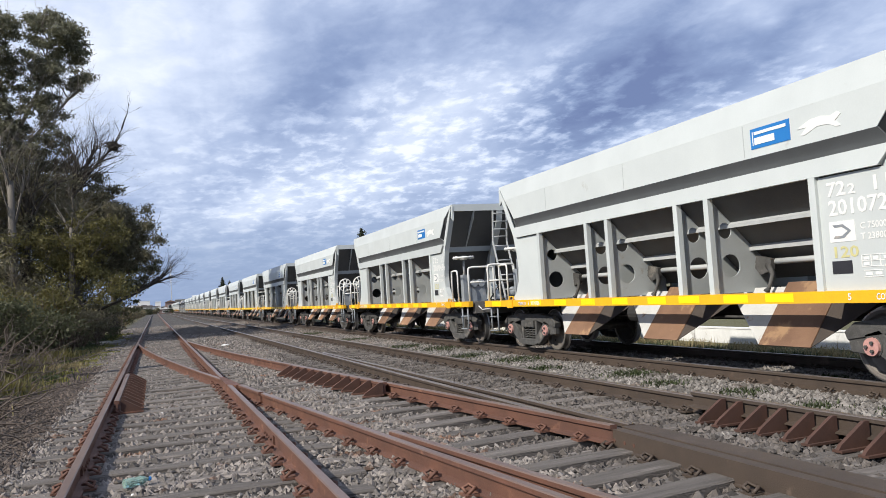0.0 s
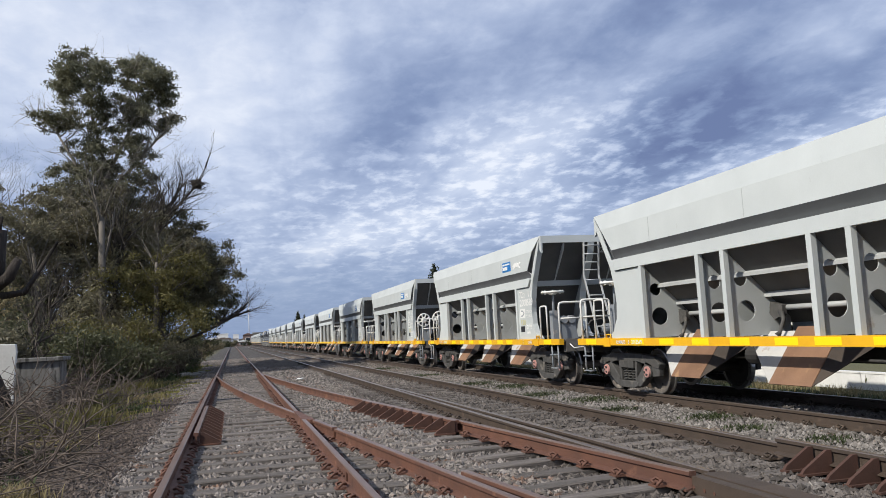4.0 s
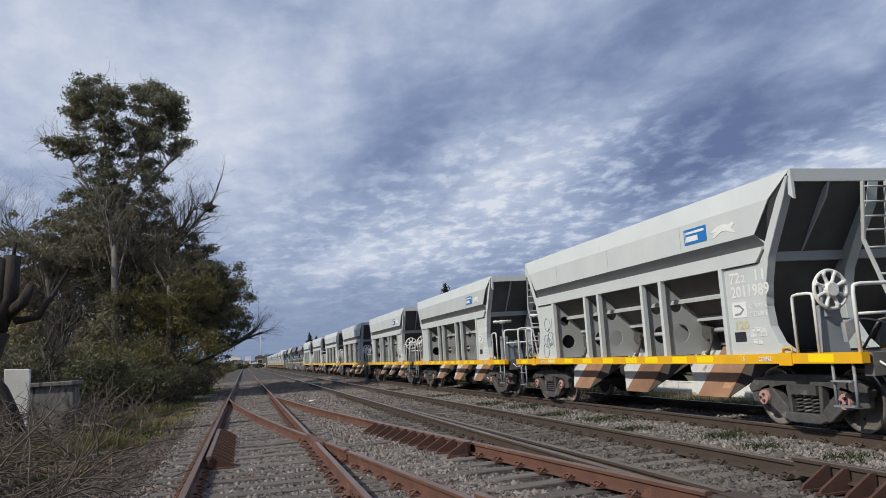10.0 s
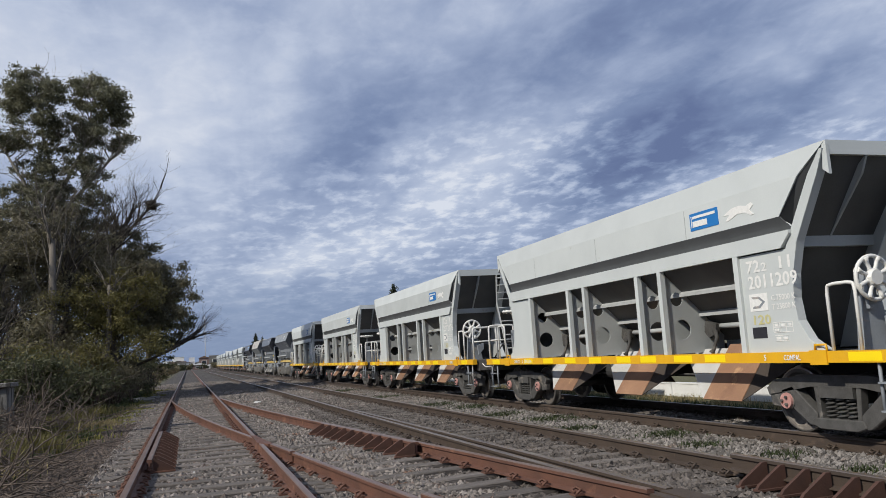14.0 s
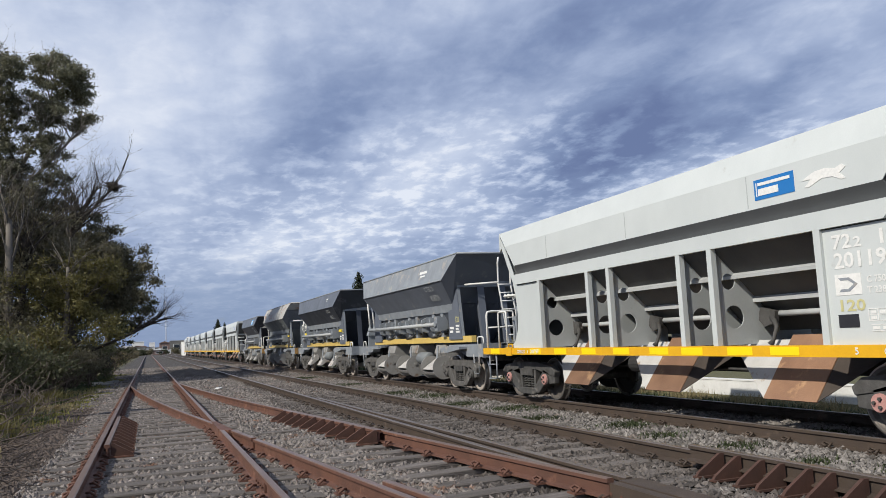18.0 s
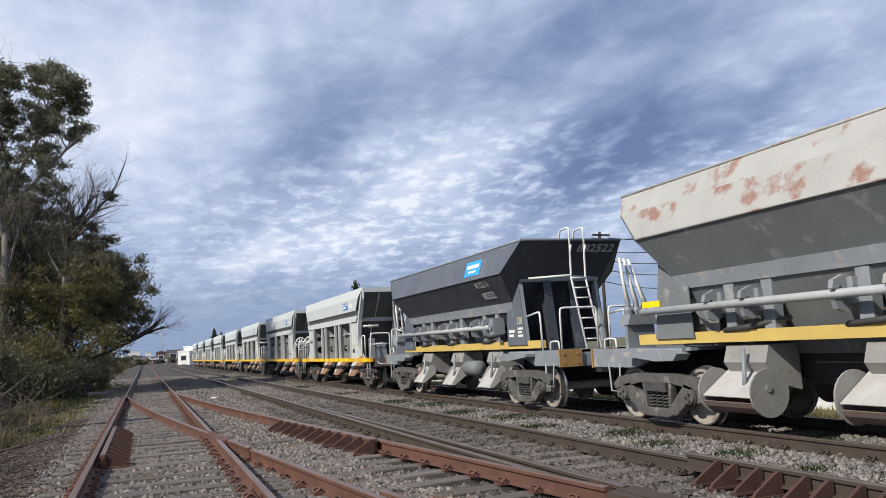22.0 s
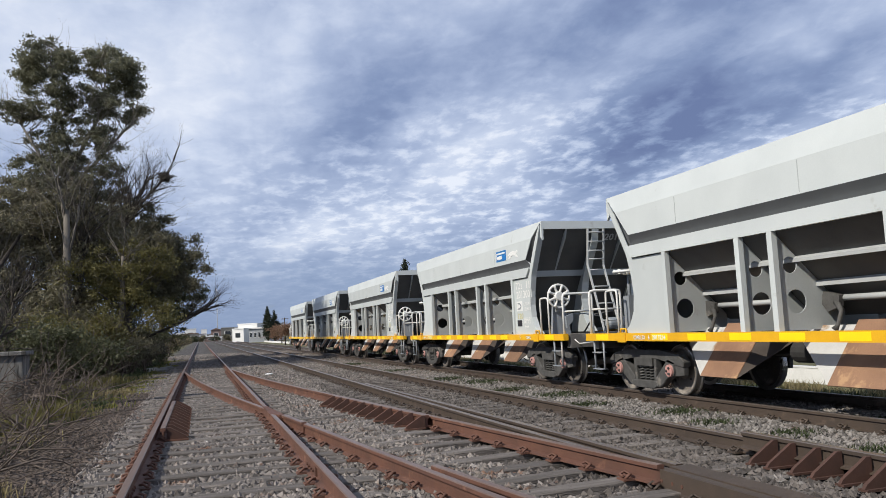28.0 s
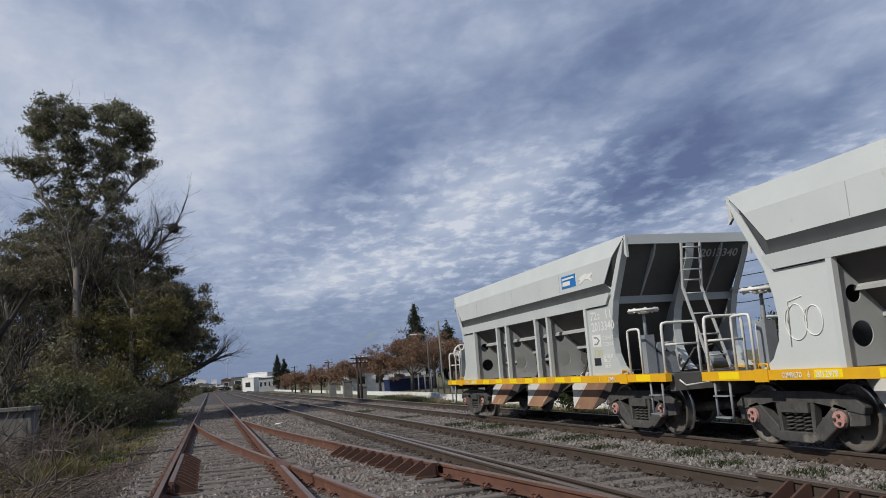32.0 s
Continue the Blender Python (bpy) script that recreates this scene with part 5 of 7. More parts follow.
            box(bm, min(s * 0.62, s * 1.14), max(s * 0.62, s * 1.14), min(d * (ENDS[d] + 0.01), d * (ENDS[d] + 0.05)), max(d * (ENDS[d] + 0.01), d * (ENDS[d] + 0.05)), 0.86, 1.21)
            for x, z in ((0.72, 0.94), (1.04, 0.94), (0.72, 1.12), (1.04, 1.12)):
                lathe(bm, [(0, 0.0), (0, 0.022), (d * 0.02, 0.02), (d * 0.02, 0)], 6, "y", (s * x, d * (ENDS[d] + 0.05), z))
            wp("corner_plate", bm, ochre if tall or rails else midgrey, root, "bolted corner plate")
            bm = bmesh.new()
            hoop(bm, [(s * 1.06, d * 5.5, 1.2), (s * 1.06, d * 5.5, 1.38), (s * 1.06, d * 5.88, 1.38), (s * 1.06, d * 5.88, 1.2)], 0.018)
            wp("grab_iron", bm, whitepipe, root)
            bm = bmesh.new()
            tube(bm, [(s * 1.12, d * 5.35, 0.95), (s * 1.12, d * 5.38, 0.46), (s * 1.12, d * 5.66, 0.46), (s * 1.12, d * 5.70, 0.95)], 0.018, 6)
            wp("stirrup", bm, midgrey, root)
        # discharge gates: a box, hanging arms, and a curved tray between two discs or an open chute
        for c in (-2.47, -0.02, 2.40):
            bm = bmesh.new()
            prism(bm, [(s * 0.40, 1.20), (s * 0.92, 1.20), (s * 1.00, 0.96), (s * 0.78, 0.66), (s * 0.40, 0.56)], "y", c - 0.42, c + 0.42)
            ch = wp("chute", bm, gategrey, root, "dusty grey discharge gate")
            if discs:
                bm = bmesh.new()
                arc = [(s * (1.08 + 0.30 * math.cos(a)), 0.56 + 0.30 * math.sin(a)) for a in [math.pi * (1.05 + 0.09 * q) for q in range(10)]]
                for (xa, za), (xb, zb) in zip(arc, arc[1:]):
                    sheet(bm, [(xa, c - 0.5, za), (xa, c + 0.5, za), (xb, c + 0.5, zb), (xb, c - 0.5, zb)], 0.012)
                wp("gate_tray", bm, redtray if discs == "rust" else gategrey, ch, "curved tray under the gate")
                bm = bmesh.new()
                sheet(bm, [(s * 0.86, c - 0.49, 0.84), (s * 0.86, c + 0.49, 0.84), (s * 1.36, c + 0.49, 0.50), (s * 1.36, c - 0.49, 0.50)], 0.012)
                wp("gate_plate", bm, gatepale, ch, "pale dusty gate plate")
                for k in (-0.52, 0.52):
                    bm = bmesh.new()
                    lathe(bm, [(-0.012, 0.0), (-0.012, 0.33), (0.012, 0.33), (0.012, 0.0)], 24, "y", (s * 1.08, c + k, 0.56))
                    disc = wp("disc", bm, gategrey, ch)
                    bm = bmesh.new()
                    lathe(bm, [(-0.03, 0.0), (-0.03, 0.05), (0.03, 0.05), (0.03, 0.0)], 8, "y", (s * 1.10, c + k, 0.62))
                    wp("bolt", bm, gategrey, disc)
            else:
                bm = bmesh.new()
                sheet(bm, [(s * 0.96, c - 0.30, 0.80), (s * 0.96, c + 0.30, 0.80), (s * 1.30, c + 0.36, 0.36), (s * 1.30, c - 0.36, 0.36)], 0.016)
                for k in (-0.33, 0.32):
                    sheet(bm, [(s * 0.84, c + k, 0.92), (s * 1.02, c + k, 0.84), (s * 1.32, c + k * 1.1, 0.36), (s * 1.22, c + k * 1.1, 0.36), (s * 0.86, c + k, 0.60)], 0.014)
                wp("gate_plate", bm, gatepale, ch, "pale dusty chute with side cheeks")
            bm = bmesh.new()
            tube(bm, [(s * 1.08, c - 0.1, 1.16), (s * 1.12, c - 0.12, 0.75), (s * 1.12, c - 0.12, 0.6)], [0.03, 0.03, 0.05], 6)
            wp("gate_arm", bm, midgrey, ch)
    for d in (-1, 1):
        bm = bmesh.new()
        ring = prof[1:] if tall else prof
        sheet(bm, [(-x, d * (y + 0.01), z) for x, z, y in ring[::-1]] + [(x, d * (y + 0.01), z) for x, z, y in ring], 0.02)
        if tall:
            cap = bmesh.new()
            sheet(cap, [(-tx, d * ty, tz), (tx, d * ty, tz), (1.30, d * 4.70, 3.443), (-1.30, d * 4.70, 3.443)], 0.02)
            wp("end_cap", cap, upper, root, "chalky cream strip along the end's top")
        wp("end_panel", bm, end or lower, root, "dark sloping hopper end")
        bm = bmesh.new()
        tube(bm, [(-tx, d * (ty + 0.01), tz), (tx, d * (ty + 0.01), tz)], 0.03, 8)
        wp("end_rim", bm, upper, root)
        bm = bmesh.new()
        q = [(-1.0, d * 3.8, 2.3), (1.0, d * 3.8, 2.3), (0.9, d * 3.0, 1.2), (-0.9, d * 3.0, 1.2)]
        sheet(bm, q, 0.02)
        wp("end_slope_sheet", bm, lower, root)
        bm = bmesh.new()
        box(bm, -1.02, 1.02, min(d * 4.09, d * 4.17), max(d * 4.09, d * 4.17), 2.74, 2.90)
        wp("cross_beam", bm, midgrey, root)
        for x in (-0.34, 0.30):
            bm = bmesh.new()
            prism(bm, [(d * 4.16, 2.76), (d * 4.0, 2.76), (d * 3.8, 1.2), (d * 4.42, 1.2)], "x", x - 0.02, x + 0.02)
            prism(bm, [(d * 4.16, 2.76), (d * 4.42, 1.2), (d * 4.44, 1.2), (d * 4.18, 2.76)], "x", x - 0.10, x + 0.10)
            wp("end_web", bm, lower, root, "grey upright web under the hopper end")
        bm = bmesh.new()
        box(bm, -1.04, 1.04, min(d * 3.5, d * ENDS[d]), max(d * 3.5, d * ENDS[d]), 1.14, 1.19)
        box(bm, -1.06, 1.06, min(d * (ENDS[d] - 0.2), d * ENDS[d]), max(d * (ENDS[d] - 0.2), d * ENDS[d]), 0.86, 1.19)
        wp("end_platform", bm, midgrey, root, "grey steel end platform")
        bm = bmesh.new()
        ye = d * 6.2
        lathe(bm, [(d * 5.94, 0.0), (d * 5.94, 0.24), (d * 6.06, 0.26), (d * 6.10, 0.19), (d * 6.34, 0.16), (d * 6.44, 0.21), (d * 6.44, 0.0)], 16, "y", (0, 0, 0.95))
        prism(bm, [(-0.16, ye + d * 0.2), (0.2, ye + d * 0.2), (0.22, ye + d * 0.44), (0.10, ye + d * 0.5), (-0.02, ye + d * 0.4), (-0.16, ye + d * 0.48)], "z", 0.80, 1.06)
        wp("coupler", bm, cast, root, "cast automatic coupler")
        make_bogie(root, d * 4.32, dustcast, WHEEL_PALE, 0.88, dustcast)
    # ladder and levers at the near end, and rails where the wagon has them
    if tall or rails or discs is True:
        bm = bmesh.new()
        for x in (-0.16, 0.20):
            tube(bm, [(x, -5.45, 1.19), (x, -4.98, 2.75), (x, -5.0, 3.3), (x, -5.06, 3.46)], 0.026, 6)
        for k in range(7):
            f = k / 6.5
            tube(bm, [(-0.16, -5.38 + 0.4 * f, 1.4 + 1.45 * f), (0.20, -5.38 + 0.4 * f, 1.4 + 1.45 * f)], 0.016, 6)
        wp("ladder", bm, whitepipe, root, "white end ladder")
        bm = bmesh.new()
        tube(bm, [(-0.85, -4.3, 2.80), (-0.16, -5.0, 2.80)], 0.026, 6)
        wp("ladder_stay", bm, whitepipe, root)
    bm = bmesh.new()
    box(bm, -1.06, -0.5, 5.12, 5.20, 1.2, 1.62)
    prism(bm, [(-1.08, 1.60), (-0.46, 1.60), (-0.52, 1.78), (-1.02, 1.78)], "y", 5.06, 5.34)
    for k in range(3):
        x = -0.95 + 0.17 * k
        lathe(bm, [(0, 0.0), (0, 0.075), (0.10, 0.085), (0.16, 0.05), (0.30, 0.045), (0.30, 0.0)], 9, "z", (x, 5.22, 1.76))
    stand = wp("control_stand", bm, midgrey, root, "grey control valves on a bracket")
    for k in range(3):
        x = -0.95 + 0.17 * k
        bm = bmesh.new()
        tube(bm, [(x, 5.22, 2.0), (x - 0.02, 5.28 + 0.05 * k, 2.4), (x - 0.05, 5.30 + 0.12 * k, 2.80)], [0.05, 0.03, 0.028], 6)
        wp("lever", bm, whitepipe, stand, "white hand lever")
    if wheel:
        hand_wheel(root, (-0.72, 5.75, 2.3), 0.27, "y", whitepipe, "white handbrake wheel")
        bm = bmesh.new()
        tube(bm, [(-0.72, 5.70, 1.2), (-0.72, 5.70, 2.3)], 0.04, 6)
        wp("wheel_post", bm, midgrey, root)
    if rails:
        for d in (-1, 1):
            for s in (-1, 1):
                bm = bmesh.new()
                hoop(bm, [(s * 1.05, d * 4.5, 1.95), (s * 1.05, d * 5.1, 2.02), (s * 1.05, d * 5.15, 1.2)])
                wp("side_rail", bm, whitepipe, root, "white bent side handrail")
                bm = bmesh.new()
                hoop(bm, [(s * 1.0, d * 5.88, 1.2), (s * 1.0, d * 5.88, 2.05), (s * 0.15, d * 5.88, 2.05), (s * 0.15, d * 5.88, 1.2)])
                wp("end_rail", bm, whitepipe, root, "white tubular platform railing")
        bm = bmesh.new()
        for x in (-0.16, 0.20):
            hoop(bm, [(x, -5.0, 3.3), (x, -5.02, 3.86), (x, -4.6, 3.84), (x, -4.55, 3.62)])
        wp("ladder_hoop", bm, whitepipe, root)
    bm = bmesh.new()
    lathe(bm, [(-0.42, 0.0), (-0.40, 0.15), (-0.36, 0.19), (0.36, 0.19), (0.40, 0.15), (0.42, 0.0)], 18, "y", (-1.02, -1.30, 0.80))
    wp("air_tank", bm, creamlow, root, "grey air reservoir", smooth=True)
    bm = bmesh.new()
    box(bm, -0.26, 0.26, -6.1, 6.1, 0.72, 1.1)
    wp("centre_sill", bm, castdark, root)
    # markings
    slope_writing(number, 0.26, -2.55, 2.46, root)
    bm = bmesh.new()
    side_panel_of_bars(bm, -3.50, -3.80, 1.50, 1.70, -0.8225 if tall else -1.031, 2)
    side_panel_of_bars(bm, -3.96, -4.22, 1.50, 1.74, -1.0125 if tall else -1.031, 3)
    if not tall:
        side_writing("120", 0.22, -3.94, 1.80, -1.036, MATS["lime_lettering"], root, fit=0.24)
    wp("small_lettering", bm, white, root)
    return root


def badge_plate(root, material, y, w, h, label):
    """A sign on the sloping upper side panel of an old wagon."""
    bm = bmesh.new()
    f = lambda z, o: -(1.26 + 0.20 * (3.60 - z) / 0.65) - o
    zt, zb = 3.42, 3.42 - h
    sheet(bm, [(f(zt, 0.004), y - w, zt), (f(zt, 0.004), y, zt), (f(zb, 0.004), y, zb), (f(zb, 0.004), y - w, zb)], -0.004)
    sg = wp("sign", bm, material, root, label)
    bm = bmesh.new()
    for a, b, c, d in ((0.1, 0.9, 0.25, 0.5), (0.25, 0.75, 0.66, 0.8)):
        z1, z0 = zt - h * c, zt - h * d
        sheet(bm, [(f(z1, 0.010), y - w * b, z1), (f(z1, 0.010), y - w * a, z1), (f(z0, 0.010), y - w * a, z0), (f(z0, 0.010), y - w * b, z0)], -0.003)
    wp("sign_bar", bm, white, sg)


def train():
    """All wagons in their order, as (wagon, place in wagon lengths)."""
    first, other = pale_wagon(), pale_wagon(True)
    turned, used = (1, 4, 6, 7, 9, 13, 15, 17, 22), []
    numbers = {0: "2010726", 1: "2010486", 2: "2009611", 4: "2008589", 5: "2013811", 6: "2010999", 7: "2009116", 8: "2011989", 9: "2011039", 10: "2011294", 11: "2011209", 13: "2006815", 14: "2011971", 15: "2009132", 16: "2010049", 19: "2013001", 20: "2007607", 21: "2012979", 22: "2013340"}
    wagons = []
    spots = [float(k) for k in range(15)] + [18.8155 + k for k in range(8)]
    for i, k in enumerate(spots):
        src = other if i in turned else first
        w = copy_thing(src, Matrix()) if src in used else src
        used.append(src)
        if i == 21:
            bm = bmesh.new()
            for c, r in ((4.30, 0.16), (3.98, 0.13)):
                tube(bm, [(-1.420, c + r * math.cos(0.35 * q) * (1 + 0.02 * q), 1.72 + 1.5 * r * math.sin(0.35 * q)) for q in range(24)], 0.009, 4)
            tube(bm, [(-1.420, 4.45, 1.4), (-1.420, 4.42, 2.0), (-1.420, 4.15, 2.05)], 0.009, 4)
            wp("scribble", bm, white, w, "white sprayed loops")
        if i == 8:
            bm = bmesh.new()
            for c, z0, r in ((4.2, 1.55, 0.11), (4.05, 1.5, 0.09), (3.9, 1.6, 0.12), (4.1, 1.95, 0.12), (4.28, 1.3, 0.13)):
                tube(bm, [(-1.418, c + r * math.cos(0.4 * q + c * 7) * (1 + 0.05 * q), z0 + 1.4 * r * math.sin(0.4 * q + c * 7)) for q in range(18)], 0.008, 4)
            tube(bm, [(-1.418, 3.78, 2.1), (-1.418, 3.80, 1.6), (-1.418, 3.70, 1.4), (-1.418, 3.62, 1.6)], 0.008, 4)
            wp("scribble", bm, midgrey, w, "thin dark sprayed loops")
        if i == 15:
            bm = bmesh.new()
            for c in range(5):
                tube(bm, [(-1.417, 4.42 - 0.11 * c, 1.82), (-1.417, 4.38 - 0.11 * c, 1.98), (-1.417, 4.34 - 0.11 * c, 1.83)], 0.007, 4)
            wp("scribble", bm, midgrey, w, "thin dark scrawled strokes")
        wagons.append((w, k))
    for i, (w, k) in enumerate(wagons):
        side_writing("72", 0.23, -3.82, 2.21, -1.417, white, w, fit=0.27)
        side_writing("2", 0.16, -4.12, 2.21, -1.417, white, w, fit=0.11)
        side_writing("11", 0.23, -4.42, 2.21, -1.417, white, w, fit=0.20)
        num = numbers.get(i, "20%05d" % (12000 + 173 * i % 1900))
        side_writing(num, 0.11, 4.02, 0.995, -1.486, white, w, fit=0.40)
        side_writing("6", 0.11, 4.16, 0.995, -1.486, white, w)
        side_writing("COMPALTO", 0.10, 4.64, 0.995, -1.486, white, w, fit=0.38)
        side_writing(num, 0.25, -3.83, 1.985, -1.417, white, w, fit=0.94)
        side_writing(num, 0.24, 0.15, 3.16, 0, greylet, w, face="end").matrix_local = Matrix.Translation(Vector((0.28, -5.33, 3.25)) * S) @ pose(0, 0, 0, 90 + 36.6)
    d1 = dark_wagon(midgrey, dkpaint, "slate grey and charcoal old hopper wagon with dented sides", True, False, "818724")
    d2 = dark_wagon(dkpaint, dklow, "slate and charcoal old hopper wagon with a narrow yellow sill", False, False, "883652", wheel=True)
    # end=dkpaint darkens this wagon's end panel to carry its shade
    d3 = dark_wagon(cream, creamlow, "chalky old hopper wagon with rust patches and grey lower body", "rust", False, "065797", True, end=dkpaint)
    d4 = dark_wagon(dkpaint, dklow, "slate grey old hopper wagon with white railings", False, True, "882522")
    badge_plate(d4, cyan, -1.9, 0.95, 0.36, "light blue company sign with white bars")
    badge_plate(d1, midgrey, -2.0, 0.8, 0.3, "faded white lettering bars")
    badge_plate(d2, dkpaint, -2.4, 0.4, 0.2, "faded white lettering bars")
    for w, txt in ((d1, "818724"), (d2, "883652"), (d3, "065797"), (d4, "882522")):
        side_writing(txt, 0.32, 0, 0, 0, greylet, w, face="end").matrix_local = Matrix.Translation(Vector((0.12, -4.33, 3.07) if w is d3 else (0.2, -4.64, 3.36)) * S) @ pose(0, 0, 0, 90 + 49)
        slope_writing("C 732 11" if w is d1 else "N 732 11" if w is d3 else "M 722 11" if w is d4 else "C 722 11", 0.22, -2.5, 2.73, w)
    for w in (d2, d3):
        for y in (-3.66, 4.4):
            bm = bmesh.new()
            box(bm, -1.06, -1.036, y - 0.24, y + 0.24, 1.86, 1.96)
            wp("placard", bm, yellow_hi, w, "small bright yellow placard")
    wagons += [(d1, 14.95), (d2, 15.915), (d3, 16.889), (d4, 17.85)]
    return wagons


WAGONS = train()


def motions():
    """The train rolls towards the camera and past it; the wheels turn with it."""
    for w, k in WAGONS:
        y0 = 16.34 * S + (k - 0.3962) * PITCH - 0.10
        walk(w, [(t, pose(TRAIN_X, y0 - run(t), Z_TRAIN)) for t in [0.5 * i for i in range(65)]])
        for b in w.children:
            if b.name.startswith("bogie"):
                for ws in b.children:
                    if ws.name.startswith("wheelset"):
                        x, y, z = ws.location
                        ph = 37 * (k + y)
                        walk(ws, [(t, pose(x, y, z, math.degrees(run(t) / WHEEL_R) + ph)) for t in [0.1 * i for i in range(321)]])

# ---- plants ----
def leaf_mat(name, c1, c2, transl=0.38):
    m = mat(name, c1, c2, 0.6, scale=0.8, bump=0.0, grain=3, transl=transl)
    nt = m.node_tree
    n, l = nt.nodes.new, nt.links.new
    b = nt.nodes["Principled BSDF"]
    src = b.inputs["Base Color"].links[0].from_socket
    g, mr, hs = n("ShaderNodeNewGeometry"), n("ShaderNodeMapRange"), n("ShaderNodeHueSaturation")
    l(g.outputs["Random Per Island"], mr.inputs[0])
    mr.inputs[3].default_value, mr.inputs[4].default_value = 0.7, 1.6
    l(mr.outputs[0], hs.inputs["Value"])
    l(src, hs.inputs["Color"])
    l(hs.outputs[0], b.inputs["Base Color"])
    return m


gum = leaf_mat("gum_leaves", (0.185, 0.182, 0.12), (0.11, 0.11, 0.07))
olive = leaf_mat("olive_leaves", (0.19, 0.172, 0.108), (0.105, 0.098, 0.062))
darkgreen = leaf_mat("dark_green_leaves", (0.095, 0.1, 0.052), (0.055, 0.06, 0.03))
lime = leaf_mat("yellow_green_leaves", (0.165, 0.145, 0.05), (0.09, 0.083, 0.03))
grassgreen = leaf_mat("green_weed_leaves", (0.05, 0.066, 0.026), (0.034, 0.043, 0.017))
straw = leaf_mat("dry_straw_blades", (0.27, 0.22, 0.11), (0.17, 0.14, 0.07))
mossy = leaf_mat("mossy_grass_blades", (0.19, 0.18, 0.035), (0.12, 0.12, 0.03))
autumn = leaf_mat("rusty_autumn_leaves", (0.25, 0.15, 0.095), (0.16, 0.1, 0.066))
cypressg = leaf_mat("cypress_leaves", (0.022, 0.03, 0.014), (0.014, 0.02, 0.009), 0.1)
bark = mat("pale_peeling_bark", (0.27, 0.245, 0.21), (0.13, 0.115, 0.095), 0.85, scale=3, bump=0.4, grain=20, stretch=(3, 3, 0.6))
dullbark = mat("dull_pale_bark", (0.17, 0.152, 0.13), (0.085, 0.075, 0.063), 0.9, scale=3, bump=0.4, grain=20, stretch=(3, 3, 0.6))
darkbark = mat("grey_brown_bark", (0.095, 0.082, 0.068), (0.05, 0.043, 0.036), 0.9, scale=3, bump=0.5, grain=18, stretch=(3, 3, 0.6))
twigmat = mat("dead_twig_wood", (0.15, 0.118, 0.095), (0.06, 0.046, 0.037), 0.9, scale=2, bump=0.2)
twigbark = mat("dark_twig_bark", (0.075, 0.064, 0.053), (0.038, 0.032, 0.027), 0.9, scale=3, bump=0.3)


def leaves(name, parent, material, clusters, count, size, seed, label="", flat=0.6, kind=""):
    """A crown of many small leaves: clusters are (x, y, z, rx, ry, rz)."""
    rng = np.random.default_rng(seed)
    cl = np.array(clusters, float)
    vol = cl[:, 3] * cl[:, 4] * cl[:, 5]
    idx = rng.choice(len(cl), count, p=vol ** 0.75 / (vol ** 0.75).sum())
    d = rng.normal(size=(count, 3))
    d /= np.linalg.norm(d, axis=1)[:, None]
    p = cl[idx, :3] + d * cl[idx, 3:] * np.minimum(rng.gamma(3.2, 0.27, count), 1.6)[:, None]
    u = rng.normal(size=(count, 3))
    u[:, 2] -= 0.4
    u /= np.linalg.norm(u, axis=1)[:, None]
    w = np.cross(u, rng.normal(size=(count, 3)))
    w /= np.linalg.norm(w, axis=1)[:, None] + 1e-9
    s = size * rng.uniform(0.6, 1.4, count)
    a, b = u * s[:, None], w * (s * 0.36)[:, None]
    v = np.stack([p - a, p - a * 0.1 + b, p + a, p - a * 0.1 - b], 1).reshape(-1, 3)
    f = np.arange(count * 4).reshape(-1, 4)
    me = bpy.data.meshes.new(name)
    me.from_pydata(v.tolist(), [], f.tolist())
    me.materials.append(material)
    ob = new(name, me)
    ob.parent = parent
    if label or kind:
        tagged(ob, label, kind=kind)
    return ob


def limb(bm, rng, p, d, length, r, depth, tips, bend=0.25, fork=(2, 3), shrink=0.68, up=0.12, n=5, spread=0.75):
    """A tapering limb that forks; gathers its tips."""
    p, d = Vector(p), Vector(d).normalized()
    k = 4
    pts, rad = [p.copy()], [r]
    for i in range(k):
        d = (d + Vector((rng.gauss(0, bend), rng.gauss(0, bend), rng.gauss(0, bend) + up)) * 0.5).normalized()
        p = p + d * length / k
        pts.append(p.copy()), rad.append(r * (1 - 0.45 * (i + 1) / k))
    tube(bm, pts, rad, n)
    if depth == 0:
        tips.append(p)
        return
    for i in range(rng.randint(*fork)):
        q = (d + Vector((rng.gauss(0, spread), rng.gauss(0, spread), rng.gauss(0, spread * 0.7)))).normalized()
        at = pts[-1] if i == 0 or depth < 2 else pts[rng.choice((2, 3, 4))]
        limb(bm, rng, at, q, length * shrink * rng.uniform(0.75, 1.2), rad[-1] * 0.8, depth - 1, tips, bend, fork, shrink, up, max(3, n - 1), spread)


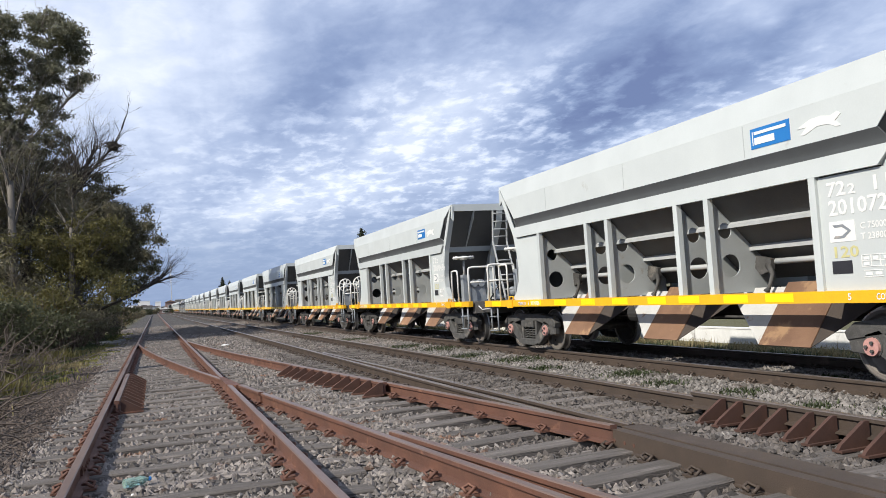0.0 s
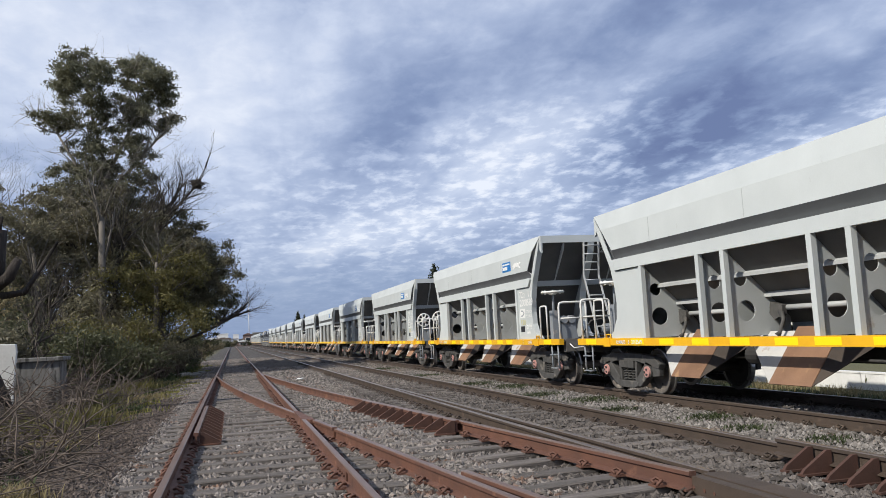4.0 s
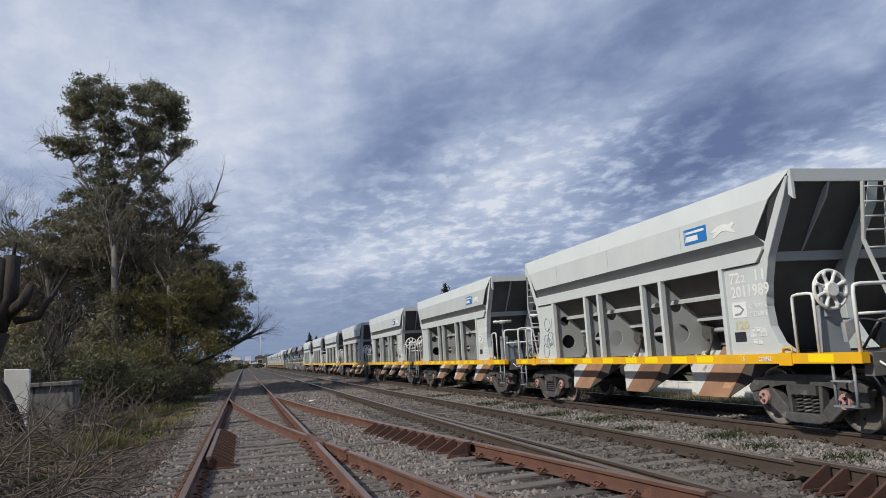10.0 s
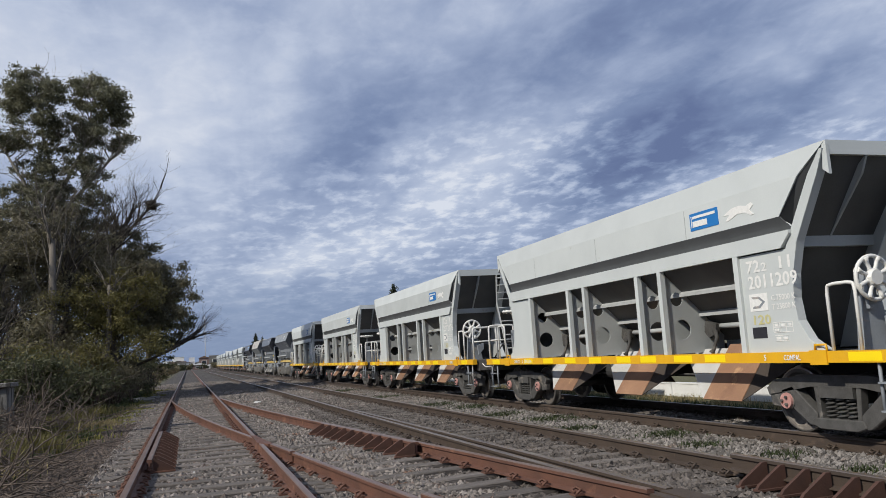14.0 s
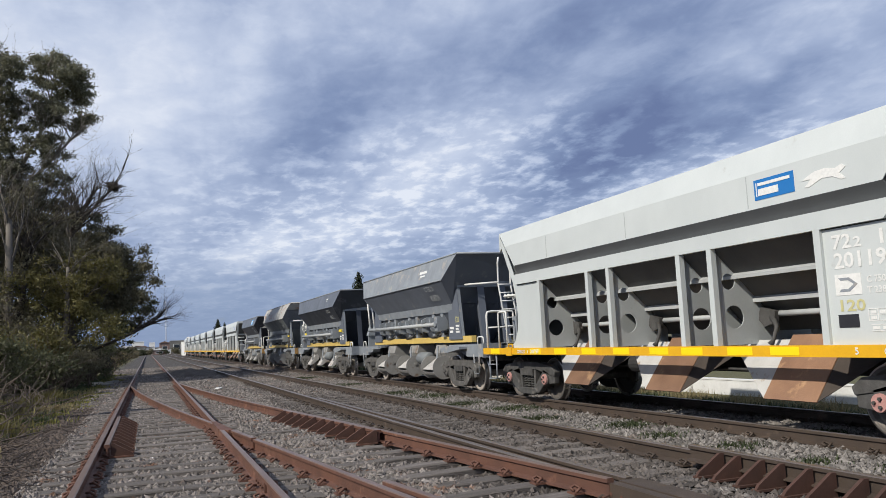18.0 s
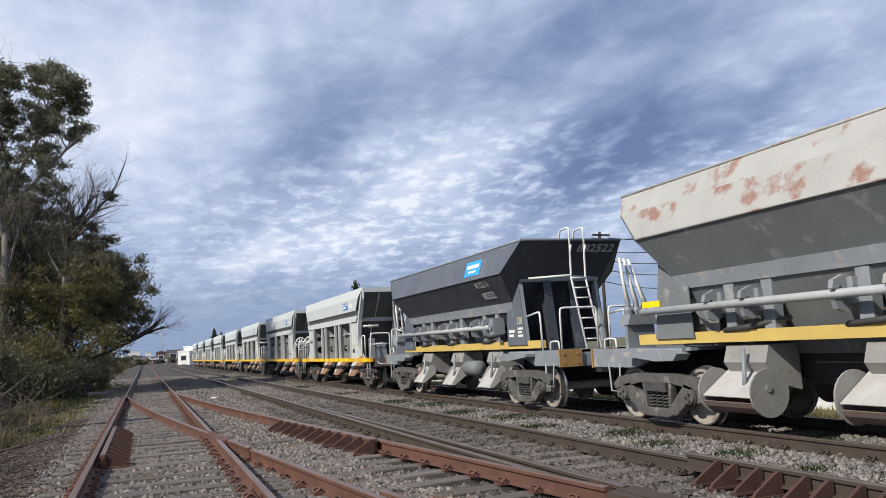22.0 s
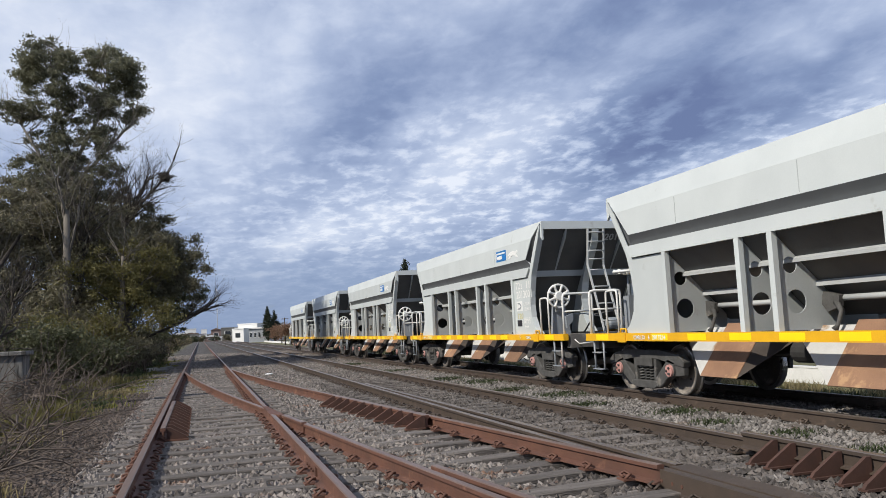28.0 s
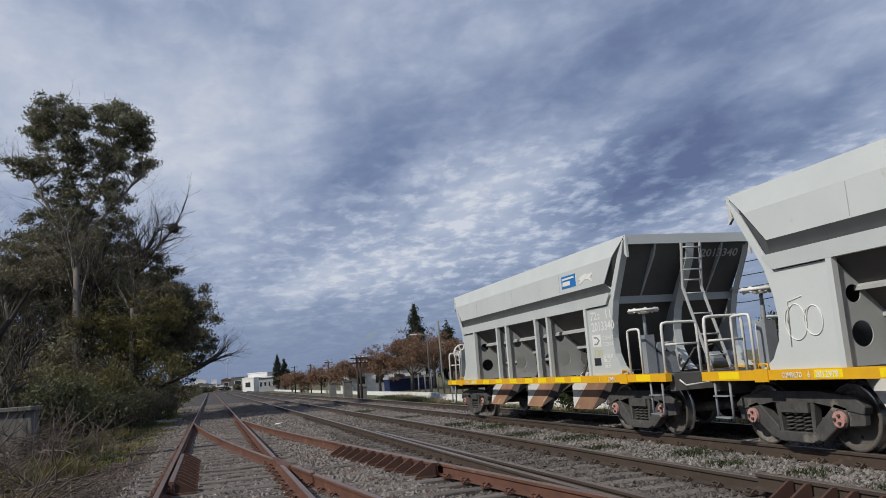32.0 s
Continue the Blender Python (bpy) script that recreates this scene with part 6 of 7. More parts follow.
def gum_tree():
    root = tagged(new("gum_tree"), "tall gum tree with two open leafy crowns and pale trunk", "tree")
    rng = random.Random(4)
    bm, tips = bmesh.new(), []
    tube(bm, [(-6.9, 45, -0.3), (-6.75, 45, 3), (-6.6, 45, 6), (-6.4, 45, 9), (-6.3, 45, 11)], [0.42, 0.34, 0.28, 0.23, 0.18], 10)
    for a, b, c in (((-6.3, 45, 10.8), (-7.1, 45.4, 14.0), (-7.4, 45, 16.6)), ((-6.3, 45, 10.8), (-5.1, 44.7, 13.2), (-4.5, 45, 16.2)), ((-6.5, 45, 8.5), (-8.0, 45, 11.6), (-9.2, 45, 13.8)), ((-6.4, 45, 9.6), (-4.6, 45.2, 11.8), (-3.1, 45, 13.6))):
        tube(bm, [a, b, c], [0.12, 0.075, 0.03], 7)
        for i in range(16):
            f = rng.uniform(-0.3, 1)
            q = Vector(b).lerp(Vector(c), f) if f > 0 else Vector(b).lerp(Vector(a), -f)
            limb(bm, rng, q, (rng.gauss(0, 1), rng.gauss(0, 1), 0.6), 1.1, 0.04, 3, tips, spread=0.8)
    part("trunk", bm, bark, root, "pale bare trunk and limbs")
    blobs = []
    for cx, cz, rx, rz, k in ((-7.5, 16.5, 1.35, 1.05, 46), (-8.1, 15.6, 0.8, 0.7, 16), (-7.2, 15.0, 0.8, 0.6, 12), (-4.6, 16.5, 1.15, 0.95, 38), (-3.7, 15.6, 0.85, 0.75, 22), (-4.8, 15.0, 0.7, 0.9, 18), (-4.4, 13.9, 0.9, 0.5, 14), (-3.2, 13.8, 0.65, 0.35, 12), (-8.9, 13.6, 0.9, 0.38, 16), (-7.6, 13.9, 0.8, 0.5, 9), (-6.4, 13.6, 0.7, 0.8, 7),
                              (-7.4, 12.3, 1.1, 0.6, 14), (-5.0, 12.6, 1.0, 0.7, 14), (-6.2, 12.0, 1.6, 0.8, 20), (-6.1, 14.4, 0.7, 0.7, 9), (-7.8, 10.9, 1.5, 0.6, 22), (-5.3, 10.8, 1.4, 0.7, 18), (-6.3, 9.6, 2.6, 0.8, 24)):
        for i in range(int(k * 1.35)):
            a, q = rng.uniform(0, 6.283), math.sqrt(rng.random())
            r = rng.uniform(0.2, 0.46)
            blobs.append((cx + rx * q * math.cos(a), 45 + rng.gauss(0, 0.8), cz + rz * q * math.sin(a), r, r, r * rng.uniform(0.4, 0.7)))
    leaves("crown", root, gum, blobs, 72000, 0.08, 7, "olive green gum leaves in open clumps")


def broad_tree(name, label, base, h, blobs_at, material, count, size, seed, limbs=9, barkm=darkbark, blob_r=(0.6, 1.15)):
    """A spreading tree: trunk, forking limbs, leaf clumps about the given centres."""
    root = tagged(new(name), label, "tree")
    rng = random.Random(seed)
    x, y, z = base
    bm, tips = bmesh.new(), []
    tube(bm, [(x, y, z), (x + rng.gauss(0, 0.2), y, z + h * 0.3), (x + rng.gauss(0, 0.3), y, z + h * 0.6)], [h * 0.03, h * 0.024, h * 0.014], 9)
    for i in range(limbs):
        a = 2 * math.pi * i / limbs + rng.uniform(-0.3, 0.3)
        limb(bm, rng, (x, y, z + h * rng.uniform(0.25, 0.6)), (math.cos(a), math.sin(a) * 0.7, 0.55), h * 0.22, h * 0.010, 3, tips)
    part("trunk", bm, barkm, root, "trunk with spreading limbs")
    blobs = []
    for cx, cy, cz, r, k in blobs_at:
        for i in range(int(k * 1.4)):
            q = rng.uniform(*blob_r) * 0.8
            blobs.append((cx + rng.gauss(0, r * 0.55), cy + rng.gauss(0, r * 0.5), cz + rng.gauss(0, r * 0.45), q, q, q * rng.uniform(0.35, 0.6)))
    blobs += [(t.x, t.y, t.z, 0.4, 0.4, 0.3) for t in tips[::2]]
    leaves("crown", root, material, blobs, count, size, seed + 1)
    return root


def bare_tree(name, label, base, lean, h, seed, limbs=7, spread=0.5, depth=4, r=None, barkm=None, thick=None):
    root = tagged(new(name), label, "tree")
    rng = random.Random(seed)
    bm, tips = bmesh.new(), []
    p, d = Vector(base), Vector(lean).normalized()
    top = p + d * h * 0.55
    tube(bm, [p, p.lerp(top, 0.5) + Vector((0.1, 0, 0)), top], [r or h * 0.02, h * 0.014, h * 0.009], 7)
    part("trunk", bm, barkm or twigbark, root)
    for i in range(limbs):
        bm = bmesh.new()
        f = rng.uniform(0.45, 1.0)
        q = (d + Vector((rng.gauss(0.1, spread), rng.gauss(0, spread), abs(rng.gauss(0.1, spread * 0.5))))).normalized()
        limb(bm, rng, p.lerp(top, f), q, h * 0.17, thick or max(h * 0.008, 0.045), depth, tips, bend=0.22, fork=(2, 3), shrink=0.76, up=0.08, n=4, spread=0.45)
        part("branch", bm, barkm or twigbark, root)
    return root


def bush(name, label, blobs_at, material, count, size, seed, blob_r=(0.35, 0.8), twigs=20):
    root = tagged(new(name), label, "bush")
    rng = random.Random(seed)
    blobs = []
    bm, tips = bmesh.new(), []
    for cx, cy, cz, rx, rz, k in blobs_at:
        for i in range(k):
            blobs.append((cx + rng.gauss(0, rx * 0.5), cy + rng.gauss(0, rx * 0.5), max(0.1, cz + rng.gauss(0, rz * 0.5)), rng.uniform(*blob_r), rng.uniform(*blob_r), rng.uniform(*blob_r) * 0.7))
        for i in range(twigs // len(blobs_at) + 1):
            limb(bm, rng, (cx + rng.gauss(0, rx * 0.5), cy + rng.gauss(0, rx * 0.4), 0), (rng.gauss(0, 0.5), rng.gauss(0, 0.3), 1), cz * 0.7, 0.03, 2, tips, bend=0.3, n=4)
    part("stem", bm, twigmat, root)
    leaves("foliage", root, material, blobs, count, size, seed + 3)
    return root


def blades(name, label, material, spots, count, height, seed, width=0.006, category="grass"):
    """Grass blades and weeds about spots (x, y, radius)."""
    rng = np.random.default_rng(seed)
    sp = np.array(spots, float)
    idx = rng.choice(len(sp), count, p=sp[:, 2] ** 1.5 / (sp[:, 2] ** 1.5).sum())
    p = sp[idx, :2] + rng.normal(size=(count, 2)) * sp[idx, 2:3] * 0.5
    z = np.array([ballast_height(a, b) for a, b in p]) - 0.01
    h = height * rng.uniform(0.4, 1.3, count)
    ang = rng.random(count) * 6.283
    lean = rng.uniform(0.1, 0.9, count) * h
    dx, dy = np.cos(ang), np.sin(ang)
    w = width * rng.uniform(0.6, 1.5, count)
    b0 = np.stack([p[:, 0] - dy * w, p[:, 1] + dx * w, z], 1)
    b1 = np.stack([p[:, 0] + dy * w, p[:, 1] - dx * w, z], 1)
    m0 = np.stack([p[:, 0] + dx * lean * 0.35 + dy * w, p[:, 1] + dy * lean * 0.35 - dx * w, z + h * 0.65], 1)
    m1 = np.stack([p[:, 0] + dx * lean * 0.35 - dy * w, p[:, 1] + dy * lean * 0.35 + dx * w, z + h * 0.65], 1)
    t = np.stack([p[:, 0] + dx * lean, p[:, 1] + dy * lean, z + h], 1)
    v = np.stack([b0, b1, m0, m1, t], 1).reshape(-1, 3)
    k = np.arange(count)[:, None] * 5
    f = np.concatenate([k + [[0, 1, 2]], k + [[0, 2, 3]], k + [[3, 2, 4]]])
    me = bpy.data.meshes.new(name)
    me.from_pydata(v.tolist(), [], f.tolist())
    me.materials.append(material)
    return tagged(new(name, me), label, category, kind="stuff")


def brush_pile(name, label, region, count, seed, r=0.008, length=(0.5, 1.6), height=0.5, material=None):
    """A tangle of dead twigs over a strip of ground."""
    rng = random.Random(seed)
    bm = bmesh.new()
    x0, x1, y0, y1 = region
    for i in range(count):
        x, y = rng.uniform(x0, x1), rng.uniform(y0, y1)
        edge = min(1, (x1 - x) / 1.2)
        z = ballast_height(x, y) + rng.random() ** 1.6 * height * edge
        a, L = rng.uniform(0, 6.283), rng.uniform(*length)
        d = Vector((math.cos(a), math.sin(a), rng.gauss(0.05, 0.35)))
        p, pts = Vector((x, y, z)), []
        for k in range(6):
            pts.append(p.copy())
            d = (d + Vector((rng.gauss(0, 0.3), rng.gauss(0, 0.3), rng.gauss(-0.05, 0.25)))).normalized()
            p = p + d * L / 5
            p.z = max(p.z, ballast_height(p.x, p.y) + 0.01)
        q = r * rng.uniform(0.5, 1.7)
        tube(bm, pts, [q, q, q * 0.9, q * 0.75, q * 0.6, q * 0.4], 4)
    return tagged(part(name, bm, material or twigmat), label, "brushwood", kind="stuff")


def plants():
    rng = random.Random(9)
    gum_tree()
    # the dense stand below the gum tree
    broad_tree("broad_tree", "dense olive broad tree below the gum tree", (-7.6, 46.5, -0.2), 11, [(-8.8, 46.5, 9.2, 1.5, 22), (-6.6, 46.5, 9.8, 1.6, 24), (-7.6, 46, 7.6, 2.4, 30), (-5.0, 46.5, 8.2, 1.8, 24), (-9.8, 47, 7.2, 1.6, 16), (-6, 46, 5.8, 2.2, 24)], olive, 82000, 0.085, 21, blob_r=(0.4, 0.75))
    broad_tree("broad_tree", "shaggy brown green tree beside the tracks", (-3.6, 46, -0.2), 9.5, [(-2.6, 46, 7.7, 1.2, 20), (-1.9, 46, 6.3, 1.2, 20), (-3.7, 45.5, 6.4, 1.5, 20), (-1.7, 46, 4.6, 1.2, 16), (-3.6, 45, 4.6, 1.6, 16)], olive, 56000, 0.085, 33, blob_r=(0.35, 0.7))
    broad_tree("broad_tree", "yellowing tree at the edge of the siding", (-3.6, 40, -0.2), 6.5, [(-2.6, 40, 5.0, 0.9, 12), (-3.3, 40, 4.0, 1.1, 12), (-2.5, 40, 3.2, 0.9, 10), (-4.4, 40, 4.4, 1.1, 9)], lime, 14000, 0.075, 41, blob_r=(0.35, 0.7))
    broad_tree("broad_tree", "brown olive twiggy tree at the front of the stand", (-8.4, 41.5, -0.2), 9, [(-9.6, 41.5, 7.6, 1.4, 20), (-8.0, 41.5, 8.2, 1.5, 22), (-10.6, 41.5, 5.8, 1.6, 20), (-8.4, 41, 5.4, 2.0, 24), (-5.6, 42, 7.6, 1.4, 18), (-4.4, 42, 6.4, 1.2, 14)], olive, 46000, 0.08, 27, limbs=14, blob_r=(0.35, 0.7))
    broad_tree("conifer", "dark ragged conifer beside the siding", (-2.6, 58, -0.2), 8.6, [(-2.4, 58, 7.2, 0.7, 7), (-2.0, 58, 5.9, 0.9, 9), (-1.7, 58, 4.6, 1.0, 10), (-1.8, 58, 3.2, 1.0, 10), (-2.0, 58, 1.8, 1.2, 10)], darkgreen, 20000, 0.11, 52, blob_r=(0.3, 0.75))
    broad_tree("broad_tree", "leafy tree at the side of the stand", (-12.5, 46, -0.2), 7.0, [(-12.5, 46, 5.6, 1.4, 9), (-11, 46, 4.6, 1.4, 9), (-14, 46, 4.2, 1.6, 9)], olive, 12000, 0.10, 67)
    bare_tree("bare_tree", "leafless grey tree with a wide fan of twigs", (-11.0, 40, 0.0), (-0.15, 0, 1), 9.5, 109, limbs=26, spread=0.6, depth=4, r=0.12, thick=0.04)
    bare_tree("bare_tree", "leafless grey tree behind the lopped trunk", (-14.0, 42, 0.0), (0.1, 0, 1), 10.5, 113, limbs=26, spread=0.6, depth=4, r=0.12, thick=0.04)
    t = bare_tree("bare_tree", "leafless tree leaning over the siding with a nest", (-4.9, 44, 5.2), (0.50, 0, 1), 7.8, 71, limbs=24, spread=0.36, depth=4)
    bm = bmesh.new()
    tube(bm, [(-3.2, 44, 8.2), (-2.4, 44, 9.2), (-1.75, 44, 9.95), (-1.2, 44, 11.0)], [0.07, 0.055, 0.045, 0.02], 6)
    rn = random.Random(31)
    for p, q in (((-1.2, 44, 11.0), (0.2, 0, 1)), ((-1.75, 44, 9.95), (0.8, 0, 0.7)), ((-2.4, 44, 9.2), (0.9, 0.1, 0.6)), ((-2.4, 44, 9.2), (0.3, 0, 1)), ((-2.9, 44, 8.6), (0.1, 0, 1)), ((-3.2, 44, 8.2), (0.9, 0, 0.5))):
        limb(bm, rn, p, q, 0.85, 0.045, 3, [], bend=0.2, up=0.08, n=4, spread=0.4, shrink=0.72)
    part("branch", bm, twigbark, t)
    bm = bmesh.new()
    r2 = random.Random(3)
    for i in range(160):
        a, b = r2.uniform(0, 6.283), r2.uniform(-1, 1)
        p = Vector((-1.68 + 0.3 * math.cos(a) * math.sqrt(1 - b * b), 44 + 0.3 * math.sin(a) * math.sqrt(1 - b * b), 10.08 + 0.24 * b))
        q = p + Vector((r2.gauss(0, 0.18), r2.gauss(0, 0.18), r2.gauss(0, 0.1)))
        tube(bm, [p, q], 0.018, 3)
    bmesh.ops.create_icosphere(bm, subdivisions=2, radius=0.25, matrix=Matrix.Translation((-1.68, 44, 10.08)))
    tagged(part("bird_nest", bm, darkbark), "dark round nest of sticks in the bare tree", "nest")
    bare_tree("bare_tree", "bare branch reaching out over the siding", (-2.6, 43, 1.6), (0.80, 0, 0.36), 5.6, 77, limbs=14, spread=0.24, depth=3, r=0.06)
    bare_tree("bare_tree", "wide leafless tree with thin grey twigs", (-7.4, 43, 6.6), (-0.9, 0, 0.36), 9.4, 83, limbs=26, spread=0.30, depth=4, r=0.09, thick=0.042)
    bare_tree("bare_tree", "leafless sapling in front of the stand", (-7.2, 34, 0.0), (0.1, 0, 1), 6, 89, limbs=10, spread=0.5, depth=4)
    bare_tree("bare_tree", "thin leafless tree rising through the stand", (-5.6, 41, 2.5), (0.05, 0, 1), 8.5, 91, limbs=16, spread=0.5, depth=4)
    bare_tree("bare_tree", "grey twiggy tree at the side of the stand", (-12.5, 33, 1.0), (0.1, 0, 1), 7.0, 93, limbs=18, spread=0.6, depth=4)
    bare_tree("bare_tree", "grey twiggy bush tree in the hedge", (-8.4, 24, 0.3), (0.1, 0, 1), 4.6, 95, limbs=16, spread=0.6, depth=4)
    bare_tree("bare_tree", "grey leafless bush tree beside the hedge", (-5.6, 26, 0.0), (-0.1, 0, 1), 4.2, 97, limbs=10, spread=0.6, depth=4)
    bare_tree("bare_tree", "slender pale trunk with thin pale branches", (-6.0, 39.8, 0.0), (0.02, 0, 1), 14, 99, limbs=12, spread=0.5, depth=3, r=0.12, barkm=dullbark, thick=0.045)
    bare_tree("bare_tree", "thin pale leafless tree in the stand", (-3.7, 39.6, 0.5), (0.06, 0, 1), 9.0, 103, limbs=11, spread=0.6, depth=3, r=0.08, barkm=dullbark, thick=0.035)
    bare_tree("bare_tree", "thin pale leafless tree at the edge of the stand", (-8.4, 39.5, 0.5), (-0.06, 0, 1), 10.5, 107, limbs=13, spread=0.7, depth=3, r=0.09, barkm=dullbark, thick=0.04)
    # hedge and undergrowth
    for i, (x, y, h, w, m, c) in enumerate(((-6.0, 33, 2.6, 1.4, lime, 9000), (-4.6, 36, 2.4, 1.2, lime, 8000), (-7.6, 30, 2.8, 1.5, darkgreen, 9000), (-9.4, 28, 2.8, 1.6, olive, 9000), (-5.2, 29, 1.9, 1.1, darkgreen, 8000), (-4.0, 32, 1.5, 0.8, darkgreen, 6000), (-11.5, 26, 2.8, 1.7, lime, 8000), (-7.0, 25, 1.8, 1.2, olive, 8000), (-3.6, 38, 1.6, 0.8, olive, 5000), (-8.6, 22, 2.0, 1.2, darkgreen, 7000), (-3.5, 46, 2.0, 1.0, olive, 6000), (-3.2, 54, 2.0, 1.0, darkgreen, 6000))):
        bush("hedge_bush", "tangled leafy bush in the trackside hedge", [(x, y, h * 0.45, w, h * 0.45, 9), (x + 0.5, y, h * 0.75, w * 0.7, h * 0.3, 6)], m, c, 0.075, 200 + i, twigs=26)
    for i, (x, y, h, w, m, c) in enumerate(((-13.5, 30, 2.6, 2.0, olive, 7000), (-12.0, 22, 2.2, 1.5, straw, 4000), (-15, 34, 3.0, 2.2, olive, 8000), (-10.5, 40, 4.4, 2.2, darkgreen, 10000), (-7.0, 47, 4.6, 2.2, darkgreen, 11000), (-4.4, 50, 3.8, 1.6, darkgreen, 9000), (-14, 44, 4.0, 2.4, darkgreen, 9000), (-9.0, 33, 3.4, 1.6, straw, 4500), (-6.2, 38, 3.6, 1.6, olive, 8000), (-18, 42, 4.0, 2.6, olive, 8000))):
        bush("tall_bush", "tall tangled bush under the trees", [(x, y, h * 0.4, w, h * 0.5, 12), (x, y, h * 0.75, w * 0.8, h * 0.35, 10)], m, c, 0.085, 240 + i, (0.5, 1.0), twigs=40)
    for i in range(14):
        y = 64 + i * 17
        bush("far_bush", "brown bare bush far along the siding", [(-3.6 - 0.3 * rng.random(), y, 1.1, 1.0, 0.8, 6)], olive if i % 2 else straw, 2500, 0.12, 300 + i, twigs=24)
    # ground plants near the camera
    brush_pile("dead_branches", "tangled heap of dead branches beside the siding", (-8.0, -2.2, 8.0, 16), 2700, 5, 0.0085, (0.5, 1.9), 0.55)
    brush_pile("dead_branches", "thin dry stalks in front of the hedge", (-9.0, -2.5, 16, 27), 1900, 6, 0.010, (0.7, 2.0), 0.85)
    brush_pile("dry_twigs", "scattered dry twigs on the gravel shoulder", (-3.4, -1.6, 5.0, 14), 200, 8, 0.005, (0.25, 0.8), 0.06)
    blades("weeds", "green weeds among the dead branches", grassgreen, [(-3.1, 13.0, 0.5), (-3.9, 12.0, 0.7), (-2.9, 10.0, 0.45), (-3.2, 8.2, 0.4), (-2.8, 16.5, 0.35), (-5.0, 14, 0.8), (-2.4, 20, 0.3), (-2.5, 6.6, 0.35)], 10000, 0.17, 12, 0.012)
    blades("mossy_grass", "yellow green mossy grass on the shoulder", mossy, [(-2.2, 27, 0.5), (-2.3, 29.5, 0.7), (-2.0, 32, 0.6), (-1.8, 24.5, 0.35), (-2.4, 38, 0.8), (-2.2, 46, 0.9), (-2.4, 56, 1.0)], 18000, 0.07, 13, 0.010)
    blades("weeds", "low green and olive weeds along the shoulder", mossy, [(-2.6, 20 + 2.4 * i, 0.7) for i in range(16)] + [(-3.4, 22 + 3.0 * i, 0.9) for i in range(14)], 22000, 0.12, 19, 0.010)
    blades("weeds", "dark green weeds along the hedge foot", grassgreen, [(-3.1, 18 + 2.2 * i, 0.8) for i in range(18)], 14000, 0.2, 20, 0.012)
    blades("dry_grass", "dry straw tufts by the hedge", straw, [(-2.9, 18, 0.7), (-3.6, 22, 0.9), (-2.6, 24, 0.6), (-3.4, 14, 0.8), (-3.0, 33, 0.8), (-2.3, 9.0, 0.35), (-2.2, 7.0, 0.3), (-2.9, 7.2, 0.5)], 14000, 0.2, 14, 0.007)
    blades("weeds", "low green weeds beside the freight track", grassgreen, [(6.75, 6.8, 0.22), (6.9, 8.2, 0.3), (6.8, 9.6, 0.3), (6.6, 13, 0.4), (6.7, 17, 0.5), (6.8, 22, 0.6), (6.7, 28, 0.7), (7.0, 6.0, 0.2), (6.5, 36, 0.8), (8.6, 8.4, 0.25), (8.4, 7.0, 0.25), (7.2, 11, 0.5), (7.1, 15, 0.6), (7.2, 20, 0.7)], 12000, 0.07, 15, 0.007)
    blades("dry_grass", "straw and green grass along the low wall", straw, [(13.7, 7 + 2.2 * i, 0.6) for i in range(24)], 14000, 0.32, 16, 0.007)
    blades("weeds", "green grass along the low wall", grassgreen, [(13.2, 6 + 2.6 * i, 0.8) for i in range(22)], 14000, 0.22, 17, 0.009)
    blades("tall_weeds", "tall yellow green weeds at the foot of the hedge", lime, [(-3.6, 15, 0.8), (-4.2, 18, 1.0), (-3.4, 21, 0.7), (-3.8, 25, 0.9), (-3.3, 29, 0.7), (-5.4, 16, 0.9), (-5.0, 12.5, 0.7), (-2.9, 17, 0.5)], 12000, 0.42, 18, 0.011)


plants()

# ---- things along the line and in the distance ----
concrete = mat("weathered_concrete", (0.21, 0.205, 0.19), (0.12, 0.117, 0.108), 0.9, scale=2, bump=0.3, grain=30, spots=(0.10, 0.10, 0.09), spot_at=0.58)
limewash = mat("flaking_whitewash", (0.72, 0.72, 0.70), (0.55, 0.55, 0.53), 0.85, scale=1.6, bump=0.2, grain=20, spots=(0.30, 0.29, 0.27), spot_at=0.63, spot_scale=1.2)
housewhite = mat("white_render", (0.75, 0.75, 0.73), (0.62, 0.62, 0.60), 0.8, scale=0.4, bump=0.05)
housered = mat("dusty_brick_wall", (0.24, 0.17, 0.145), (0.19, 0.13, 0.115), 0.85, scale=0.5, bump=0.1)
housegrey = mat("grey_metal_cladding", (0.34, 0.36, 0.38), (0.26, 0.27, 0.29), 0.6, scale=0.6, bump=0.05, stretch=(6, 6, 0.3))
rooftile = mat("brown_roof_tile", (0.20, 0.13, 0.10), (0.13, 0.09, 0.07), 0.85, scale=1, bump=0.2)
tarp = mat("blue_painted_sheet", (0.012, 0.026, 0.09), (0.009, 0.018, 0.06), 0.6, scale=1, bump=0.1)
polewood = mat("dark_pole_timber", (0.06, 0.048, 0.04), (0.035, 0.03, 0.026), 0.9, scale=2, bump=0.3)
glassdark = mat("dark_window_glass", (0.03, 0.035, 0.04), (0.02, 0.024, 0.028), 0.15, bump=0.0, spec=0.6)

stumpbark = mat("dark_brown_bark", (0.045, 0.036, 0.029), (0.02, 0.016, 0.014), 0.9, scale=4, bump=1.0, grain=14, stretch=(5, 5, 0.8), spots=(0.085, 0.072, 0.06), spot_at=0.6)


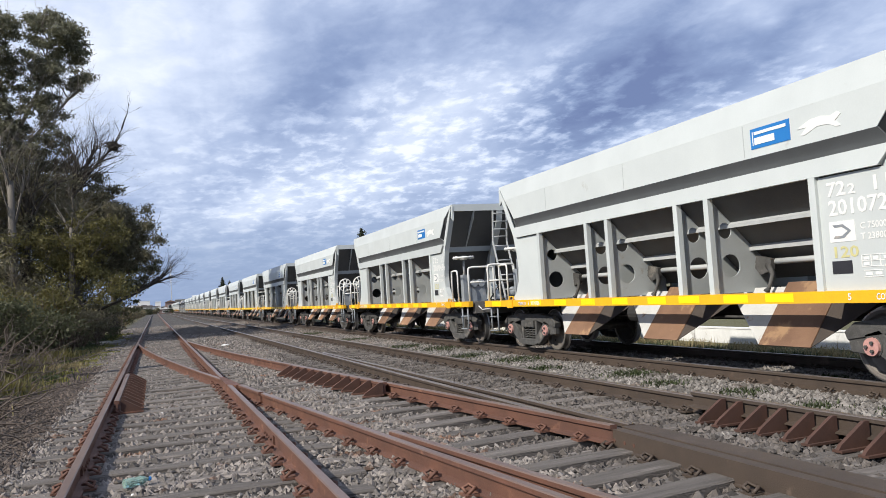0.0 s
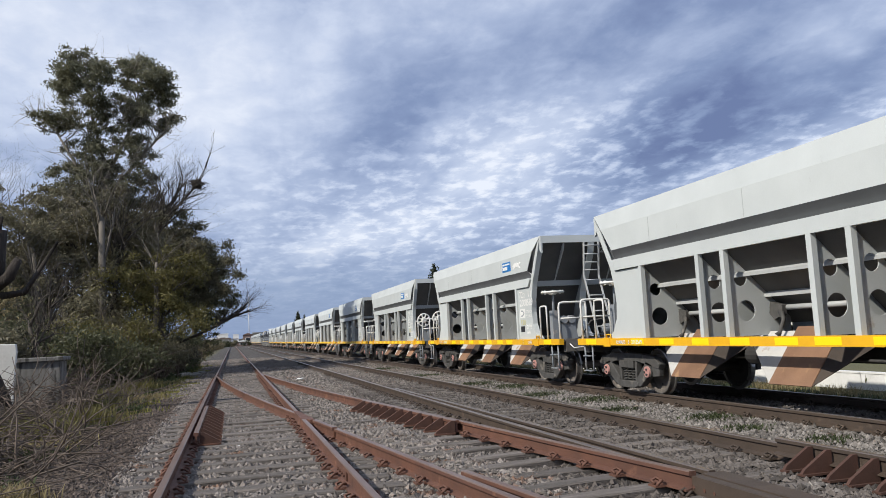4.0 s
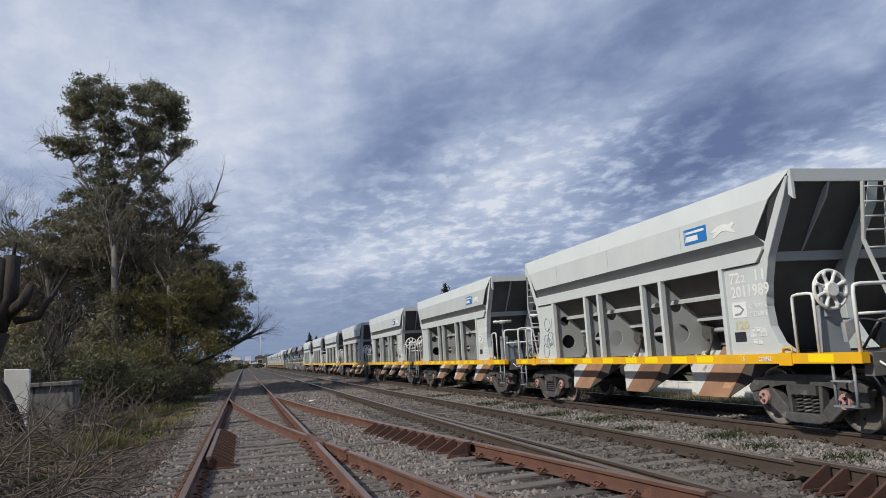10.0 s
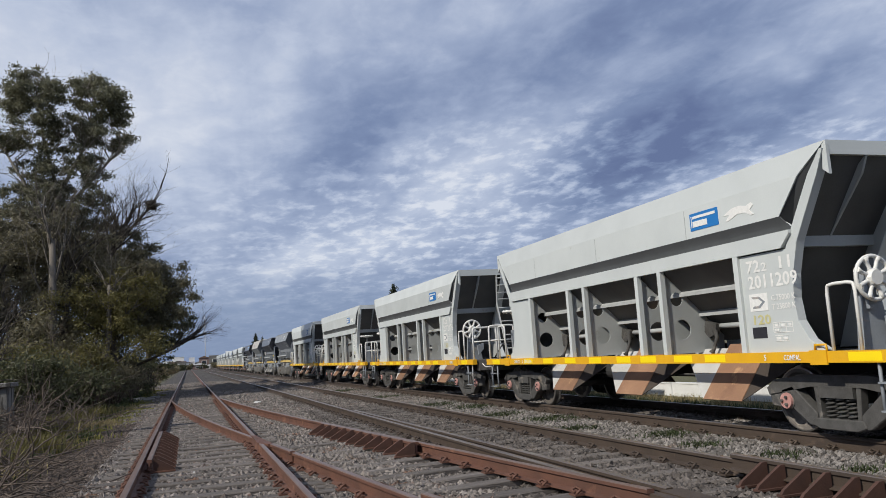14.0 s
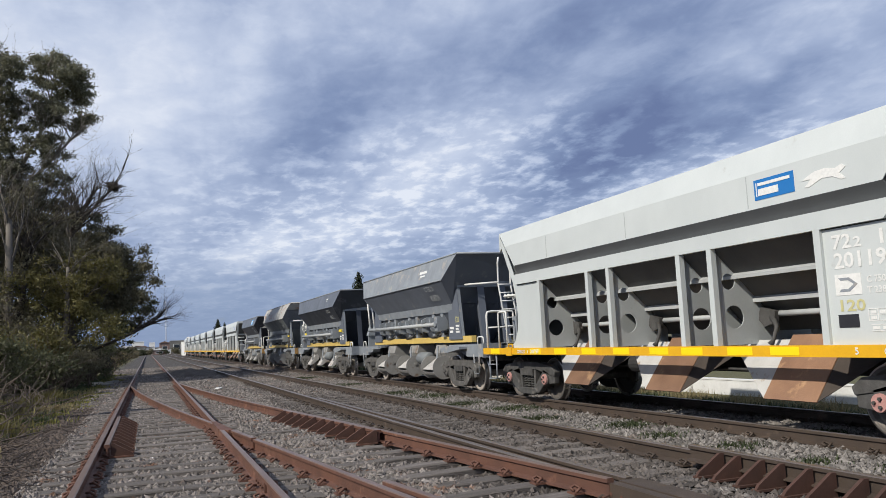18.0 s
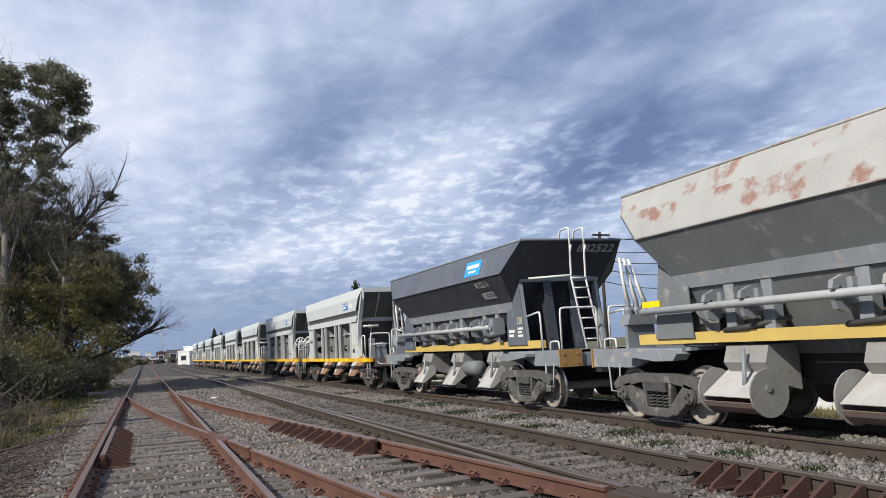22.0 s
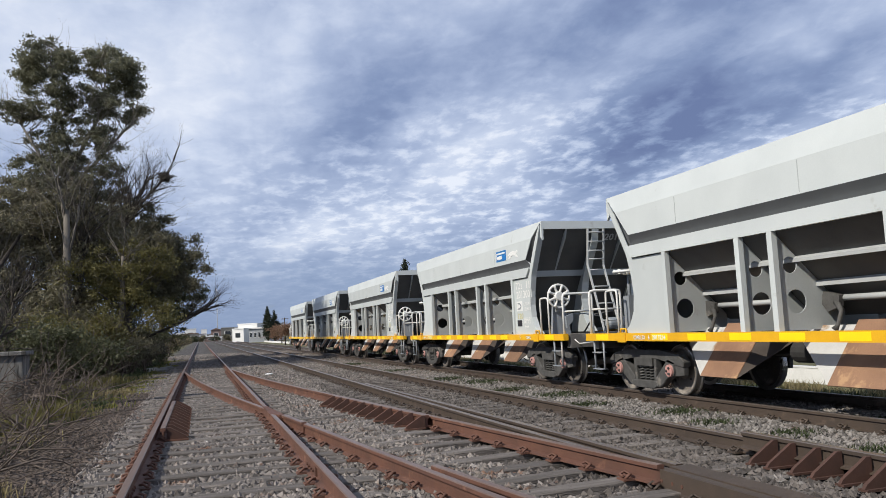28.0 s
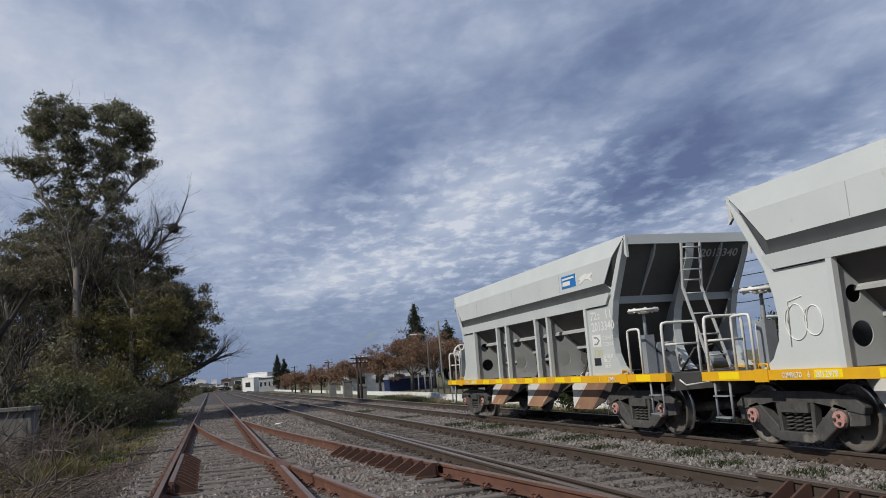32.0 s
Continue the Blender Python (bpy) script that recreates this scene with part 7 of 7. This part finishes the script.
def old_trunk():
    root = tagged(new("old_tree_stump"), "thick lopped dark trunk with sawn limbs", "tree")
    bm = bmesh.new()
    tube(bm, [(-6.2, 20, -0.3), (-6.0, 20, 0.8), (-5.85, 20, 1.8), (-5.6, 20, 2.6)], [0.55, 0.46, 0.43, 0.42], 12)
    rng = random.Random(2)
    for pts, r in (([(-5.6, 20, 2.4), (-5.45, 20, 3.2), (-5.42, 20, 4.25)], (0.30, 0.24, 0.2)), ([(-5.5, 20, 2.6), (-5.2, 20, 3.3), (-5.12, 20, 4.3)], (0.24, 0.2, 0.17)), ([(-5.12, 20, 4.2), (-5.08, 20, 4.6)], (0.05, 0.02)),
                   ([(-5.3, 20, 2.9), (-4.9, 19.9, 3.2), (-4.7, 19.9, 3.6)], (0.16, 0.14, 0.12)), ([(-5.1, 20, 2.8), (-4.6, 20, 2.85), (-4.3, 20, 3.3), (-3.9, 20, 4.0)], (0.10, 0.07, 0.05, 0.02)), ([(-5.9, 20, 2.2), (-6.5, 20, 3.0), (-6.9, 20, 3.9)], (0.26, 0.2, 0.15)),
                   ([(-5.75, 19.8, 1.9), (-5.3, 19.6, 1.2), (-5.0, 19.5, 0.5), (-4.9, 19.5, 0.0)], (0.10, 0.2, 0.24, 0.26))):
        tube(bm, pts, list(r), 9)
    for v in bm.verts:
        v.co += Vector((rng.gauss(0, 0.018), rng.gauss(0, 0.018), rng.gauss(0, 0.018)))
    part("trunk", bm, stumpbark, root)
    blobs = [(-6.2 + rng.gauss(0, 0.35), 19.6 + rng.gauss(0, 0.2), 0.6 + rng.uniform(-0.5, 0.8), 0.25, 0.2, 0.2) for i in range(16)]
    leaves("ivy", root, darkgreen, blobs, 3500, 0.07, 19, "dark ivy at the foot")


def trough():
    root = tagged(new("concrete_trough"), "weathered grey concrete trough with dark streaks and a flat lid", "trough")
    bm = bmesh.new()
    box(bm, -5.30, -4.22, 22.0, 22.8, -0.2, 1.22)
    bmesh.ops.bevel(bm, geom=bm.edges[:], offset=0.02, segments=2, affect="EDGES")
    part("body", bm, mat("streaked_concrete", (0.21, 0.205, 0.195), (0.12, 0.115, 0.108), 0.9, scale=2, bump=0.3, grain=24, spots=(0.045, 0.043, 0.04), spot_at=0.52, spot_scale=1.6, stretch=(5, 5, 0.7)), root)
    bm = bmesh.new()
    box(bm, -5.38, -4.14, 21.92, 22.88, 1.224, 1.33)
    bmesh.ops.bevel(bm, geom=bm.edges[:], offset=0.015, segments=1, affect="EDGES")
    part("lid", bm, MATS["streaked_concrete"], root, "thin overhanging concrete lid")
    rng = random.Random(8)
    root = tagged(new("white_slab"), "upright whitewashed concrete slab with broken edges", "slab")
    bm = bmesh.new()
    prism(bm, [(-5.52, -0.2), (-5.05, -0.2), (-5.04, 0.7), (-4.98, 1.5), (-4.99, 1.68), (-5.53, 1.71), (-5.55, 0.9)], "y", 20.9, 21.05)
    bmesh.ops.bevel(bm, geom=bm.edges[:], offset=0.012, segments=1, affect="EDGES")
    part("slab", bm, limewash, root)
    root = tagged(new("white_slab"), "broken whitewashed concrete stub", "slab")
    bm = bmesh.new()
    prism(bm, [(-6.2, -0.2), (-5.72, -0.2), (-5.76, 1.2), (-5.98, 1.55), (-6.2, 1.5)], "y", 20.9, 21.05)
    part("slab", bm, limewash, root)
    for x, y, a, s in ((-1.95, 40, 0.3, 0.5), (-2.4, 41.5, 0.9, 0.6), (-1.8, 43, -0.2, 0.4)):
        bm = bmesh.new()
        prism(bm, [(-s, -0.3), (s * 0.8, -0.35), (s, 0.2), (s * 0.2, 0.4), (-s * 0.9, 0.25)], "z", 0, 0.14)
        ob = part("rubble_slab", bm, concrete)
        ob.matrix_world = pose(x, y, -0.1, 4, -5, math.degrees(a))
        tagged(ob, "pale broken concrete slab on the shoulder", "rubble")


def litter():
    paper = mat("crumpled_white_paper", (0.72, 0.72, 0.70), (0.6, 0.6, 0.58), 0.8, scale=20, bump=0.2)
    for x, y, s, seed in ((1.27, 9.1, 0.05, 1), (1.8, 9.45, 0.075, 2), (0.05, 11.9, 0.03, 3), (2.4, 30, 0.1, 4), (-0.2, 6.9, 0.02, 5)):
        bm = bmesh.new()
        r = random.Random(seed)
        bmesh.ops.create_icosphere(bm, subdivisions=2, radius=s)
        for v in bm.verts:
            v.co = Vector((v.co.x * 1.5, v.co.y, v.co.z * 0.45)) * r.uniform(0.7, 1.25)
        ob = part("paper_scrap", bm, paper)
        ob.location = (x, y, ballast_height(x, y) + s * 0.4)
        tagged(ob, "crumpled scrap of white paper on the ballast", "litter", "litter on the ballast")
    bottle = bpy.data.materials.new("clear_green_plastic")
    bottle.use_nodes = True
    b = bottle.node_tree.nodes["Principled BSDF"]
    b.inputs["Base Color"].default_value = (0.55, 0.78, 0.70, 1)
    b.inputs["Roughness"].default_value, b.inputs["Transmission Weight"].default_value, b.inputs["IOR"].default_value = 0.15, 0.75, 1.2
    root = tagged(new("plastic_bottle"), "crushed clear green plastic bottle between sleepers", "bottle")
    bm = bmesh.new()
    lathe(bm, [(0, 0.0), (0.0, 0.036), (0.05, 0.04), (0.10, 0.034), (0.14, 0.04), (0.17, 0.03), (0.195, 0.014), (0.205, 0.014)], 14, "x")
    part("body", bm, bottle, root)
    bm = bmesh.new()
    lathe(bm, [(0.205, 0.017), (0.225, 0.017), (0.225, 0.0)], 12, "x")
    part("cap", bm, MATS["blue_sign_paint"], root, "blue screw cap")
    root.matrix_world = pose(-0.28, 7.05, 0.03, 0, 0, 25)


def low_wall():
    bm = bmesh.new()
    y = -2.0
    root = tagged(new("low_wall"), "low flaking whitewashed wall beside the freight track", "wall", kind="structure")
    while y < 190:
        L = 3.0 if y < 60 else 7.0
        bm = bmesh.new()
        up = 0.0 if y < 52 else 0.10
        box(bm, 14.6, 14.78, y + 0.012, y + L - 0.012, -0.95, up - 0.05)
        box(bm, 14.585, 14.795, y + 0.012, y + L - 0.012, up - 0.048, up - 0.01)
        ob = part("wall_panel", bm, limewash, root)
        y += L


def telegraph_pole(x, y, h, arms, label):
    root = tagged(new("telegraph_pole"), label, "pole")
    bm = bmesh.new()
    tube(bm, [(0, 0, -0.3), (0, 0, h)], [0.10, 0.07], 8)
    part("post", bm, polewood, root)
    for k in range(arms):
        bm = bmesh.new()
        box(bm, -0.55, 0.55, -0.13, -0.07, h - 0.22 - 0.34 * k, h - 0.13 - 0.34 * k)
        arm = part("crossarm", bm, polewood, root)
        for px in (-0.48, -0.2, 0.2, 0.48):
            bm = bmesh.new()
            lathe(bm, [(0, 0.0), (0, 0.025), (0.05, 0.035), (0.09, 0.02), (0.09, 0)], 6, "z", (px, -0.1, h - 0.128 - 0.34 * k))
            part("insulator", bm, housewhite, arm)
    root.matrix_world = pose(x, y, -0.25, 0, 0, 8)


def house(name, label, x, y, w, d, h, wall, roof=None, rise=0.0, windows=3, turn=0, z=-0.3, storeys=1):
    root = tagged(new(name), label, "building")
    bm = bmesh.new()
    box(bm, -w / 2, w / 2, 0, d, 0, h)
    part("wall", bm, wall, root)
    bm = bmesh.new()
    if rise:
        prism(bm, [(-w / 2 - 0.3, h + 0.004), (w / 2 + 0.3, h + 0.004), (0, h + rise)], "y", -0.3, d + 0.3)
    else:
        box(bm, -w / 2 - 0.1, w / 2 + 0.1, -0.1, d + 0.1, h + 0.003, h + 0.25)
    part("roof", bm, roof or wall, root)
    for st in range(storeys):
        for i in range(windows):
            cx = -w / 2 + w * (i + 0.5) / windows
            zz = h / storeys * (st + 0.35)
            bm = bmesh.new()
            box(bm, cx - w / windows * 0.26, cx + w / windows * 0.26, -0.05, 0.02, zz, zz + h / storeys * 0.4)
            win = part("window", bm, housewhite, root)
            bm = bmesh.new()
            box(bm, cx - w / windows * 0.22, cx + w / windows * 0.22, -0.07, -0.052, zz + 0.1, zz + h / storeys * 0.4 - 0.1)
            part("pane", bm, glassdark, win)
    root.matrix_world = pose(x, y, z, 0, 0, turn)


def cypress(x, y, h, r, seed):
    root = tagged(new("cypress_tree"), "slim dark cypress tree", "tree", "cypresses")
    rng = random.Random(seed)
    bm = bmesh.new()
    tube(bm, [(x, y, -0.3), (x, y, h * 0.9)], [0.2, 0.03], 7)
    part("trunk", bm, darkbark, root)
    blobs = []
    for i in range(70):
        f = rng.random()
        rr = r * math.sin(math.pi * min(1, 0.15 + f * 0.85)) ** 0.7 * (1.05 - 0.5 * f)
        a = rng.uniform(0, 6.283)
        blobs.append((x + rr * 0.6 * math.cos(a), y + rr * 0.6 * math.sin(a), h * (0.08 + 0.9 * f), rr * 0.5 + 0.1, rr * 0.5 + 0.1, h * 0.06))
    leaves("crown", root, cypressg, blobs, 9000, 0.16, seed)


def autumn_tree(x, y, h, w, seed, material=None, count=7000):
    root = tagged(new("autumn_tree"), "wide half-bare tree with rusty autumn leaves", "tree", "autumn trees")
    rng = random.Random(seed)
    bm, tips = bmesh.new(), []
    tube(bm, [(x, y, -0.3), (x, y, h * 0.35)], [h * 0.035, h * 0.025], 7)
    for i in range(9):
        a = 2 * math.pi * i / 9
        limb(bm, rng, (x, y, h * rng.uniform(0.2, 0.35)), (math.cos(a) * w / h * 1.4, math.sin(a) * 0.6, 0.75), h * 0.27, h * 0.011, 3, tips, n=4)
    part("trunk", bm, darkbark, root)
    blobs = [(x + rng.gauss(0, w * 0.36), y + rng.gauss(0, w * 0.3), h * (0.62 + rng.gauss(0, 0.15)), 0.5, 0.5, 0.3) for i in range(40)] + [(t.x, t.y, t.z, 0.45, 0.45, 0.3) for t in tips]
    leaves("crown", root, material or autumn, blobs, count, 0.11, seed)


def street_lamp(x, y, h):
    root = tagged(new("street_lamp"), "pale street lamp with a short arm", "lamp post")
    bm = bmesh.new()
    tube(bm, [(0, 0, -0.3), (0, 0, h - 0.2), (-0.1, 0, h), (-1.0, 0, h + 0.12)], [0.08, 0.06, 0.05, 0.04], 8)
    part("post", bm, concrete, root)
    bm = bmesh.new()
    box(bm, -1.55, -0.95, -0.12, 0.12, h + 0.07, h + 0.18)
    part("lantern", bm, housewhite, root)
    root.matrix_world = pose(x, y, -0.25)


def surroundings():
    old_trunk()
    trough()
    litter()
    low_wall()
    telegraph_pole(10.4, 58, 3.3, 2, "dark twin telegraph pole with crossarms")
    telegraph_pole(10.75, 58.6, 3.3, 2, "dark twin telegraph pole with crossarms")
    for x, y, h in ((14.0, 98, 4.0), (14.2, 118, 4.2), (12.6, 125, 4.2)):
        telegraph_pole(x, y, h, 1, "thin dark line pole in the distance")
    cypress(24.5, 95, 9.9, 1.8, 401), cypress(29.3, 97, 7.8, 1.7, 402)
    cypress(16.0, 200, 8.3, 1.25, 403), cypress(17.8, 202, 7.4, 1.3, 404)
    for i, (x, y, h, w) in enumerate(((20.0, 80, 6.1, 4.2), (17.0, 82, 4.8, 3.4), (23.5, 84, 6.4, 3.6), (15.0, 92, 3.6, 3.0), (27, 88, 5.6, 3.4), (13.8, 104, 3.3, 3.0), (13.5, 125, 3.2, 3.2), (31, 84, 5.6, 3.5), (14.5, 150, 3.5, 4), (36, 80, 5.4, 3.6))):
        autumn_tree(x, y, h, w, 410 + i)
    house("bungalow", "low white bungalow with a brown roof behind the trees", 20.2, 92, 9, 8, 2.6, housewhite, rooftile, 1.5, 4)
    house("workshop", "blue sheeted lean-to workshop", 21.0, 84, 5, 3, 1.3, tarp, housegrey, 0, 0)
    house("warehouse", "tall plain white warehouse far along the line", 12.6, 226, 6, 16, 4.9, housewhite, housewhite, 0, 0, turn=-32)
    house("warehouse", "low white annexe beside the tall warehouse", 9.8, 222, 3.4, 12, 3.6, housewhite, housewhite, 0, 1, turn=-32)
    house("warehouse", "grey clad warehouse far along the line", 14.2, 204, 5.2, 14, 3.4, housegrey, housewhite, 0.4, 5, turn=-14)
    hr = random.Random(77)
    for i in range(30):
        w, h = hr.uniform(2.5, 6), hr.uniform(1.8, 4.2)
        house("distant_house", "small pale house far along the line", -9 + 1.05 * i + hr.uniform(-0.6, 0.6), 330 + hr.uniform(0, 120), w, 6, h if i % 5 else h + 2.2, (housewhite, housered, housered, housewhite, concrete)[hr.randrange(5)], (rooftile, housegrey, housewhite)[hr.randrange(3)], hr.choice((0, 0, 0.8)), hr.choice((0, 1, 2)))
    for i in range(9):
        x, y = -8 + 4.6 * i + hr.uniform(-1, 1), 300 + hr.uniform(0, 60)
        bush("distant_bush", "dark clump of trees on the horizon", [(x, y, 1.2, 1.6, 1.2, 8)], darkgreen if i % 2 else olive, 1200, 0.3, 520 + i, (0.5, 1.2), twigs=4)
    for x, y, w, h in ((10.9, 65.5, 0.7, 1.2), (10.6, 72, 0.6, 1.1), (11.3, 61, 0.6, 0.7)):
        bm = bmesh.new()
        box(bm, x - w / 2, x + w / 2, y, y + 0.6, -0.3, h)
        box(bm, x - w / 2 - 0.05, x + w / 2 + 0.05, y - 0.05, y + 0.65, h + 0.003, h + 0.1)
        tagged(part("signal_cabinet", bm, concrete), "grey concrete signal cabinet beside the line", "cabinet", "signal cabinets")
    street_lamp(18.6, 68, 5.0)
    bm = bmesh.new()
    tube(bm, [(20.4, 70, -0.3), (20.3, 70, 6.1)], [0.12, 0.08], 8)
    tagged(part("concrete_post", bm, concrete), "plain concrete line post beside the road", "pole")
    for i in range(16):
        bm = bmesh.new()
        tube(bm, [(15.5 + 0.55 * i, 60 + 0.15 * i, -0.3), (15.5 + 0.55 * i, 60 + 0.15 * i, 1.4)], 0.06, 6)
        tagged(part("fence_post", bm, concrete), "pale concrete fence post", "fence post", "fence posts by the road")
    bm = bmesh.new()
    for i in range(14):
        box(bm, 19.0 + 0.16 * i, 19.12 + 0.16 * i, 58.0, 58.05 + 0.01 * (i % 2), -0.3, 1.3)
    tagged(part("metal_gate", bm, housegrey), "grey corrugated metal gate", "gate")
    # hedge, house and wires behind the freight track
    for i, (x, y, h) in enumerate(((27, 24, 4.2), (31, 25, 5.0), (34, 21, 4.0), (23.5, 25, 3.0), (38, 22, 4.6))):
        bush("garden_bush", "green garden hedge behind the freight track", [(x, y, h * 0.45, 2.0, h * 0.5, 12), (x, y, h * 0.75, 1.4, h * 0.3, 8)], (grassgreen, olive, darkgreen)[i % 3], 9000, 0.10, 450 + i, (0.5, 1.0))
    bush("wall_bush", "green bush in front of the low white wall", [(13.2, 26.5, 0.05, 1.3, 0.5, 10)], grassgreen, 5000, 0.06, 460, (0.25, 0.5), twigs=6)
    house("bungalow", "pale bungalow with a brown roof behind the hedge", 29, 26, 7, 6, 2.4, housewhite, rooftile, 1.4, 2)
    bare_tree("bare_tree", "thin leafless street tree behind the wires", (24.5, 24, 0), (0, 0, 1), 6.5, 471, limbs=12, spread=0.5)
    for x, y, h in ((25.0, 26.5, 7.0), (31.0, 13.0, 7.0), (21.5, 34, 7.0)):
        telegraph_pole(x, y, h, 2, "tall street pole with wires")
    bm = bmesh.new()
    for k, (dz, dx) in enumerate(((6.7, -0.5), (6.7, 0.5), (6.1, -0.4), (5.6, 0.0), (5.1, 0.1), (4.5, 0.05))):
        for (xa, ya), (xb, yb) in (((21.5, 34), (25.0, 26.5)), ((25.0, 26.5), (31.0, 13.0)), ((31, 13), (37, -0.5))):
            pts = []
            for j in range(9):
                f = j / 8
                pts.append((xa + (xb - xa) * f + dx, ya + (yb - ya) * f, dz - 0.25 - 0.45 * 4 * f * (1 - f) * (1 + 0.1 * k)))
            tube(bm, pts, 0.02, 4)
    tagged(part("overhead_wires", bm, black), "sagging black overhead wires", "wires", kind="stuff")
    # thin mast far off
    bm = bmesh.new()
    tube(bm, [(8.5, 420, 0), (8.5, 420, 26)], [0.25, 0.12], 5)
    tagged(part("radio_mast", bm, housewhite), "thin pale radio mast far away", "mast")
    # a dug-over heap of soil by the siding far ahead
    bm = bmesh.new()
    r = random.Random(12)
    bmesh.ops.create_grid(bm, x_segments=30, y_segments=30, size=1)
    for v in bm.verts:
        q = max(0, 1 - v.co.length)
        v.co = Vector((v.co.x * 2.6, v.co.y * 7, q * 0.35 + 0.08 * noise.noise(v.co * 6) * (q > 0) - 0.03))
    ob = part("soil_mound", bm, mat("dark_soil", (0.075, 0.058, 0.045), (0.04, 0.031, 0.025), 0.95, scale=5, bump=1.0, grain=25, spots=(0.11, 0.088, 0.07), spot_at=0.58))
    ob.location = (2.3, 52, -0.05)
    tagged(ob, "low dark heap of soil beside the siding", "soil")


surroundings()
motions()
